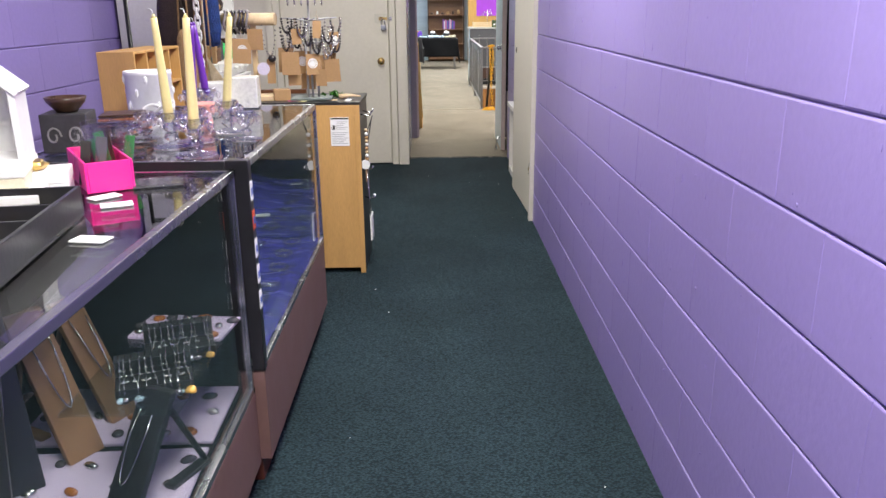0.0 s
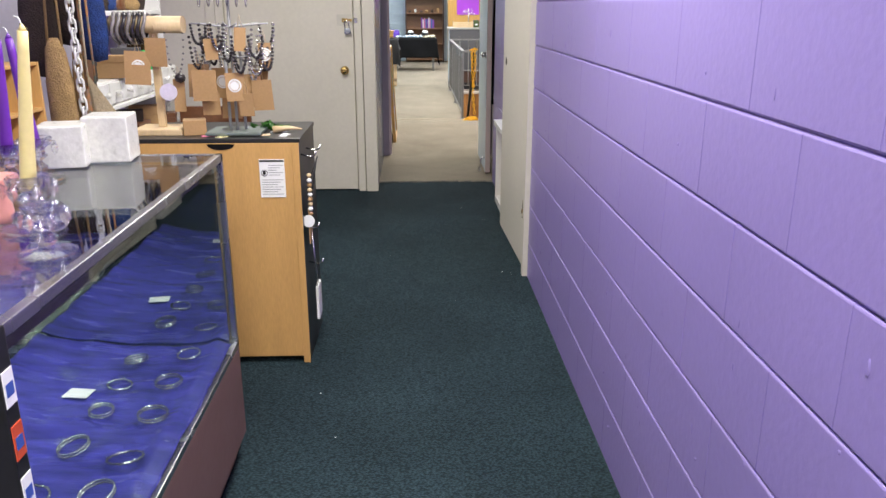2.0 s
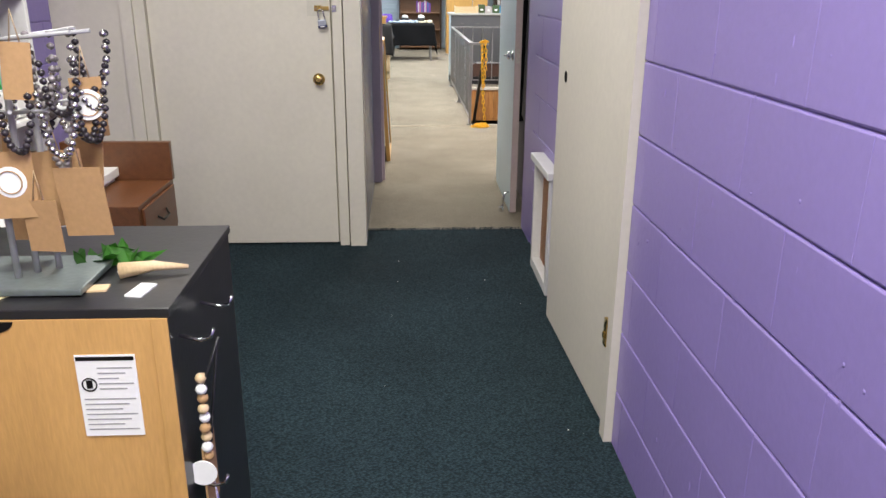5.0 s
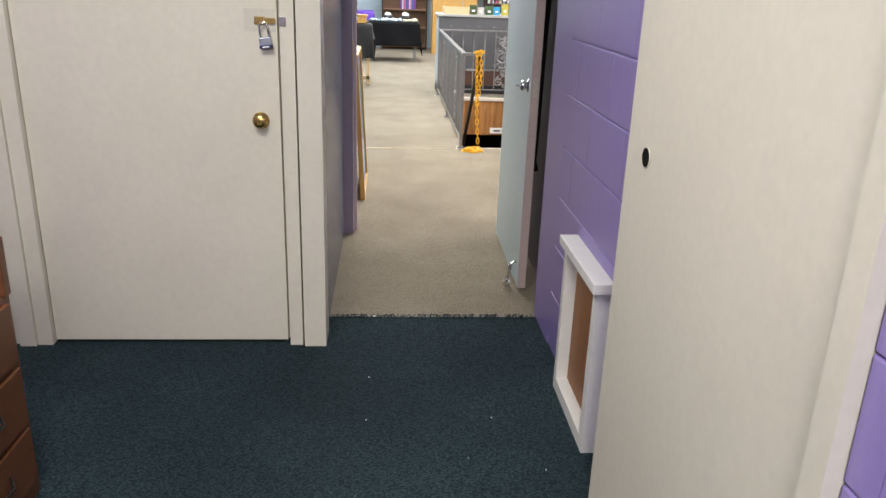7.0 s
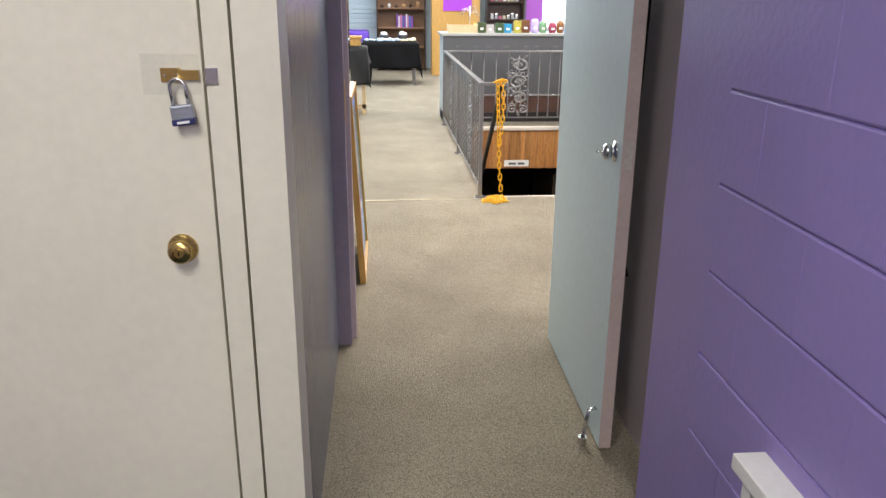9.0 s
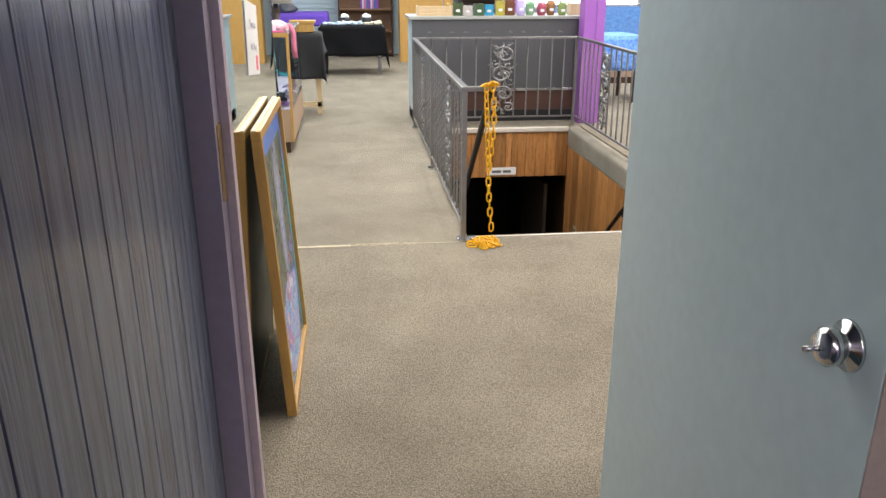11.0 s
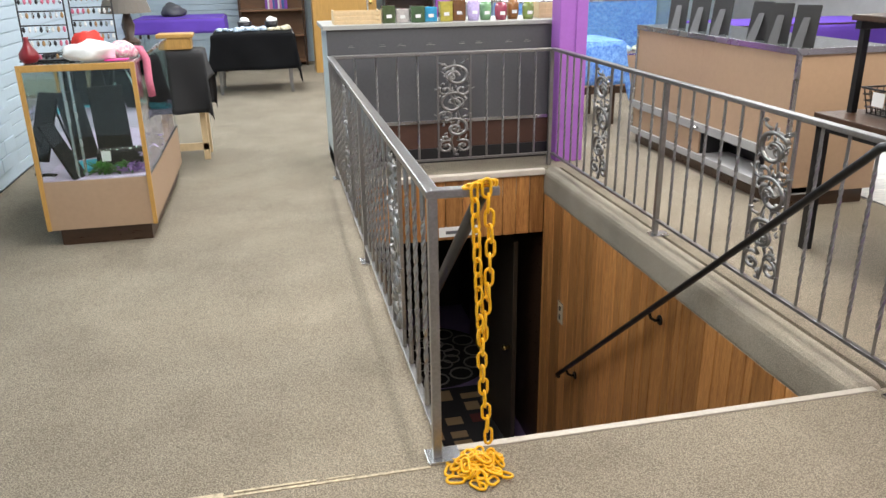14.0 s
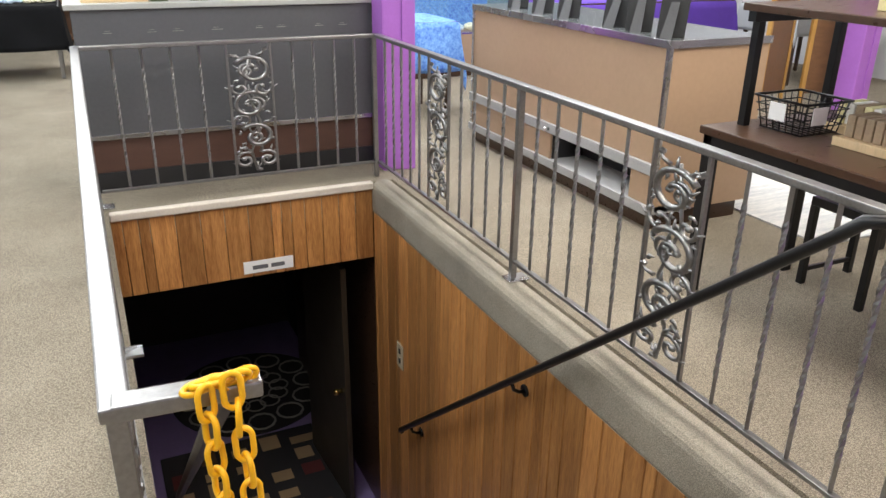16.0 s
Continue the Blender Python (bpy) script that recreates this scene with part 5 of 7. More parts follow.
# ---- slat walls ----
sl = structure("trim_slats_left", boxes((-1.684, -1.68, 10.96, 23.19, 0.0, 0.02)), SLAT, "pale blue grooved slat wall", "slat wall")
bm = bm_new()
box(bm, 0, 0.016, 0, 12.2, 0, 0.088)
SL = mesh_of("slat", bevel(bm, 0.004, 1), SLAT)
for i in range(30):
    ob = new("slat", SL)
    ob.parent = sl
    ob.matrix_basis = at(-1.68, 10.97, 0.02 + i * 0.095)
BRICKS = structure("trim_brick_face", boxes((-1.664, -1.662, 12.5, 16.0, 0.1, 1.8)), SLAT, "pale blue painted brick stretch of the side wall", "brick wall")
bm = bm_new()
box(bm, 0, 0.012, 0.004, 0.246, 0.004, 0.106)
BK = mesh_of("brick", bevel(bm, 0.004, 1), SLAT)
for i in range(15):
    for j in range(13):
        ob = new("brick", BK)
        ob.parent = BRICKS
        ob.matrix_basis = at(-1.663, 12.6 + j * 0.25 + 0.125 * (i % 2), 0.12 + i * 0.11)
sl = structure("trim_slats_back", boxes((-1.68, 0.98, 23.19, 23.195, 0.0, 0.02)), SLAT, "pale blue grooved slat wall", "slat wall")
bm = bm_new()
box(bm, 0, 2.64, -0.016, 0, 0, 0.088)
SL = mesh_of("slat", bevel(bm, 0.004, 1), SLAT)
for i in range(30):
    ob = new("slat", SL)
    ob.parent = sl
    ob.matrix_basis = at(-1.66, 23.19, 0.02 + i * 0.095)

# ---- back of the shop ----
bs = thing("bookshelf", (-0.12, 22.62, 0), "dark wood bookshelf with books and small goods", "bookshelf")
for x in (0, 1.0):
    part("side", rbox(x, x + 0.03, 0, 0.32, 0, 2.1, 0.003), DKWOOD, bs)
MIDWOOD = mat("mid_brown_wood", (0.19, 0.095, 0.045), 0.45, var=0.25, stretch=(1, 5, 5))
part("back", boxes((0.03, 1.0, 0.30, 0.32, 0.0, 2.1)), MIDWOOD, bs)
for z in (0.06, 0.46, 0.86, 1.26, 1.66, 2.07):
    part("shelf", rbox(0.03, 1.0, 0, 0.30, z, z + 0.03, 0.003), MIDWOOD, bs)
random.seed(40)
BOOK = [mat("book_%s" % n, c, 0.5) for n, c in (("violet", (0.2, 0.06, 0.35)), ("white", (0.65, 0.65, 0.66)), ("pink", (0.5, 0.15, 0.3)), ("blue", (0.05, 0.12, 0.35)))]
x = 0.42
for i in range(9):
    w, h = random.uniform(0.025, 0.05), random.uniform(0.2, 0.28)
    solid("book", rbox(0, w, 0, 0.18, 0, h, 0.003), BOOK[i % 4], (-0.12 + x, 22.66, 0.89), "upright book on the dark shelf", "book", "books on the shelf")
    x += w + 0.002
for z, n in ((1.29, 6), (1.69, 5), (0.49, 4)):
    for i in range(n):
        bm = bm_new()
        r, h = random.uniform(0.03, 0.06), random.uniform(0.05, 0.12)
        lathe(bm, [(0, 0), (r * 0.7, 0), (r, h * 0.5), (r * 0.6, h), (0, h)], seg=12)
        solid("small_bowl", bm, random.choice((PAPER, KRAFT, DKWOOD, SILVER)), (0.0 + i * 0.15, 22.74, z), "small ornament bowl on the shelf", "bowl", "ornaments on the bookshelf")


def draped_table(x0, x1, y0, y1, z, drop, material, label, legs=BAREWOOD, name="draped_table"):
    t = thing(name, ((x0 + x1) / 2, (y0 + y1) / 2, 0), label, "table")
    w, d = (x1 - x0) / 2, (y1 - y0) / 2
    part("tabletop", rbox(-w, w, -d, d, z - 0.03, z, 0.004), legs, t)
    for px in (-w + 0.04, w - 0.08):
        for py in (-d + 0.04, d - 0.08):
            bm = bm_new()
            box(bm, px, px + 0.035, py, py + 0.035, 0, z - 0.03)
            part("leg", bevel(bm, 0.004), legs, t)

    def f(u, v):
        x, y = (u - 0.5) * 2 * (w + drop), (v - 0.5) * 2 * (d + drop)
        ox, oy = max(0, abs(x) - w), max(0, abs(y) - d)
        o = math.hypot(ox, oy)
        cx, cy = max(-w, min(w, x)), max(-d, min(d, y))
        k = 0.10 + 0.05 * math.sin(9 * x + 7 * y) + 0.04 * noise.noise((x * 5, y * 5, z))
        zz = z + 0.006 - (o * 0.96 if o > 0 else 0)
        if o > 0:
            cx += math.copysign(ox, x) * k + 0.012 * (1 if x > 0 else -1) * (ox > 0)
            cy += math.copysign(oy, y) * k + 0.012 * (1 if y > 0 else -1) * (oy > 0)
        return (cx, cy, zz)
    cl = solid("tablecloth", cloth(40, 34, f), material, ((x0 + x1) / 2, (y0 + y1) / 2, 0), "cloth draped over the table, hanging unevenly", "tablecloth")
    return t


draped_table(-0.38, 0.62, 19.75, 20.55, 0.74, 0.46, BLACKCLOTH, "slim metal table under a black cloth", IRON)
PURPCLOTH = mat("violet_cloth", (0.12, 0.05, 0.42), 0.8, var=0.15, fine=100, bump=0.2)
draped_table(-1.5, -0.3, 21.3, 22.2, 0.86, 0.22, PURPCLOTH, "dark table under a violet cloth", DKWOOD)
CRYS = mat("pale_crystal", (0.55, 0.66, 0.78), 0.25, var=0.2, fine=40, bump=0.5)
CREAM = mat("cream_stone", (0.66, 0.6, 0.44), 0.5, var=0.15, bump=0.3)
BLKPL = BLACKP


random.seed(50)
for i in range(16):
    solid("crystal", lump(random.uniform(0.03, 0.055), i), CREAM if i > 10 else CRYS, (-0.28 + 0.055 * i + random.uniform(-0.02, 0.02), 19.85 + random.uniform(0, 0.3), 0.752), "pale crystal cluster on the black cloth", "crystal", "crystals on the table")
for x in (0.02, 0.36):
    bm = bm_new()
    lathe(bm, [(0, 0), (0.07, 0), (0.09, 0.10), (0.085, 0.10), (0.066, 0.01), (0, 0.01)], seg=16)
    solid("black_bowl", bm, BLKPL, (x, 20.3, 0.752), "black bowl of goods on the table", "bowl")
    solid("white_paper_heap", lump(0.07, 3.3 + x), PAPER, (x, 20.3, 0.83), "crumpled white paper in a bowl", "paper")
solid("dark_fan", turned(lump(0.16, 8.8), pose(0, 0, 0)), GREYLAM, (-1.0, 21.7, 0.872), "dark round ornament on the violet cloth", "ornament")
# pedestal with draped black cloth and wooden box
pe = thing("wooden_pedestal", (-0.42, 16.35, 0), "bare pine trestle pedestal", "pedestal")
for px in (-0.17, 0.12):
    for py in (-0.15, 0.12):
        part("leg", rbox(px, px + 0.05, py, py + 0.05, 0.0, 0.86, 0.003), BAREWOOD, pe)
part("stretcher", rbox(-0.17, 0.17, -0.15, -0.12, 0.08, 0.14, 0.003), BAREWOOD, pe)
part("top", rbox(-0.18, 0.18, -0.17, 0.18, 0.86, 0.885, 0.003), BAREWOOD, pe)


def hang_cloth(u, v):
    x, y = (u - 0.5) * 0.86, (v - 0.5) * 1.36
    ox, oy = max(0, abs(x) - 0.19), max(0, abs(y) - 0.18)
    o = math.hypot(ox, oy)
    k = 0.16 + 0.07 * math.sin(14 * x + 5 * y)
    return (max(-0.19, min(0.19, x)) + math.copysign(ox * k + 0.012 * (ox > 0), x), max(-0.18, min(0.18, y)) + math.copysign(oy * k + 0.012 * (oy > 0), y), 0.892 - o * 0.97)


solid("pedestal_cloth", cloth(30, 34, hang_cloth), mat("charcoal_cloth", (0.014, 0.013, 0.014), 0.85, var=0.25, fine=150, bump=0.25), (-0.42, 16.35, 0), "charcoal cloth hanging in a point over the pedestal", "cloth")
wbx = thing("wooden_box", (-0.42, 16.30, 0.90), "small golden wood box on the draped pedestal", "box")
part("box_body", rbox(-0.12, 0.12, -0.09, 0.09, 0, 0.09, 0.004), OAK, wbx)
part("lid", rbox(-0.14, 0.14, -0.105, 0.105, 0.09, 0.12, 0.005), OAK, wbx)
# goods on the oak case
PINK = mat("pink_yarn", (0.6, 0.16, 0.25), 0.8, var=0.3, fine=90, bump=0.4)
RED = mat("red_yarn", (0.55, 0.03, 0.02), 0.8, var=0.3, fine=90, bump=0.4)
solid("red_pompom", lump(0.09, 2.2, 0.9), RED, (-0.70, 14.47, 1.06), "red tulle pompom on the case", "pompom")
solid("crumpled_cloth", turned(lump(0.12, 5.1, 0.5), Matrix.Diagonal((1.1, 0.8, 1, 1))), PAPER, (-0.66, 14.27, 1.032), "crumpled white cloth on the case", "cloth")
KNIT = mat("pink_white_knit", (0.62, 0.20, 0.30), 0.85, col2=(0.78, 0.66, 0.62), scale=38, fine=90, bump=0.6, dist=0.008, sharp=0.2)
for x, y, r, k in ((-0.52, 14.44, 0.085, 6.4), (-0.56, 14.52, 0.07, 8.1), (-0.61, 14.36, 0.05, 9.7)):
    solid("knitted_scarf", lump(r, k, 0.65), KNIT, (x, y, 1.032), "pink and white knitted scarf in a heap", "scarf", "scarves on the case")
scf = bm_new()
tube(scf, [(0, 0, 0.03), (0.05, -0.01, 0.03), (0.075, -0.02, -0.03), (0.075, -0.03, -0.15), (0.08, -0.02, -0.24)], 0.022, 8)
solid("hanging_scarf", scf, PINK, (-0.47, 14.47, 1.04), "pink knitted scarf hanging over the case edge", "scarf")
solid("pink_card", boxes((-0.06, 0.06, -0.04, 0.04, 0, 0.006)), mat("magenta_card", (0.8, 0.05, 0.3), 0.5), (-0.52, 14.25, 1.034), "bright magenta card on the case", "card")
for k, (x, y) in enumerate(((-0.90, 14.4), (-0.72, 14.8))):
    er = thing("earring_stand", (x, y, 1.03), "black wire earring stand crowded with earrings", "earring stand", "earring stands")
    for zz in range(7):
        bm = bm_new()
        tube(bm, [(-0.12, 0, 0.04 + zz * 0.075), (0.12, 0, 0.04 + zz * 0.075)], 0.004, 5)
        part("bar", bm, BLKPL, er)
    for xx in (-0.12, 0.12):
        bm = bm_new()
        tube(bm, [(xx, 0, 0), (xx, 0, 0.52)], 0.005, 6)
        part("upright", bm, BLKPL, er)
    part("stand_base", rbox(-0.14, 0.14, -0.07, 0.07, 0, 0.01, 0.002), BLKPL, er)
    for zz in range(7):
        for i in range(8):
            bm = bm_new()
            lathe(bm, [(0, 0), (0.009, 0.012), (0.006, 0.03), (0, 0.036)], (-0.105 + 0.03 * i, -0.008, 0.0 + zz * 0.075), 6)
            part("earring", bm, random.choice((SILVER, PAPER, KRAFT, PINK, BLKPL)), er)
shawl = cloth(14, 24, lambda u, v: (0.10 * max(0.0, 0.15 - v) / 0.15 - 0.006 * math.sin(9 * u) * min(1, v), -0.22 + 0.44 * u, 1.036 - 0.55 * max(0.0, v - 0.15) - 0.05 * v * abs(u - 0.5)))
solid("draped_shawl", shawl, BLACKCLOTH, (-1.032, 14.6, 0), "black shawl draped over the edge of the glass case", "shawl")
bm = bm_new()
lathe(bm, [(0, 0), (0.035, 0.004), (0.052, 0.028), (0.048, 0.056), (0.024, 0.09), (0.011, 0.125), (0.014, 0.14), (0, 0.14)], seg=20)
solid("red_gourd_vase", bm, mat("dark_red_glaze", (0.22, 0.012, 0.02), 0.3, var=0.2), (-0.97, 14.27, 1.03), "dark red gourd-shaped vase on the case", "vase")
lp = thing("table_lamp", (-0.62, 15.4, 1.03), "table lamp with a grey-brown fabric shade", "lamp")
bm = bm_new()
lathe(bm, [(0, 0), (0.07, 0), (0.06, 0.02), (0.03, 0.04), (0.045, 0.12), (0.02, 0.2), (0.012, 0.26), (0, 0.26)], seg=16)
part("lamp_base", bm, DKWOOD, lp)
bm = bm_new()
lathe(bm, [(0.165, 0.2), (0.10, 0.42), (0.095, 0.42), (0.16, 0.2)], seg=22)
part("shade", bm, mat("taupe_fabric", (0.16, 0.14, 0.12), 0.9, fine=150, bump=0.3), lp)

# ---- goods on the grey counter ----
TOPZ = 1.092


def crate(x, y, w, d, h):
    t = thing("wooden_crate", (x, y, TOPZ), "small slatted pine crate on the counter", "crate")
    for i in range(3):
        z = i * h / 3
        part("slat", rbox(0, w, 0, 0.008, z, z + h / 3 - 0.008, 0.002), BAREWOOD, t)
        part("slat", rbox(0, w, d, d + 0.008, z, z + h / 3 - 0.008, 0.002), BAREWOOD, t)
    for xx in (0, w - 0.012):
        part("end_board", rbox(xx, xx + 0.012, 0.008, d, 0, h, 0.002), BAREWOOD, t)
    part("floor", boxes((0.012, w - 0.012, 0.008, d, 0.004, 0.01)), BAREWOOD, t)


crate(0.80, 15.62, 0.36, 0.2, 0.10)
crate(2.45, 15.72, 0.2, 0.16, 0.12)
random.seed(61)
for i, c in enumerate(((0.06, 0.09, 0.03), (0.55, 0.5, 0.48), (0.05, 0.10, 0.04), (0.04, 0.35, 0.65), (0.42, 0.36, 0.06), (0.16, 0.07, 0.02), (0.55, 0.45, 0.8), (0.2, 0.4, 0.2), (0.35, 0.06, 0.1), (0.30, 0.13, 0.04), (0.22, 0.3, 0.08))):
    m = mat("jar_tint", c, 0.12, var=0.3, scale=20, fine=60, bump=0.1, coat=0.6)
    x = 1.22 + 0.112 * i
    w, h = random.uniform(0.045, 0.055), (0.13, 0.10, 0.12, 0.11, 0.15, 0.16, 0.17, 0.14, 0.13, 0.15, 0.13)[i]
    t = thing("glass_votive", (x, 15.67 + 0.05 * (i % 2), TOPZ), "coloured glass candle holder standing on the counter", "candle holder", "glass on the counter")
    bm = bm_new()
    if i < 6:
        box(bm, -w, w, -w, w, 0, h)
        bevel(bm, 0.006)
    else:
        lathe(bm, [(0, 0), (w * 0.8, 0), (w, h * 0.3), (w, h * 0.75), (w * 0.75, h), (w * 0.68, h), (w * 0.6, h * 0.3), (0, h * 0.3)], seg=16)
    part("vessel", bm, m, t)
    part("price_label", boxes((-0.02, 0.02, -w - 0.003, -w, h * 0.3, h * 0.3 + 0.025)), PAPER, t)
# cupboard with violet cloth and dark shelves far behind the counter
cb = thing("wooden_cupboard", (0.98, 21.6, 0), "orange wood door panel with a violet cloth and knob", "cupboard")
part("panel", rbox(0, 0.95, 0, 0.4, 0, 2.1, 0.004), OAK, cb)
bm = bm_new()
lathe(bm, [(0, 0), (0.025, 0), (0.03, 0.04), (0, 0.05)], seg=12)
part("knob", turned(bm, pose(0.86, 0.0, 1.0, 90, 0, 0)), BRASS, cb)
part("violet_cloth", rbox(0.22, 0.78, -0.02, -0.004, 1.25, 1.9, 0.004), mat("bright_violet", (0.35, 0.05, 0.55), 0.7, var=0.15), cb, "bright violet cloth")
js = thing("silver_tree_stand", (1.1, 15.95, TOPZ), "silver wire tree stand with pendants", "jewellery stand")
bm = bm_new()
tube(bm, [(0, 0, 0), (0, 0, 0.32)], 0.007, 6)
for i in range(8):
    a = i * 0.785
    tube(bm, [(0, 0, 0.22 + 0.01 * i), (0.08 * math.cos(a), 0.08 * math.sin(a), 0.25 + 0.01 * i), (0.13 * math.cos(a), 0.13 * math.sin(a), 0.2)], 0.004, 5)
part("wire_tree", bm, SILVER, js)
sh2 = thing("dark_wall_shelf", (2.15, 22.2, 0), "dark shelf unit with small goods against the back wall", "shelf unit")
for x in (0, 0.75):
    part("side", rbox(x, x + 0.03, 0, 0.3, 0, 2.1, 0.003), DKWOOD, sh2)
for z in (0.7, 1.05, 1.4, 1.75):
    part("shelf", rbox(0.03, 0.75, 0, 0.29, z, z + 0.03, 0.003), DKWOOD, sh2)
part("back", boxes((0.03, 0.75, 0.27, 0.30, 0.0, 2.1)), DKWOOD, sh2)
for z in (1.08, 1.43):
    for i in range(7):
        solid("small_jar", rbox(-0.03, 0.03, -0.03, 0.03, 0, random.uniform(0.06, 0.14), 0.008), random.choice((PAPER, PINK, SILVER, CREAM)), (2.27 + i * 0.085, 22.3, z), "small pale jar on the dark shelf", "jar", "jars on the wall shelf")
solid("violet_panel", rbox(0, 0.35, 0, 0.03, 0, 2.2, 0.004), mat("violet_panel_paint", (0.45, 0.12, 0.6), 0.6), (2.98, 22.3, 0), "violet hanging panel beside the shelf", "panel")
# shop window onto daylight
wn = tagged(thing("window_1", (3.5, 23.18, 0.9), "bright shop window with white frame", "window"), kind="structure")
part("pane", boxes((0, 2.4, -0.01, 0, 0, 1.5)), glow("daylight_beyond", (0.92, 0.97, 1.0), 2.5), wn)
for a in ((-0.05, 2.45, -0.05, 0), (-0.05, 2.45, 1.5, 1.56)):
    part("window_frame", rbox(a[0], a[1], -0.05, 0, a[2], a[3], 0.004), WHITE2, wn)
for x in (-0.05, 0.78, 1.58, 2.4):
    part("mullion", rbox(x, x + 0.05, -0.05, -0.012, 0, 1.5, 0.004), WHITE2, wn)
# blue patterned cloth tables, glass case behind
BLUECLOTH = mat("blue_patterned_cloth", (0.02, 0.10, 0.55), 0.8, col2=(0.25, 0.5, 0.85), scale=26, fine=60, bump=0.2)
draped_table(3.15, 3.62, 16.6, 17.3, 0.80, 0.42, BLUECLOTH, "small table under a blue patterned cloth", DKWOOD)
g2 = glass_case("display_case", 3.0, 5.2, 18.4, 19.1, 0.45, 1.1, "glass display case lined with blue patterned cloth", ALU, TANLAM, DKWOOD)
part("lining", boxes((0.03, 2.17, 0.62, 0.66, 0.46, 1.06)), BLUECLOTH, g2)
for i in range(12):
    solid("pale_stone", lump(random.uniform(0.05, 0.09), 70 + i), CREAM if i % 3 else CRYS, (3.15 + i * 0.16, 18.62, 0.47), "pale polished stone in the glass case", "stone", "stones in the case")
draped_table(5.0, 7.2, 17.2, 18.1, 0.85, 0.6, PURPCLOTH, "long table under a violet cloth", DKWOOD)
draped_table(7.5, 8.5, 16.6, 17.4, 0.8, 0.3, mat("grey_cloth", (0.4, 0.42, 0.43), 0.8, bump=0.2), "table under a grey cloth", DKWOOD)
# peg display boards and pale rug
for x, rz in ((6.38, 20), (6.90, -15)):
    pg = thing("peg_display", (x, 15.9, 0), "brown peg display screen hung with jewellery", "display screen", "peg displays", rz)
    part("board", rbox(0.04, 0.5, 0, 0.02, 0.1, 1.5, 0.003), MIDWOOD, pg)
    for xx in (0, 0.5):
        part("frame_side", rbox(xx, xx + 0.04, -0.01, 0.03, 0, 1.55, 0.004), OAK, pg)
    part("frame_top", rbox(0.04, 0.5, -0.01, 0.03, 1.5, 1.55, 0.004), OAK, pg)
    for i in range(6):
        bm = bm_new()
        tube(bm, [(0.1 + 0.065 * i, -0.01, 1.3 - 0.1 * (i % 2)), (0.1 + 0.065 * i, -0.015, 1.1 - 0.1 * (i % 2))], 0.008, 5)
        part("pendant", bm, SILVER, pg)
rug3 = solid("pale_rug", rbox(0, 3.0, 0, 2.2, 0, 0.012, 0.004), mat("cream_rug", (0.80, 0.78, 0.74), 0.95, col2=(0.35, 0.38, 0.42), scale=5, fine=60, bump=0.4, stretch=(0.4, 5, 1)), (4.1, 13.2, 0), "cream and grey striped rug", "rug")
# goods on the metal table
wk = thing("wire_basket", (3.40, 12.90, 0.75), "black wire basket with paper tags", "wire basket")
bm = bm_new()
for k in range(5):
    e = 0.105 + 0.006 * k
    z = 0.004 + 0.032 * k
    tube(bm, [(-e, -e, z), (e, -e, z), (e, e, z), (-e, e, z)], 0.003 if k < 4 else 0.006, 5, True)
for k in range(7):
    p = -0.096 + 0.032 * k
    for s in (-1, 1):
        tube(bm, [(p, s * 0.105, 0.004), (p * 1.2, s * 0.129, 0.132)], 0.0025, 4)
        tube(bm, [(s * 0.105, p, 0.004), (s * 0.129, p * 1.2, 0.132)], 0.0025, 4)
    tube(bm, [(p, -0.105, 0.004), (p, 0.105, 0.004)], 0.0025, 4)
part("wire_mesh", bm, IRON_DK, wk)
part("tag", rbox(-0.09, -0.01, -0.136, -0.132, 0.05, 0.12, 0.001), PAPER, wk)
part("tag", rbox(-0.136, -0.132, -0.04, 0.04, 0.05, 0.12, 0.001), PAPER, wk)
SOAP = [mat("soap_%d" % i, c, 0.6, var=0.2, bump=0.2) for i, c in enumerate(((0.66, 0.6, 0.32), (0.3, 0.22, 0.14), (0.72, 0.7, 0.64)))]
for k, (x, y) in enumerate(((3.42, 12.55), (3.45, 12.24), (3.60, 12.74))):
    ty = thing("soap_tray", (x, y, 0.75), "pale wooden tray with bars of soap", "soap tray", "soap trays")
    part("tray", rbox(-0.1, 0.1, -0.12, 0.12, 0, 0.035, 0.004), BAREWOOD, ty)
    for i in range(5):
        part("soap_bar", rbox(-0.07, 0.07, -0.1 + i * 0.04, -0.065 + i * 0.04, 0.035, 0.12, 0.005), SOAP[(k + i) % 3 if k else 1], ty)
for i in range(5):
    solid("soap_stack", rbox(-0.05, 0.05, -0.06, 0.06, 0, 0.07 + 0.02 * (i % 2), 0.006), SOAP[i % 3], (3.45 + 0.16 * i, 12.6 - 0.1 * (i % 2), 1.24), "stack of soap bars on the upper shelf", "soap")
# ---- goods on the hall's cases ----
WAX = mat("cream_wax", (0.80, 0.68, 0.30), 0.45, var=0.06, bump=0.05)
VIOLETWAX = mat("violet_wax", (0.12, 0.02, 0.30), 0.4, var=0.08, bump=0.05)
CT = 1.046


def candle(x, y, z, h, material, tx, ty, label):
    t = thing("taper_candle", (x, y, z), label, "candle", "taper candles")
    bm = bm_new()
    n = 8
    tube(bm, [(tx * i / n, ty * i / n, h * i / n) for i in range(n + 1)], 0.0155, 14, r_end=0.0095)
    tube(bm, [(tx, ty, h), (tx * 1.01, ty * 1.01, h + 0.012)], 0.0085, 10, r_end=0.002)
    part("wax", bm, material, t)
    bm = bm_new()
    tube(bm, [(tx, ty, h + 0.01), (tx - 0.004, ty, h + 0.024), (tx - 0.012, ty, h + 0.026)], 0.0015, 5)
    part("wick", bm, PAPER, t)


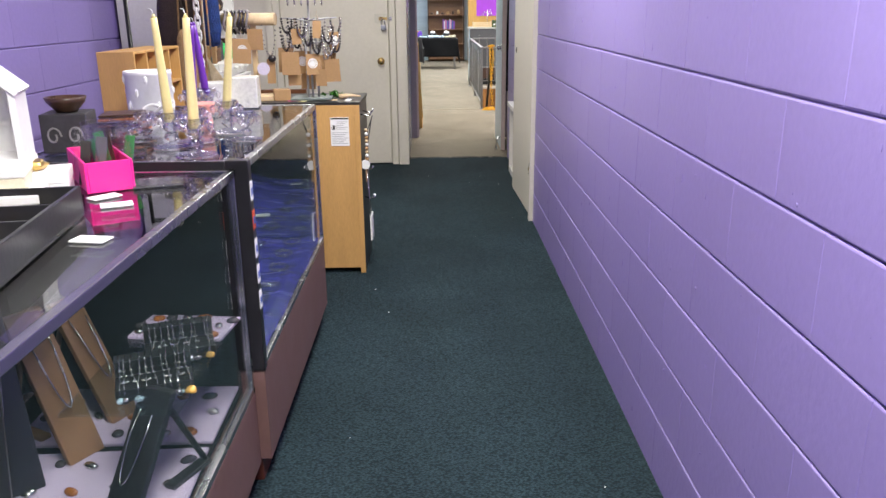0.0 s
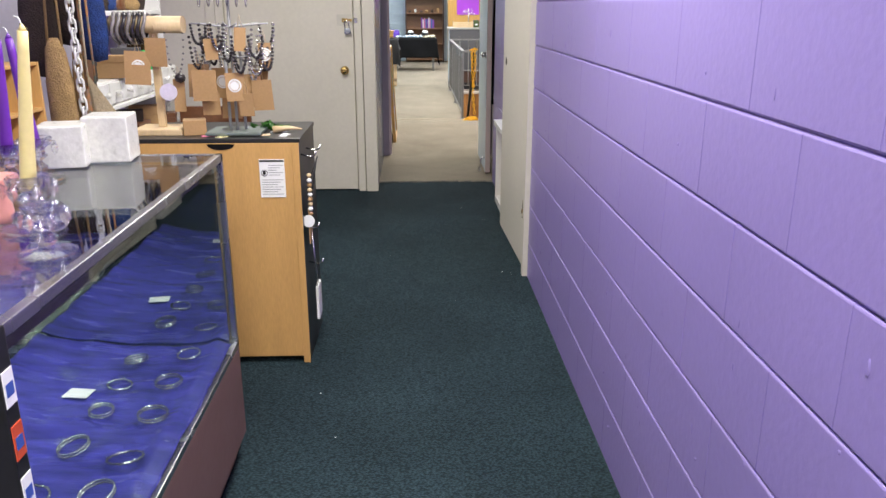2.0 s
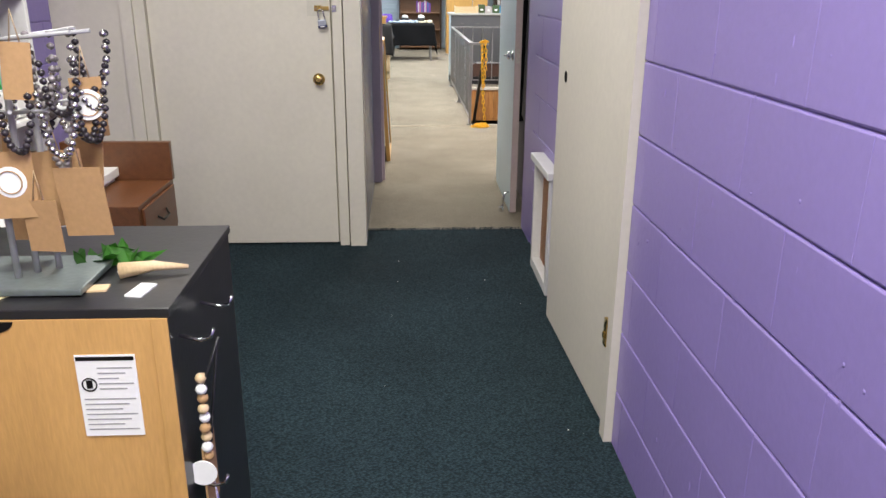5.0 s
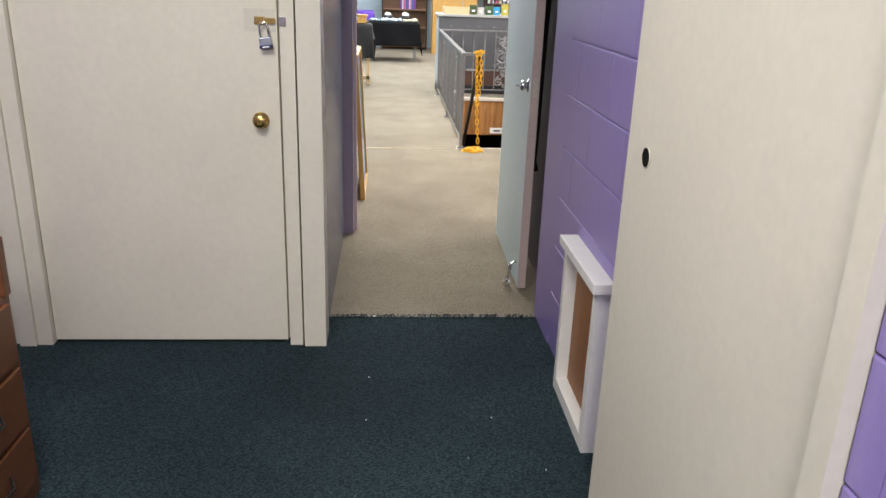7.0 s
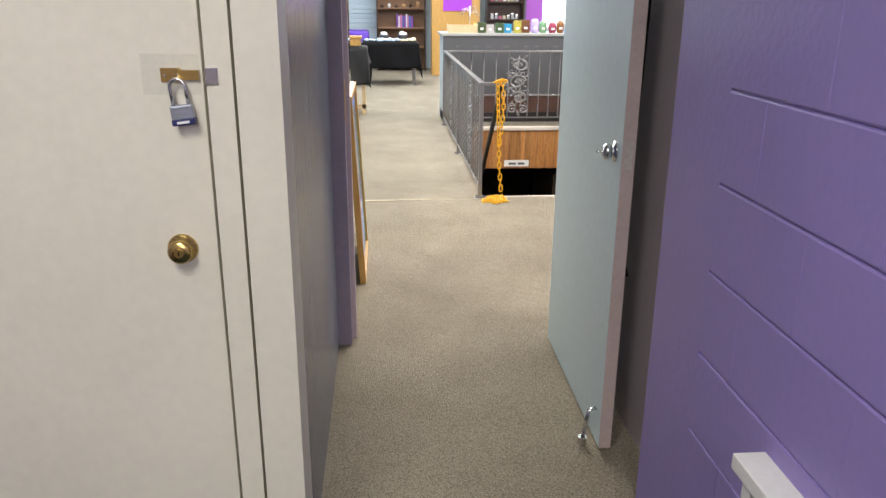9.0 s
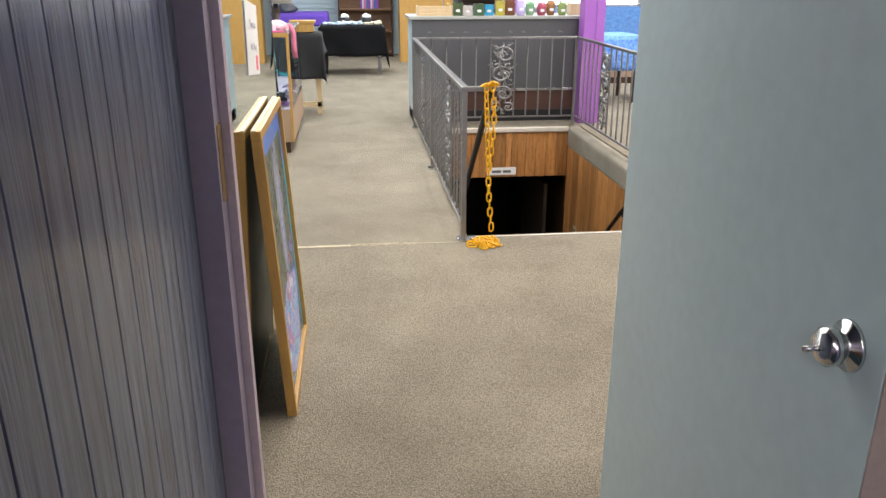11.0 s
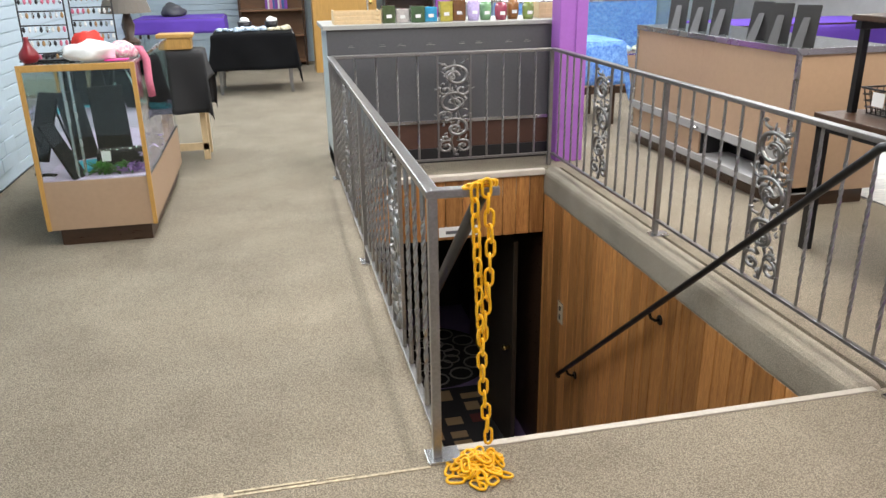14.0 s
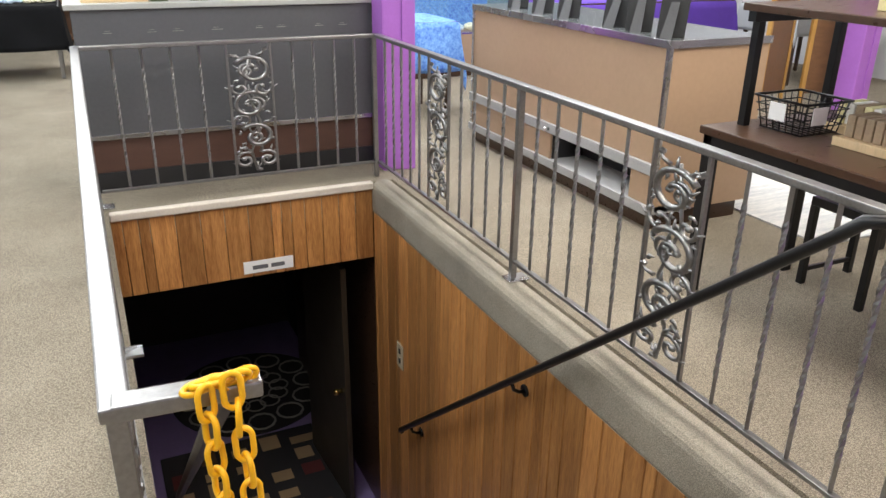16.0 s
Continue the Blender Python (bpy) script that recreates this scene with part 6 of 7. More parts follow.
def crystal_holder(x, y, s=1.0):
    t = thing("crystal_candle_holder", (x, y, CT), "cut glass candle holder with a faceted stem", "candle holder", "crystal holders")
    for nm, prof, seg in (("foot", [(0, 0), (0.062, 0), (0.064, 0.006), (0.03, 0.012), (0.012, 0.018), (0, 0.018)], 12), ("stem", [(0, 0.018), (0.014, 0.02), (0.026, 0.034), (0.014, 0.048), (0.012, 0.052), (0.03, 0.066), (0.014, 0.08), (0, 0.08)], 8), ("cup", [(0, 0.08), (0.02, 0.082), (0.042, 0.098), (0.045, 0.112), (0.038, 0.116), (0.018, 0.092), (0.016, 0.088), (0, 0.088)], 10)):
        bm = bm_new()
        lathe(bm, [(r * s, z * s) for r, z in prof], seg=seg)
        for f in bm.faces:
            f.smooth = False
        part(nm, bm, CRYSTAL, t)
    for k in range(7):
        a = k * 0.9
        bm = bm_new()
        lathe(bm, [(0, -0.02), (0.010, -0.006), (0.010, 0.006), (0, 0.014)], (0.05 * s * math.cos(a), 0.05 * s * math.sin(a), 0.088 * s), 6)
        for f in bm.faces:
            f.smooth = False
        part("lustre", bm, CRYSTAL, t)


for x, y, w, tx, ty in ((-0.681, 2.224, 0, 0.008, 0.0), (-0.80, 2.373, 0, -0.012, 0.0), (-0.755, 2.472, 0, 0.006, 0.0), (-0.70, 2.666, 0, 0.036, 0.0), (-0.925, 3.04, 1, 0.02, 0), (-0.90, 3.13, 1, -0.022, 0)):
    crystal_holder(x, y, 0.95)
    candle(x, y, CT + 0.085, 0.298 if not w else 0.266, VIOLETWAX if w else WAX, tx, ty, "violet taper candle in a glass holder" if w else "cream taper candle in a cut glass holder")
for x, y in ((-0.90, 2.28), (-0.93, 2.52), (-0.60, 2.50)):
    crystal_holder(x, y, 0.8)
bm = bm_new()
lathe(bm, [(0, 0), (0.028, 0), (0.033, 0.02), (0.03, 0.055), (0.036, 0.075), (0.05, 0.095), (0.046, 0.096), (0.03, 0.07), (0, 0.06)], seg=22)
solid("pink_vase", bm, mat("salmon_glaze", (0.70, 0.30, 0.26), 0.35, var=0.08), (-0.80, 2.72, CT), "small salmon pink flared vase on the glass top", "vase")
PEARL = mat("mother_of_pearl", (0.72, 0.71, 0.66), 0.3, col2=(0.52, 0.51, 0.47), scale=40, fine=90, bump=0.25, coat=0.3)
for x, y, rz, w, h in ((-0.915, 3.33, 12, 0.062, 0.115), (-0.815, 3.41, 6, 0.062, 0.13)):
    t = thing("pearl_box", (x, y, CT), "square box clad in mother-of-pearl chips", "box", "pearl boxes", rz)
    part("box_body", rbox(-w, w, -w, w, 0, h, 0.006, 3), PEARL, t)
rb = thing("round_white_canister", (-1.12, 3.12, CT), "round white embossed canister", "canister")
bm = bm_new()
lathe(bm, [(0, 0), (0.085, 0), (0.088, 0.005), (0.088, 0.16), (0.092, 0.165), (0.09, 0.18), (0.082, 0.18), (0.08, 0.02), (0, 0.02)], seg=30)
part("body", bm, WHITE2, rb)
for i in range(14):
    a = i * 2 * math.pi / 14
    bm = bm_new()
    lathe(bm, [(0, -0.02), (0.008, -0.008), (0.008, 0.008), (0, 0.02)], (0.088 * math.cos(a), 0.088 * math.sin(a), 0.05 + 0.05 * (i % 3)), 6)
    part("embossed_leaf", bm, WHITE2, rb)
ub = thing("carved_black_box", (-1.10, 2.36, CT), "carved black stone box with pale scroll marks", "box", rz=10)
part("box_body", rbox(-0.065, 0.065, -0.065, 0.065, 0, 0.115, 0.004), mat("black_stone", (0.035, 0.033, 0.035), 0.45, var=0.3, bump=0.2), ub)
bm = bm_new()
for k in (-0.03, 0.03):
    tube(bm, [(k + 0.022 * math.cos(a * 0.5) * (1 - a / 20), -0.066, 0.05 + 0.03 * math.sin(a * 0.5) * (1 - a / 20)) for a in range(15)], 0.003, 5)
part("carving", bm, mat("pale_carving", (0.25, 0.24, 0.23), 0.6), ub)
bm = bm_new()
lathe(bm, [(0, 0), (0.03, 0), (0.035, 0.008), (0.055, 0.03), (0.06, 0.045), (0.055, 0.045), (0.03, 0.014), (0, 0.012)], seg=24)
solid("dark_bowl", bm, DKWOOD, (-1.10, 2.36, CT + 0.115), "small dark carved bowl on a black box", "bowl")
cs = thing("coaster_stack", (-1.03, 2.60, CT), "leaning stack of copper brown coasters", "coasters", rz=-12)
COPPER = mat("copper_brown", (0.35, 0.13, 0.06), 0.4, var=0.2)
for i in range(7):
    bm = bm_new()
    box(bm, -0.065, 0.065, -0.065, 0.065, 0, 0.008)
    part("coaster", turned(bevel(bm, 0.002), pose(0, 0, 0.004 + 0.0115 * i, 0, -5 + 0.7 * i, 4 * i)), COPPER if i % 2 else DKWOOD, cs)
bm = bm_new()
for k in range(3):
    tube(bm, [(0.04 * math.cos(a * math.pi / 10) + 0.02 * k, 0.03 * math.sin(a * math.pi / 10) * math.cos(k), 0.05 + 0.038 * math.sin(a * math.pi / 10 + k)) for a in range(20)], 0.006, 6, True)
solid("white_knot", bm, WHITE2, (-0.98, 2.72, CT), "white looped ornament behind the coasters", "ornament")
C1 = 1.026
PK = mat("hot_pink_plastic", (0.90, 0.02, 0.28), 0.35, var=0.05, bump=0.03)
pt = thing("pink_tray", (-0.86, 1.98, C1), "hot pink plastic tray of cutlery packets", "tray", rz=-58)
part("floor", rbox(-0.13, 0.13, -0.05, 0.05, 0, 0.006, 0.002), PK, pt)
for a in ((-0.14, 0.14, -0.056, -0.05), (-0.14, 0.14, 0.05, 0.056), (-0.14, -0.134, -0.05, 0.05), (0.134, 0.14, -0.05, 0.05)):
    part("rim", rbox(*a, 0, 0.075, 0.002), PK, pt)
FILM = glass_mat("clear_film", (0.93, 0.93, 0.94), 0.12)
random.seed(81)
for i in range(9):
    t = thing("incense_packet", (-0.89 + random.uniform(-0.02, 0.06), 1.90 + i * 0.024, C1 + 0.008), "upright packet of dark goods in clear film", "packet", "packets in the tray", random.uniform(-40, 40))
    part("card", turned(rbox(-0.013, 0.013, -0.002, 0.002, 0, 0.115 + random.uniform(-0.03, 0.02), 0.001), pose(0, 0, 0, random.uniform(-12, 12), random.uniform(-14, 14), 0)), random.choice((DKWOOD, BLACKP, GREYLAM, mat("green_card", (0.04, 0.2, 0.06), 0.5))), t)
    part("film", turned(rbox(-0.022, 0.022, -0.003, 0.003, 0, 0.145, 0.001), pose(0, 0, 0, random.uniform(-8, 8), random.uniform(-8, 8), 0)), FILM, t).visible_shadow = False
fp = thing("flat_packet", (-0.70, 1.94, C1), "flat packet in clear film lying on the glass", "packet", rz=20)
part("card", rbox(-0.06, 0.06, -0.04, 0.04, 0, 0.006, 0.002), GREYLAM, fp)
part("film", rbox(-0.075, 0.075, -0.05, 0.05, 0.006, 0.009, 0.001), FILM, fp)
tr = thing("divided_tray", (-0.92, 1.36, C1), "black divided tray with rings and stones", "jewellery tray", rz=8)
part("floor", rbox(-0.2, 0.2, -0.25, 0.25, 0, 0.006, 0.001), BLACKP, tr)
for a in ((-0.2, 0.2, -0.25, -0.242), (-0.2, 0.2, 0.242, 0.25), (-0.2, -0.192, -0.242, 0.242), (0.192, 0.2, -0.242, 0.242)):
    part("wall", rbox(*a, 0.006, 0.065, 0.001), BLACKP, tr)
for y in (-0.125, 0.0, 0.125):
    part("divider", rbox(-0.192, 0.192, y - 0.003, y + 0.003, 0.006, 0.055, 0.001), BLACKP, tr)
part("divider", rbox(-0.003, 0.003, -0.242, 0.242, 0.006, 0.05, 0.001), BLACKP, tr)
for i in range(16):
    bm = lump(random.uniform(0.012, 0.022), 90 + i)
    part("stone", turned(bm, pose(-0.1 + 0.2 * (i % 2) + random.uniform(-0.06, 0.06), -0.185 + 0.124 * (i // 2 % 4) + random.uniform(-0.03, 0.03), 0.007)), random.choice((PAPER, CREAM, SILVER, COPPER)), tr)
for x, y, rz in ((-0.72, 1.72, 25), (-0.66, 1.44, -10), (-0.78, 1.80, 50)):
    solid("price_card", boxes((-0.035, 0.035, -0.02, 0.02, 0, 0.003)), PAPER, (x, y, C1), "small white card lying on the glass", "price card", "", rz)
hs = thing("house_shelf", (-1.03, 1.72, C1 + 0.10), "white house-shaped box shelf on pale boxes", "box shelf", rz=18)
part("floor", rbox(-0.12, 0.12, -0.07, 0.07, 0, 0.014, 0.002), WHITE2, hs)
for x in (-0.12, 0.106):
    part("side", rbox(x, x + 0.014, -0.07, 0.07, 0.014, 0.17, 0.002), WHITE2, hs)
for sgn_ in (-1, 1):
    bm = bm_new()
    box(bm, -0.008, 0.165, -0.075, 0.075, 0, 0.014)
    part("roof_board", turned(bevel(bm, 0.002), pose(sgn_ * 0.125, 0, 0.165, 0, 0, 0) @ pose(0, 0, 0, 0, -42 if sgn_ < 0 else -138, 0)), WHITE2, hs)
part("back", boxes((-0.106, 0.106, 0.06, 0.068, 0.014, 0.18)), WHITE2, hs)
for x, y, z, w, d, h in ((-1.03, 1.68, 0, 0.16, 0.12, 0.05), (-1.04, 1.71, 0.05, 0.13, 0.10, 0.05), (-0.93, 1.80, 0, 0.07, 0.05, 0.07)):
    t = thing("pale_gift_box", (x, y, C1 + z), "pale cardboard jewellery box", "box", "pale boxes", 18)
    part("box_body", rbox(-w, w, -d, d, 0, h * 0.6, 0.003), CREAM if z else WHITE2, t)
    part("lid", rbox(-w - 0.002, w + 0.002, -d - 0.002, d + 0.002, h * 0.6, h, 0.003), WHITE2, t)
solid("gold_brooch", lump(0.03, 44, 0.4), BRASS, (-0.93, 1.79, C1 + 0.07), "gold brooch on a pale box", "brooch")

# ---- on the peg cabinet ----
KT = 0.972


def kraft_card(parent, x, y, z, w, h, rz, tag):
    bm = bm_new()
    box(bm, -w / 2, w / 2, -0.001, 0.001, -h, 0)
    part("kraft_card", turned(bm, pose(x, y, z, random.uniform(-5, 5), random.uniform(-4, 4), rz)), KRAFT, parent, "brown kraft card")
    bm = bm_new()
    tube(bm, [(x - 0.008, y, z), (x, y, z + 0.05), (x + 0.008, y, z)], 0.0015, 4)
    part("string", bm, BAREWOOD, parent)
    if tag:
        bm = bm_new()
        lathe(bm, [(0, 0), (0.026, 0), (0.026, 0.002), (0, 0.002)], seg=18)
        part("round_tag", turned(bm, pose(x, y, z - h * 0.45, 0, 0, rz) @ pose(0, -0.003, 0, 90, 0, 0)), PAPER, parent, "round white tag")
        bm = bm_new()
        tube(bm, [(0.019 * math.cos(a * math.pi / 8), 0.019 * math.sin(a * math.pi / 8), 0.003) for a in range(16)], 0.0012, 4, True)
        part("tag_ring", turned(bm, pose(x, y, z - h * 0.45, 0, 0, rz) @ pose(0, -0.003, 0, 90, 0, 0)), KRAFT, parent)


def beads(parent, x, y, z, w, h, m, r=0.007):
    n = 18
    bm = bm_new()
    for i in range(n + 1):
        a = math.pi * i / n
        p = (x + w / 2 * math.cos(a), y + 0.004 * math.sin(5 * a), z - h * math.sin(a))
        lathe(bm, [(0, -r), (r * 0.8, -r * 0.5), (r, 0), (r * 0.8, r * 0.5), (0, r)], p, 7)
    part("bead_string", bm, m, parent)


DARKBEAD = mat("dark_bead", (0.03, 0.025, 0.03), 0.25, var=0.6, scale=60)
GREYBEAD = mat("grey_bead", (0.2, 0.18, 0.18), 0.3, var=0.6, scale=60)
random.seed(92)
tb1 = thing("wooden_jewellery_tee", (-0.97, 4.37, KT), "pale wooden tee stand hung with bracelets and cards", "jewellery stand")
part("foot", rbox(-0.10, 0.10, -0.085, 0.085, 0, 0.025, 0.005), BAREWOOD, tb1)
part("stem", rbox(-0.014, 0.014, -0.014, 0.014, 0.025, 0.40, 0.003), BAREWOOD, tb1)
bm = bm_new()
tube(bm, [(-0.16, 0, 0.43), (0.13, -0.03, 0.43)], 0.033, 18)
part("roll", bm, BAREWOOD, tb1)
for i in range(7):
    bm = bm_new()
    tube(bm, [(-0.14 + 0.02 * i + 0.006 * math.sin(a), 0.05 * math.cos(a * math.pi / 10), 0.415 + 0.058 * math.sin(a * math.pi / 10)) for a in range(20)], 0.0075, 6, True)
    part("bangle", bm, random.choice((DARKBEAD, GREYBEAD)), tb1)
kraft_card(tb1, -0.055, -0.05, 0.33, 0.10, 0.13, 4, True)
kraft_card(tb1, 0.02, -0.055, 0.38, 0.085, 0.11, -6, False)
kraft_card(tb1, 0.09, -0.03, 0.22, 0.045, 0.13, 8, False)
beads(tb1, 0.09, -0.035, 0.40, 0.07, 0.16, GREYBEAD, 0.005)
bm = bm_new()
lathe(bm, [(0, -0.02), (0.018, -0.012), (0.022, 0), (0.018, 0.012), (0, 0.02)], (0.10, -0.04, 0.225), 14)
part("pendant", bm, DARKBEAD, tb1, "black round pendant")
bm = bm_new()
lathe(bm, [(0, 0), (0.034, 0), (0.034, 0.003), (0, 0.003)], seg=20)
part("round_tag", turned(bm, pose(0.05, -0.045, 0.17, 90, 0, 10)), mat("lilac_paper", (0.6, 0.55, 0.68), 0.8), tb1)
tw = thing("metal_jewellery_tree", (-0.66, 4.34, KT), "grey metal jewellery tree crowded with bracelets and cards", "jewellery stand")
part("base_plate", rbox(-0.11, 0.11, -0.09, 0.09, 0.004, 0.016, 0.003), mat("grey_green_metal", (0.22, 0.26, 0.25), 0.4, 0.6), tw)
for x, y, h in ((0, 0, 0.56), (0.03, 0.02, 0.40), (-0.02, -0.03, 0.42)):
    bm = bm_new()
    tube(bm, [(x, y, 0.016), (x, y, h)], 0.006, 8)
    part("pole", bm, GREYTRIM, tw)
for z, l in ((0.42, 0.15), (0.30, 0.13), (0.54, 0.14)):
    for a in (0, 0.9, 1.9, 2.7):
        bm = bm_new()
        tube(bm, [(-l * math.cos(a), -l * math.sin(a) * 0.7, z + 0.015), (0, 0, z), (l * math.cos(a), l * math.sin(a) * 0.7, z + 0.015)], 0.0035, 6)
        part("arm", bm, GREYTRIM, tw)
part("drilled_bar", rbox(-0.12, 0.10, -0.06, -0.03, 0.535, 0.56, 0.003), mat("dark_bar", (0.08, 0.06, 0.055), 0.5), tw, "dark drilled bar")
for i in range(6):
    bm = bm_new()
    tube(bm, [(-0.10 + 0.036 * i, -0.045 + 0.016 * math.cos(a * math.pi / 8), 0.518 + 0.02 * math.sin(a * math.pi / 8)) for a in range(16)], 0.002, 5, True)
    part("ring", bm, SILVER, tw)
    bm = bm_new()
    tube(bm, [(-0.10 + 0.036 * i, -0.045, 0.56), (-0.10 + 0.036 * i + random.uniform(-0.01, 0.01), -0.045, 0.75)], 0.004, 5)
    part("strand", bm, random.choice((DARKBEAD, SILVER, GREYBEAD, KRAFT)), tw)
for i in range(24):
    a = random.uniform(0, 6.28)
    r = random.uniform(0.07, 0.15)
    beads(tw, r * math.cos(a), r * math.sin(a) * 0.7, 0.43 - 0.045 * (i % 3), random.uniform(0.035, 0.06), random.uniform(0.07, 0.13), (DARKBEAD, GREYBEAD, DARKBEAD, SILVER)[i % 4], 0.0065)
for x, y, z, w, h, rz, tg in ((-0.10, -0.07, 0.26, 0.095, 0.12, 0, False), (-0.13, -0.02, 0.28, 0.08, 0.13, 12, True), (-0.05, 0.03, 0.26, 0.09, 0.12, -10, True), (0.02, -0.075, 0.25, 0.075, 0.11, 3, True), (0.07, -0.02, 0.24, 0.08, 0.13, 20, False), (0.12, -0.06, 0.22, 0.08, 0.12, -5, False), (0.10, 0.05, 0.25, 0.08, 0.13, -30, False), (0.05, -0.05, 0.42, 0.045, 0.09, 10, False), (-0.03, 0.08, 0.15, 0.08, 0.1, 10, False), (-0.09, -0.03, 0.17, 0.07, 0.09, 6, False), (0.06, -0.08, 0.17, 0.06, 0.09, -8, False), (-0.06, -0.09, 0.38, 0.05, 0.08, 4, False), (0.13, 0.0, 0.36, 0.05, 0.1, 15, True)):
    kraft_card(tw, x, y, z, w, h, rz, tg)
solid("kraft_box", rbox(-0.045, 0.045, -0.04, 0.04, 0, 0.06, 0.003), KRAFT, (-0.83, 4.33, KT), "small open kraft card box", "box", "", 15)
for x, y, m, rz in ((-0.76, 4.27, PINK, 20), (-0.70, 4.25, SOAP[0], 60), (-0.55, 4.29, BAREWOOD, 5), (-0.50, 4.38, PAPER, 40), (-0.46, 4.28, PAPER, 80)):
    solid("hang_tag", boxes((-0.03, 0.03, -0.015, 0.015, 0, 0.003)), m, (x, y, KT), "small loose tag on the cabinet top", "tag", "loose tags", rz)
leaf_heap("green_garland", -0.55, 4.42, KT, 0.08, 0.05, 0.02, 24, GREENLEAF, "green braided cord heap on the cabinet", "cord")
bm = bm_new()
tube(bm, [(-0.06, 0, 0.012), (0, 0, 0.018), (0.06, 0, 0.012)], 0.016, 8, r_end=0.004)
solid("woven_cone", bm, BAREWOOD, (-0.46, 4.36, KT), "small pale woven cone", "cone", "", 10)

# ---- hutch, cubby, bags and chest along the left wall ----
ht = thing("white_hutch", (-1.88, 4.85, 0), "white painted hutch with small drawers and crowded shelves", "hutch")
part("end_panel", rbox(0, 0.42, 0, 0.03, 0, 2.05, 0.004), WHITE2, ht)
part("end_panel", rbox(0, 0.30, 1.60, 1.63, 0, 2.05, 0.004), WHITE2, ht)
part("top", rbox(0, 0.42, 0.03, 1.60, 1.98, 2.02, 0.004), WHITE2, ht)
part("back", boxes((0.0, 0.012, 0.03, 1.15, 0.72, 1.98)), mat("dim_lilac_back", (0.25, 0.20, 0.28), 0.6, bump=0.1), ht)
part("counter", rbox(0, 0.62, 0.03, 1.60, 0.68, 0.72, 0.004), WHITE2, ht)
part("lower_front", rbox(0.56, 0.6, 0.03, 1.60, 0.0, 0.68, 0.003), WHITE2, ht)
part("drawer_box", rbox(0.012, 0.365, 0.03, 1.60, 0.975, 1.10, 0.003), WHITE2, ht)
part("drawer_ledge", rbox(0.012, 0.40, 0.03, 1.60, 0.955, 0.975, 0.003), WHITE2, ht)
for i in range(9):
    d = part("drawer", rbox(0.365, 0.380, 0.06 + i * 0.168, 0.21 + i * 0.168, 0.985, 1.09, 0.003), WHITE2, ht)
    bm = bm_new()
    lathe(bm, [(0, 0), (0.008, 0), (0.007, 0.01), (0.016, 0.02), (0.014, 0.03), (0, 0.033)], seg=12)
    part("drawer_knob", turned(bm, pose(0.38, 0.135 + i * 0.168, 1.037, 0, 90, 0)), WHITE2, d)
part("upper_shelf", rbox(0.012, 0.30, 0.03, 1.60, 1.42, 1.445, 0.003), WHITE2, ht)
bm = bm_new()
tube(bm, [(0.40, 1.56, 0.955), (0.36, 1.57, 0.90), (0.30, 1.575, 0.85), (0.29, 1.58, 0.80), (0.34, 1.585, 0.75), (0.36, 1.59, 0.72)], 0.012, 6)
part("scroll_bracket", bm, WHITE2, ht)
for x, y, z, m, r, nm, lb, ct in ((-1.62, 5.1, 1.10, mat("yellow_cloth", (0.75, 0.5, 0.02), 0.7), 0.06, "yellow_pouch", "bright yellow pouch on the hutch", "pouch"), (-1.6, 6.05, 1.10, mat("green_tulle", (0.03, 0.5, 0.12), 0.6), 0.09, "green_tulle", "bright green tulle bunch on the hutch", "tulle"), (-1.62, 5.8, 1.10, PINK, 0.05, "pink_pouch", "small pink pouch on the hutch", "pouch"), (-1.66, 5.5, 1.10, RED, 0.06, "red_pouch", "dark red pouch on the hutch", "pouch")):
    solid(nm, lump(r, z + y, 0.8), m, (x, y, z), lb, ct)
CHESTWOOD = mat("reddish_wood", (0.13, 0.05, 0.02), 0.35, var=0.3, scale=8, fine=50, stretch=(6, 1, 6), bump=0.1)
for y, z, w, h, ry in ((5.05, 1.104, 0.12, 0.17, 0), (5.25, 0.722, 0.16, 0.12, 0), (5.75, 0.722, 0.2, 0.10, 0)):
    t = thing("wooden_jewel_box", (-1.62, y, z), "small reddish wooden jewel box on the hutch", "box", "jewel boxes")
    part("box_body", rbox(-0.1, 0.1, -w / 2, w / 2, 0, h * 0.75, 0.004), CHESTWOOD, t)
    part("lid", rbox(-0.104, 0.104, -w / 2 - 0.004, w / 2 + 0.004, h * 0.75, h, 0.004), CHESTWOOD, t)
cu = thing("wooden_cubby", (-1.43, 3.40, 0), "orange wood cubby shelf of small square holes", "cubby shelf")
for i in range(5):
    part("upright", rbox(0, 0.16, 0.15 * i, 0.15 * i + 0.012, 0, 1.283, 0.002), PLY, cu)
for i in range(9):
    part("shelf", rbox(0.002, 0.158, 0.012, 0.60, 0.159 * i, 0.159 * i + 0.012, 0.002), PLY, cu)
part("back", boxes((0.002, 0.010, 0.012, 0.60, 0.0, 1.27)), PLY, cu)
rk = thing("bag_rack", (-1.32, 4.30, 0), "black floor rack carrying hanging bags", "rack")
bm = bm_new()
tube(bm, [(-0.32, 0.06, 0), (-0.32, 0.06, 1.78)], 0.012, 8)
tube(bm, [(0.24, 0.06, 0), (0.24, 0.06, 0.9)], 0.010, 8)
tube(bm, [(-0.32, 0.06, 1.76), (0.22, 0.06, 1.76)], 0.012, 8)
tube(bm, [(-0.5, 0.06, 0.012), (0.3, 0.06, 0.012)], 0.012, 8)
part("frame", bm, IRON_DK, rk)
BURLAP = mat("burlap", (0.36, 0.23, 0.10), 0.95, var=0.3, scale=30, fine=140, bump=0.8, dist=0.008)
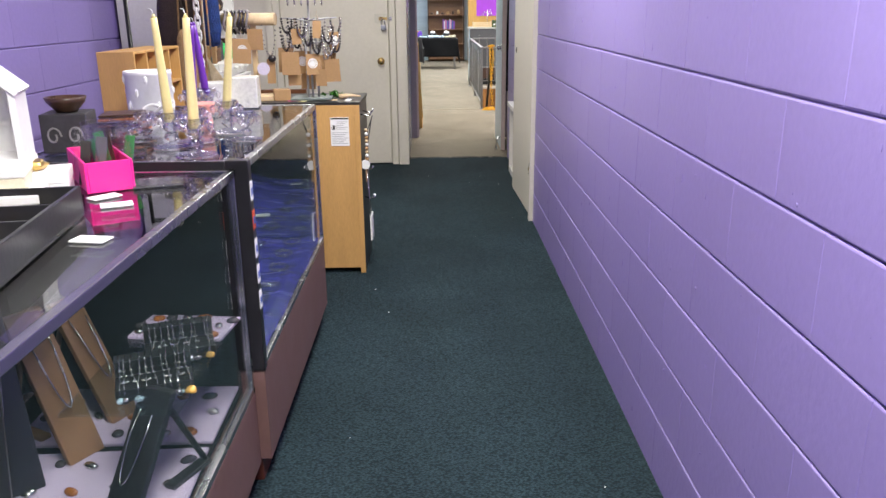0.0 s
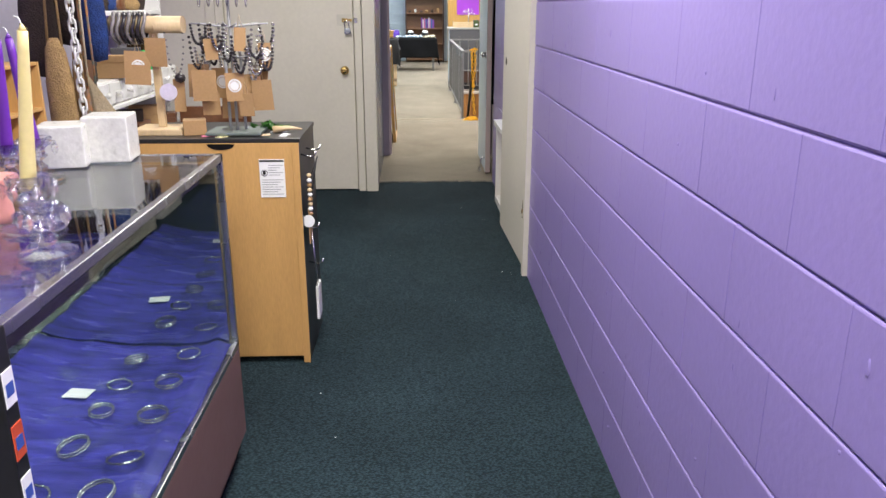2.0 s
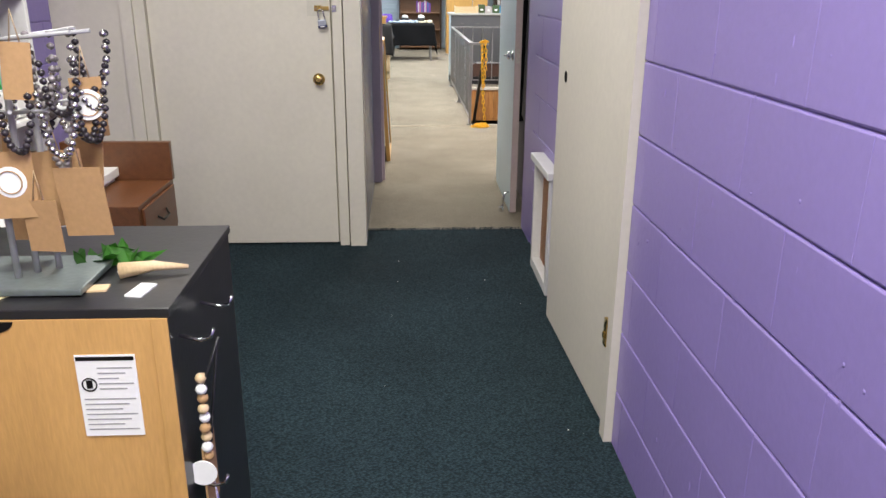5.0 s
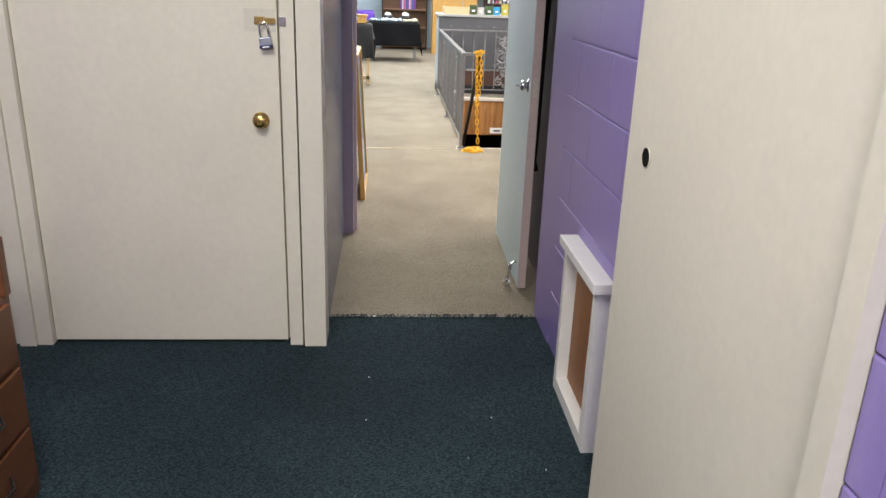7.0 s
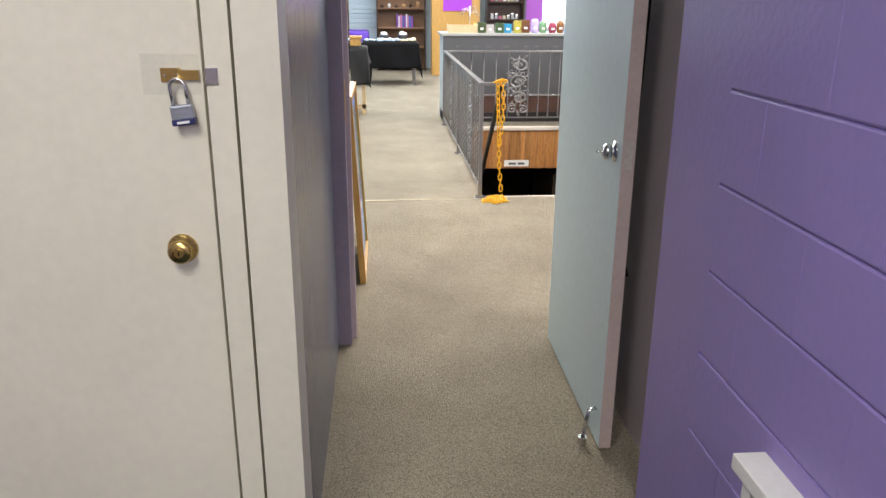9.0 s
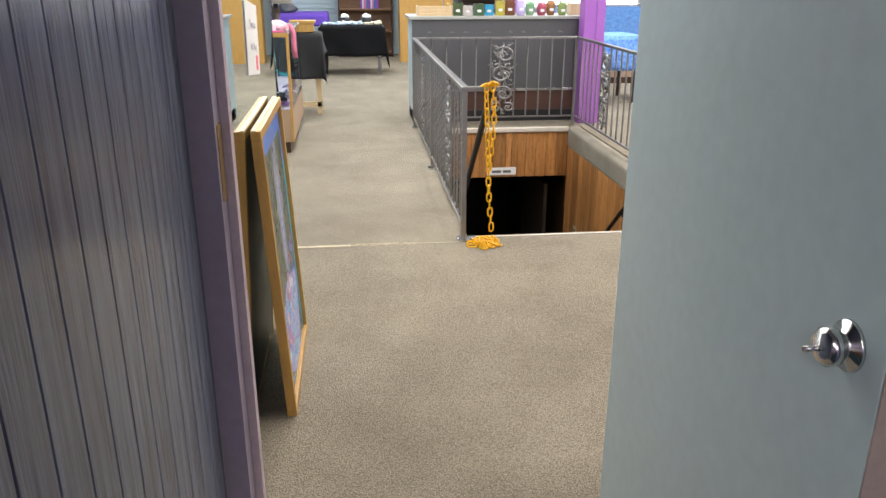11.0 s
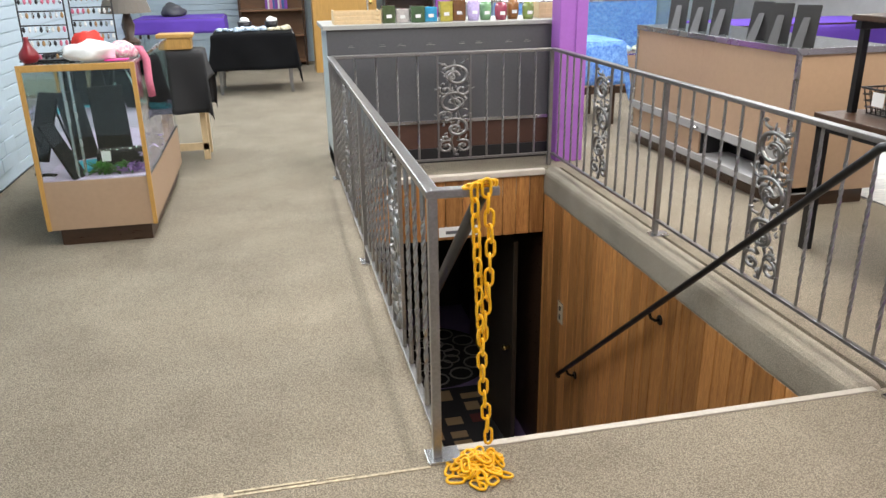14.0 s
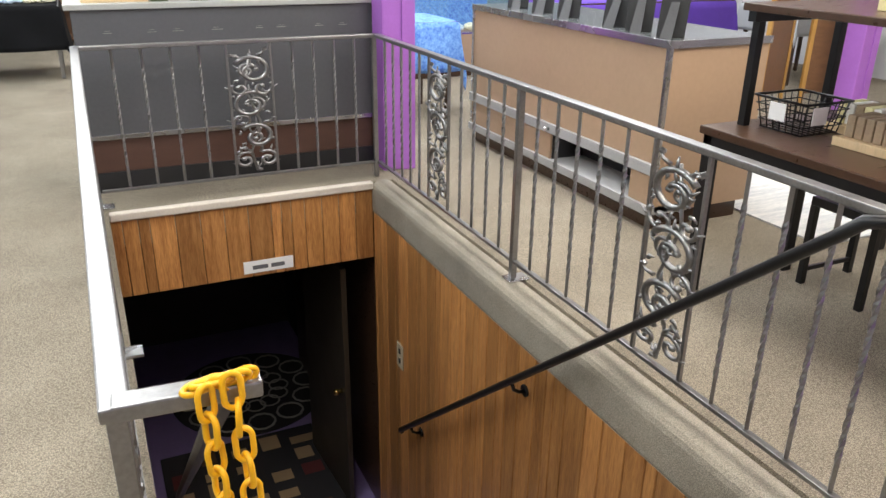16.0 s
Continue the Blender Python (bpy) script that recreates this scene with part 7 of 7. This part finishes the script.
BLUEKNIT = mat("navy_crochet", (0.015, 0.04, 0.16), 0.9, var=0.4, scale=40, fine=140, bump=0.8, dist=0.008)
DARKKNIT = mat("dark_brown_crochet", (0.035, 0.022, 0.018), 0.9, var=0.4, scale=40, fine=140, bump=0.8, dist=0.008)
ORANGEPAT = mat("orange_teal_print", (0.55, 0.18, 0.02), 0.8, col2=(0.02, 0.18, 0.2), scale=30, fine=50, bump=0.2)
RAFFIA = mat("cream_raffia", (0.60, 0.50, 0.34), 0.9, var=0.2, scale=50, fine=150, bump=0.8, dist=0.006)
for x, y, zt, zb, w, m, lb in ((-1.31, 4.25, 1.35, 0.92, 0.058, BURLAP, "slim burlap bag hanging by cords"), (-1.29, 4.36, 1.66, 1.32, 0.07, DARKKNIT, "dark brown crochet bag hanging on the rack"), (-1.185, 4.33, 1.64, 1.26, 0.058, BLUEKNIT, "navy blue crochet bag hanging on the rack"), (-1.25, 4.31, 1.30, 0.92, 0.042, BURLAP, "brown woven bag hanging by a cord"), (-1.20, 4.27, 1.17, 0.97, 0.034, ORANGEPAT, "orange and teal printed bag hanging low"), (-1.40, 4.34, 1.62, 1.20, 0.08, DARKKNIT, "dark brown crochet bag hanging on the rack")):
    t = thing("hanging_bag", (x, y, zb), lb, "bag", "hanging bags", random.uniform(-15, 15))
    h = zt - zb
    bm = bm_new()
    prof = [(0, 0), (w * 0.75, 0.01), (w, h * 0.25), (w * 0.95, h * 0.6), (w * 0.7, h * 0.9), (w * 0.3, h), (0, h)]
    lathe(bm, prof, seg=16)
    for v in bm.verts:
        v.co.y *= 0.45
        v.co *= 1 + 0.08 * noise.noise(v.co * 9 + Vector((x * 7, 0, 0)))
    part("bag_body", bm, m, t)
    bm = bm_new()
    tube(bm, [(-w * 0.5, 0, h * 0.92), (-0.012, 0.03, 1.765 - zb), (0.012, 0.04, 1.765 - zb), (w * 0.5, 0, h * 0.92)], 0.005, 6)
    part("strap", bm, m, t)
rf = thing("raffia_bag", (-1.13, 4.26, 0.86), "cream raffia bag with a pointed corner", "bag")
bm = bm_new()
v = [bm.verts.new(p) for p in ((-0.075, 0, 0.36), (0.065, 0.0, 0.14), (-0.02, 0.0, 0.0), (-0.085, 0.0, 0.06), (-0.045, -0.022, 0.16))]
for f in ((0, 4, 1), (1, 4, 2), (2, 4, 3), (3, 4, 0)):
    bm.faces.new([v[q] for q in f])
bmesh.ops.solidify(bm, geom=list(bm.faces), thickness=0.02)
part("bag_body", bevel(bm, 0.004), RAFFIA, rf)
bm = bm_new()
tube(bm, [(-0.075, 0, 0.35), (-0.08, 0.03, 0.62), (-0.07, 0.06, 0.905)], 0.004, 6)
part("strap", bm, RAFFIA, rf)
wc = thing("white_chain_strap", (-1.228, 4.24, 0.95), "white plastic chain strap hanging from the rack", "chain")
for i in range(22):
    ob = new("link", LINK)
    ob.parent = wc
    ob.data = ob.data.copy() if i == 0 else WL
    WL = ob.data
    WL.materials[0] = WHITE2
    ob.matrix_basis = at(0, 0.0, 0.82 - i * 0.037, 90 * (i % 2))
ch = thing("wooden_chest", (-1.50, 5.95, 0), "reddish brown wooden chest with small drawers", "chest")
part("carcass", rbox(0, 0.46, 0, 0.48, 0.0, 0.66, 0.004), CHESTWOOD, ch)
part("raised_back", rbox(0, 0.47, 0.44, 0.475, 0.66, 0.83, 0.004), CHESTWOOD, ch)
for i in range(3):
    d = part("drawer", rbox(0.46, 0.472, 0.03, 0.45, 0.06 + i * 0.2, 0.24 + i * 0.2, 0.004), CHESTWOOD, ch)
    bm = bm_new()
    tube(bm, [(0.472, 0.18, 0.17 + i * 0.2), (0.49, 0.2, 0.15 + i * 0.2), (0.49, 0.28, 0.15 + i * 0.2), (0.472, 0.3, 0.17 + i * 0.2)], 0.005, 6)
    part("drawer_pull", bm, IRON_DK, d)

random.seed(120)
for i in range(13):
    y = 4.98 + i * 0.115
    low = i % 2
    t = thing("trinket_box", (-1.60 + random.uniform(-0.04, 0.05), y, 0.722 if low else 1.102), "dark trinket box crowded among others on the hutch", "box", "trinket boxes", random.uniform(-25, 25))
    h = random.uniform(0.08, 0.2)
    m = (DKWOOD, CHESTWOOD, DARKKNIT, GREYLAM, KRAFT)[i % 5]
    part("box_body", rbox(-0.08, 0.08, -0.05, 0.05, 0, h * 0.7, 0.004), m, t)
    part("lid", rbox(-0.084, 0.084, -0.054, 0.054, h * 0.7, h, 0.004), m, t)
for i in range(9):
    y = 5.0 + i * 0.16
    solid("dark_purse", lump(random.uniform(0.07, 0.1), 130 + i, 1.1), (DARKKNIT, BLUEKNIT, CHESTWOOD, BURLAP)[i % 4], (-1.70, y, 1.447), "dark cloth purse on the hutch's upper shelf", "purse", "purses on the hutch")
# drips and lumps left in the wall paint
bm = bm_new()
for i in range(170):
    y, z, r = random.uniform(0.5, 5.2), random.uniform(0.05, 1.9), random.uniform(0.0025, 0.006)
    k = random.choice((1.0, 1.0, 2.2, 3.5))
    ring = [bm.verts.new((0.7005, y + r * math.cos(a * 1.047), z + r * k * math.sin(a * 1.047))) for a in range(6)]
    ring2 = [bm.verts.new((0.7005 - r * 0.45, y + 0.55 * r * math.cos(a * 1.047), z + 0.55 * r * k * math.sin(a * 1.047))) for a in range(6)]
    for a in range(6):
        bm.faces.new((ring[a], ring[(a + 1) % 6], ring2[(a + 1) % 6], ring2[a])).smooth = True
    bm.faces.new(ring2)
tagged(part("paint_drips", bm, PURPLE), "small drips and lumps in the purple wall paint", "paint drips", kind="stuff")
# frayed edge of the dark carpet
bm = bm_new()
for i in range(150):
    x, y = random.uniform(-0.23, 0.74), 7.722 + random.uniform(-0.004, 0.006)
    l, k = random.uniform(0.008, 0.03), random.uniform(-0.02, 0.02)
    tube(bm, [(x, y - 0.006, 0.002), (x + k * 0.5, y + l * 0.4, 0.008 + 0.006 * random.random()), (x + k, y + l, 0.004)], 0.0018, 4)
tagged(part("frayed_threads", bm, CARPET_BLUE), "frayed dark threads along the carpet's cut edge", "threads", kind="stuff")
# lint on the dark carpet
bm = bm_new()
for i in range(16):
    x, y, r = random.uniform(-0.45, 0.62), random.uniform(1.2, 7.2), random.uniform(0.001, 0.004)
    box(bm, x, x + r * random.uniform(1, 2), y, y + r, 0.0, 0.002)
tagged(part("carpet_lint", bm, PAPER), "tiny pale specks of lint on the dark carpet", "lint", kind="stuff")
block_wall(wall_right, 0.70, 0.35, 5.265, range(0, 10), drop=0.016, phase=0.336)
block_wall(wall_right_far, 0.749, 6.375, 7.45, range(0, 10), drop=-0.038, phase=0.18)
block_wall(wall_left, -1.90, 1.5, 7.43, range(3, 9), side=-1)
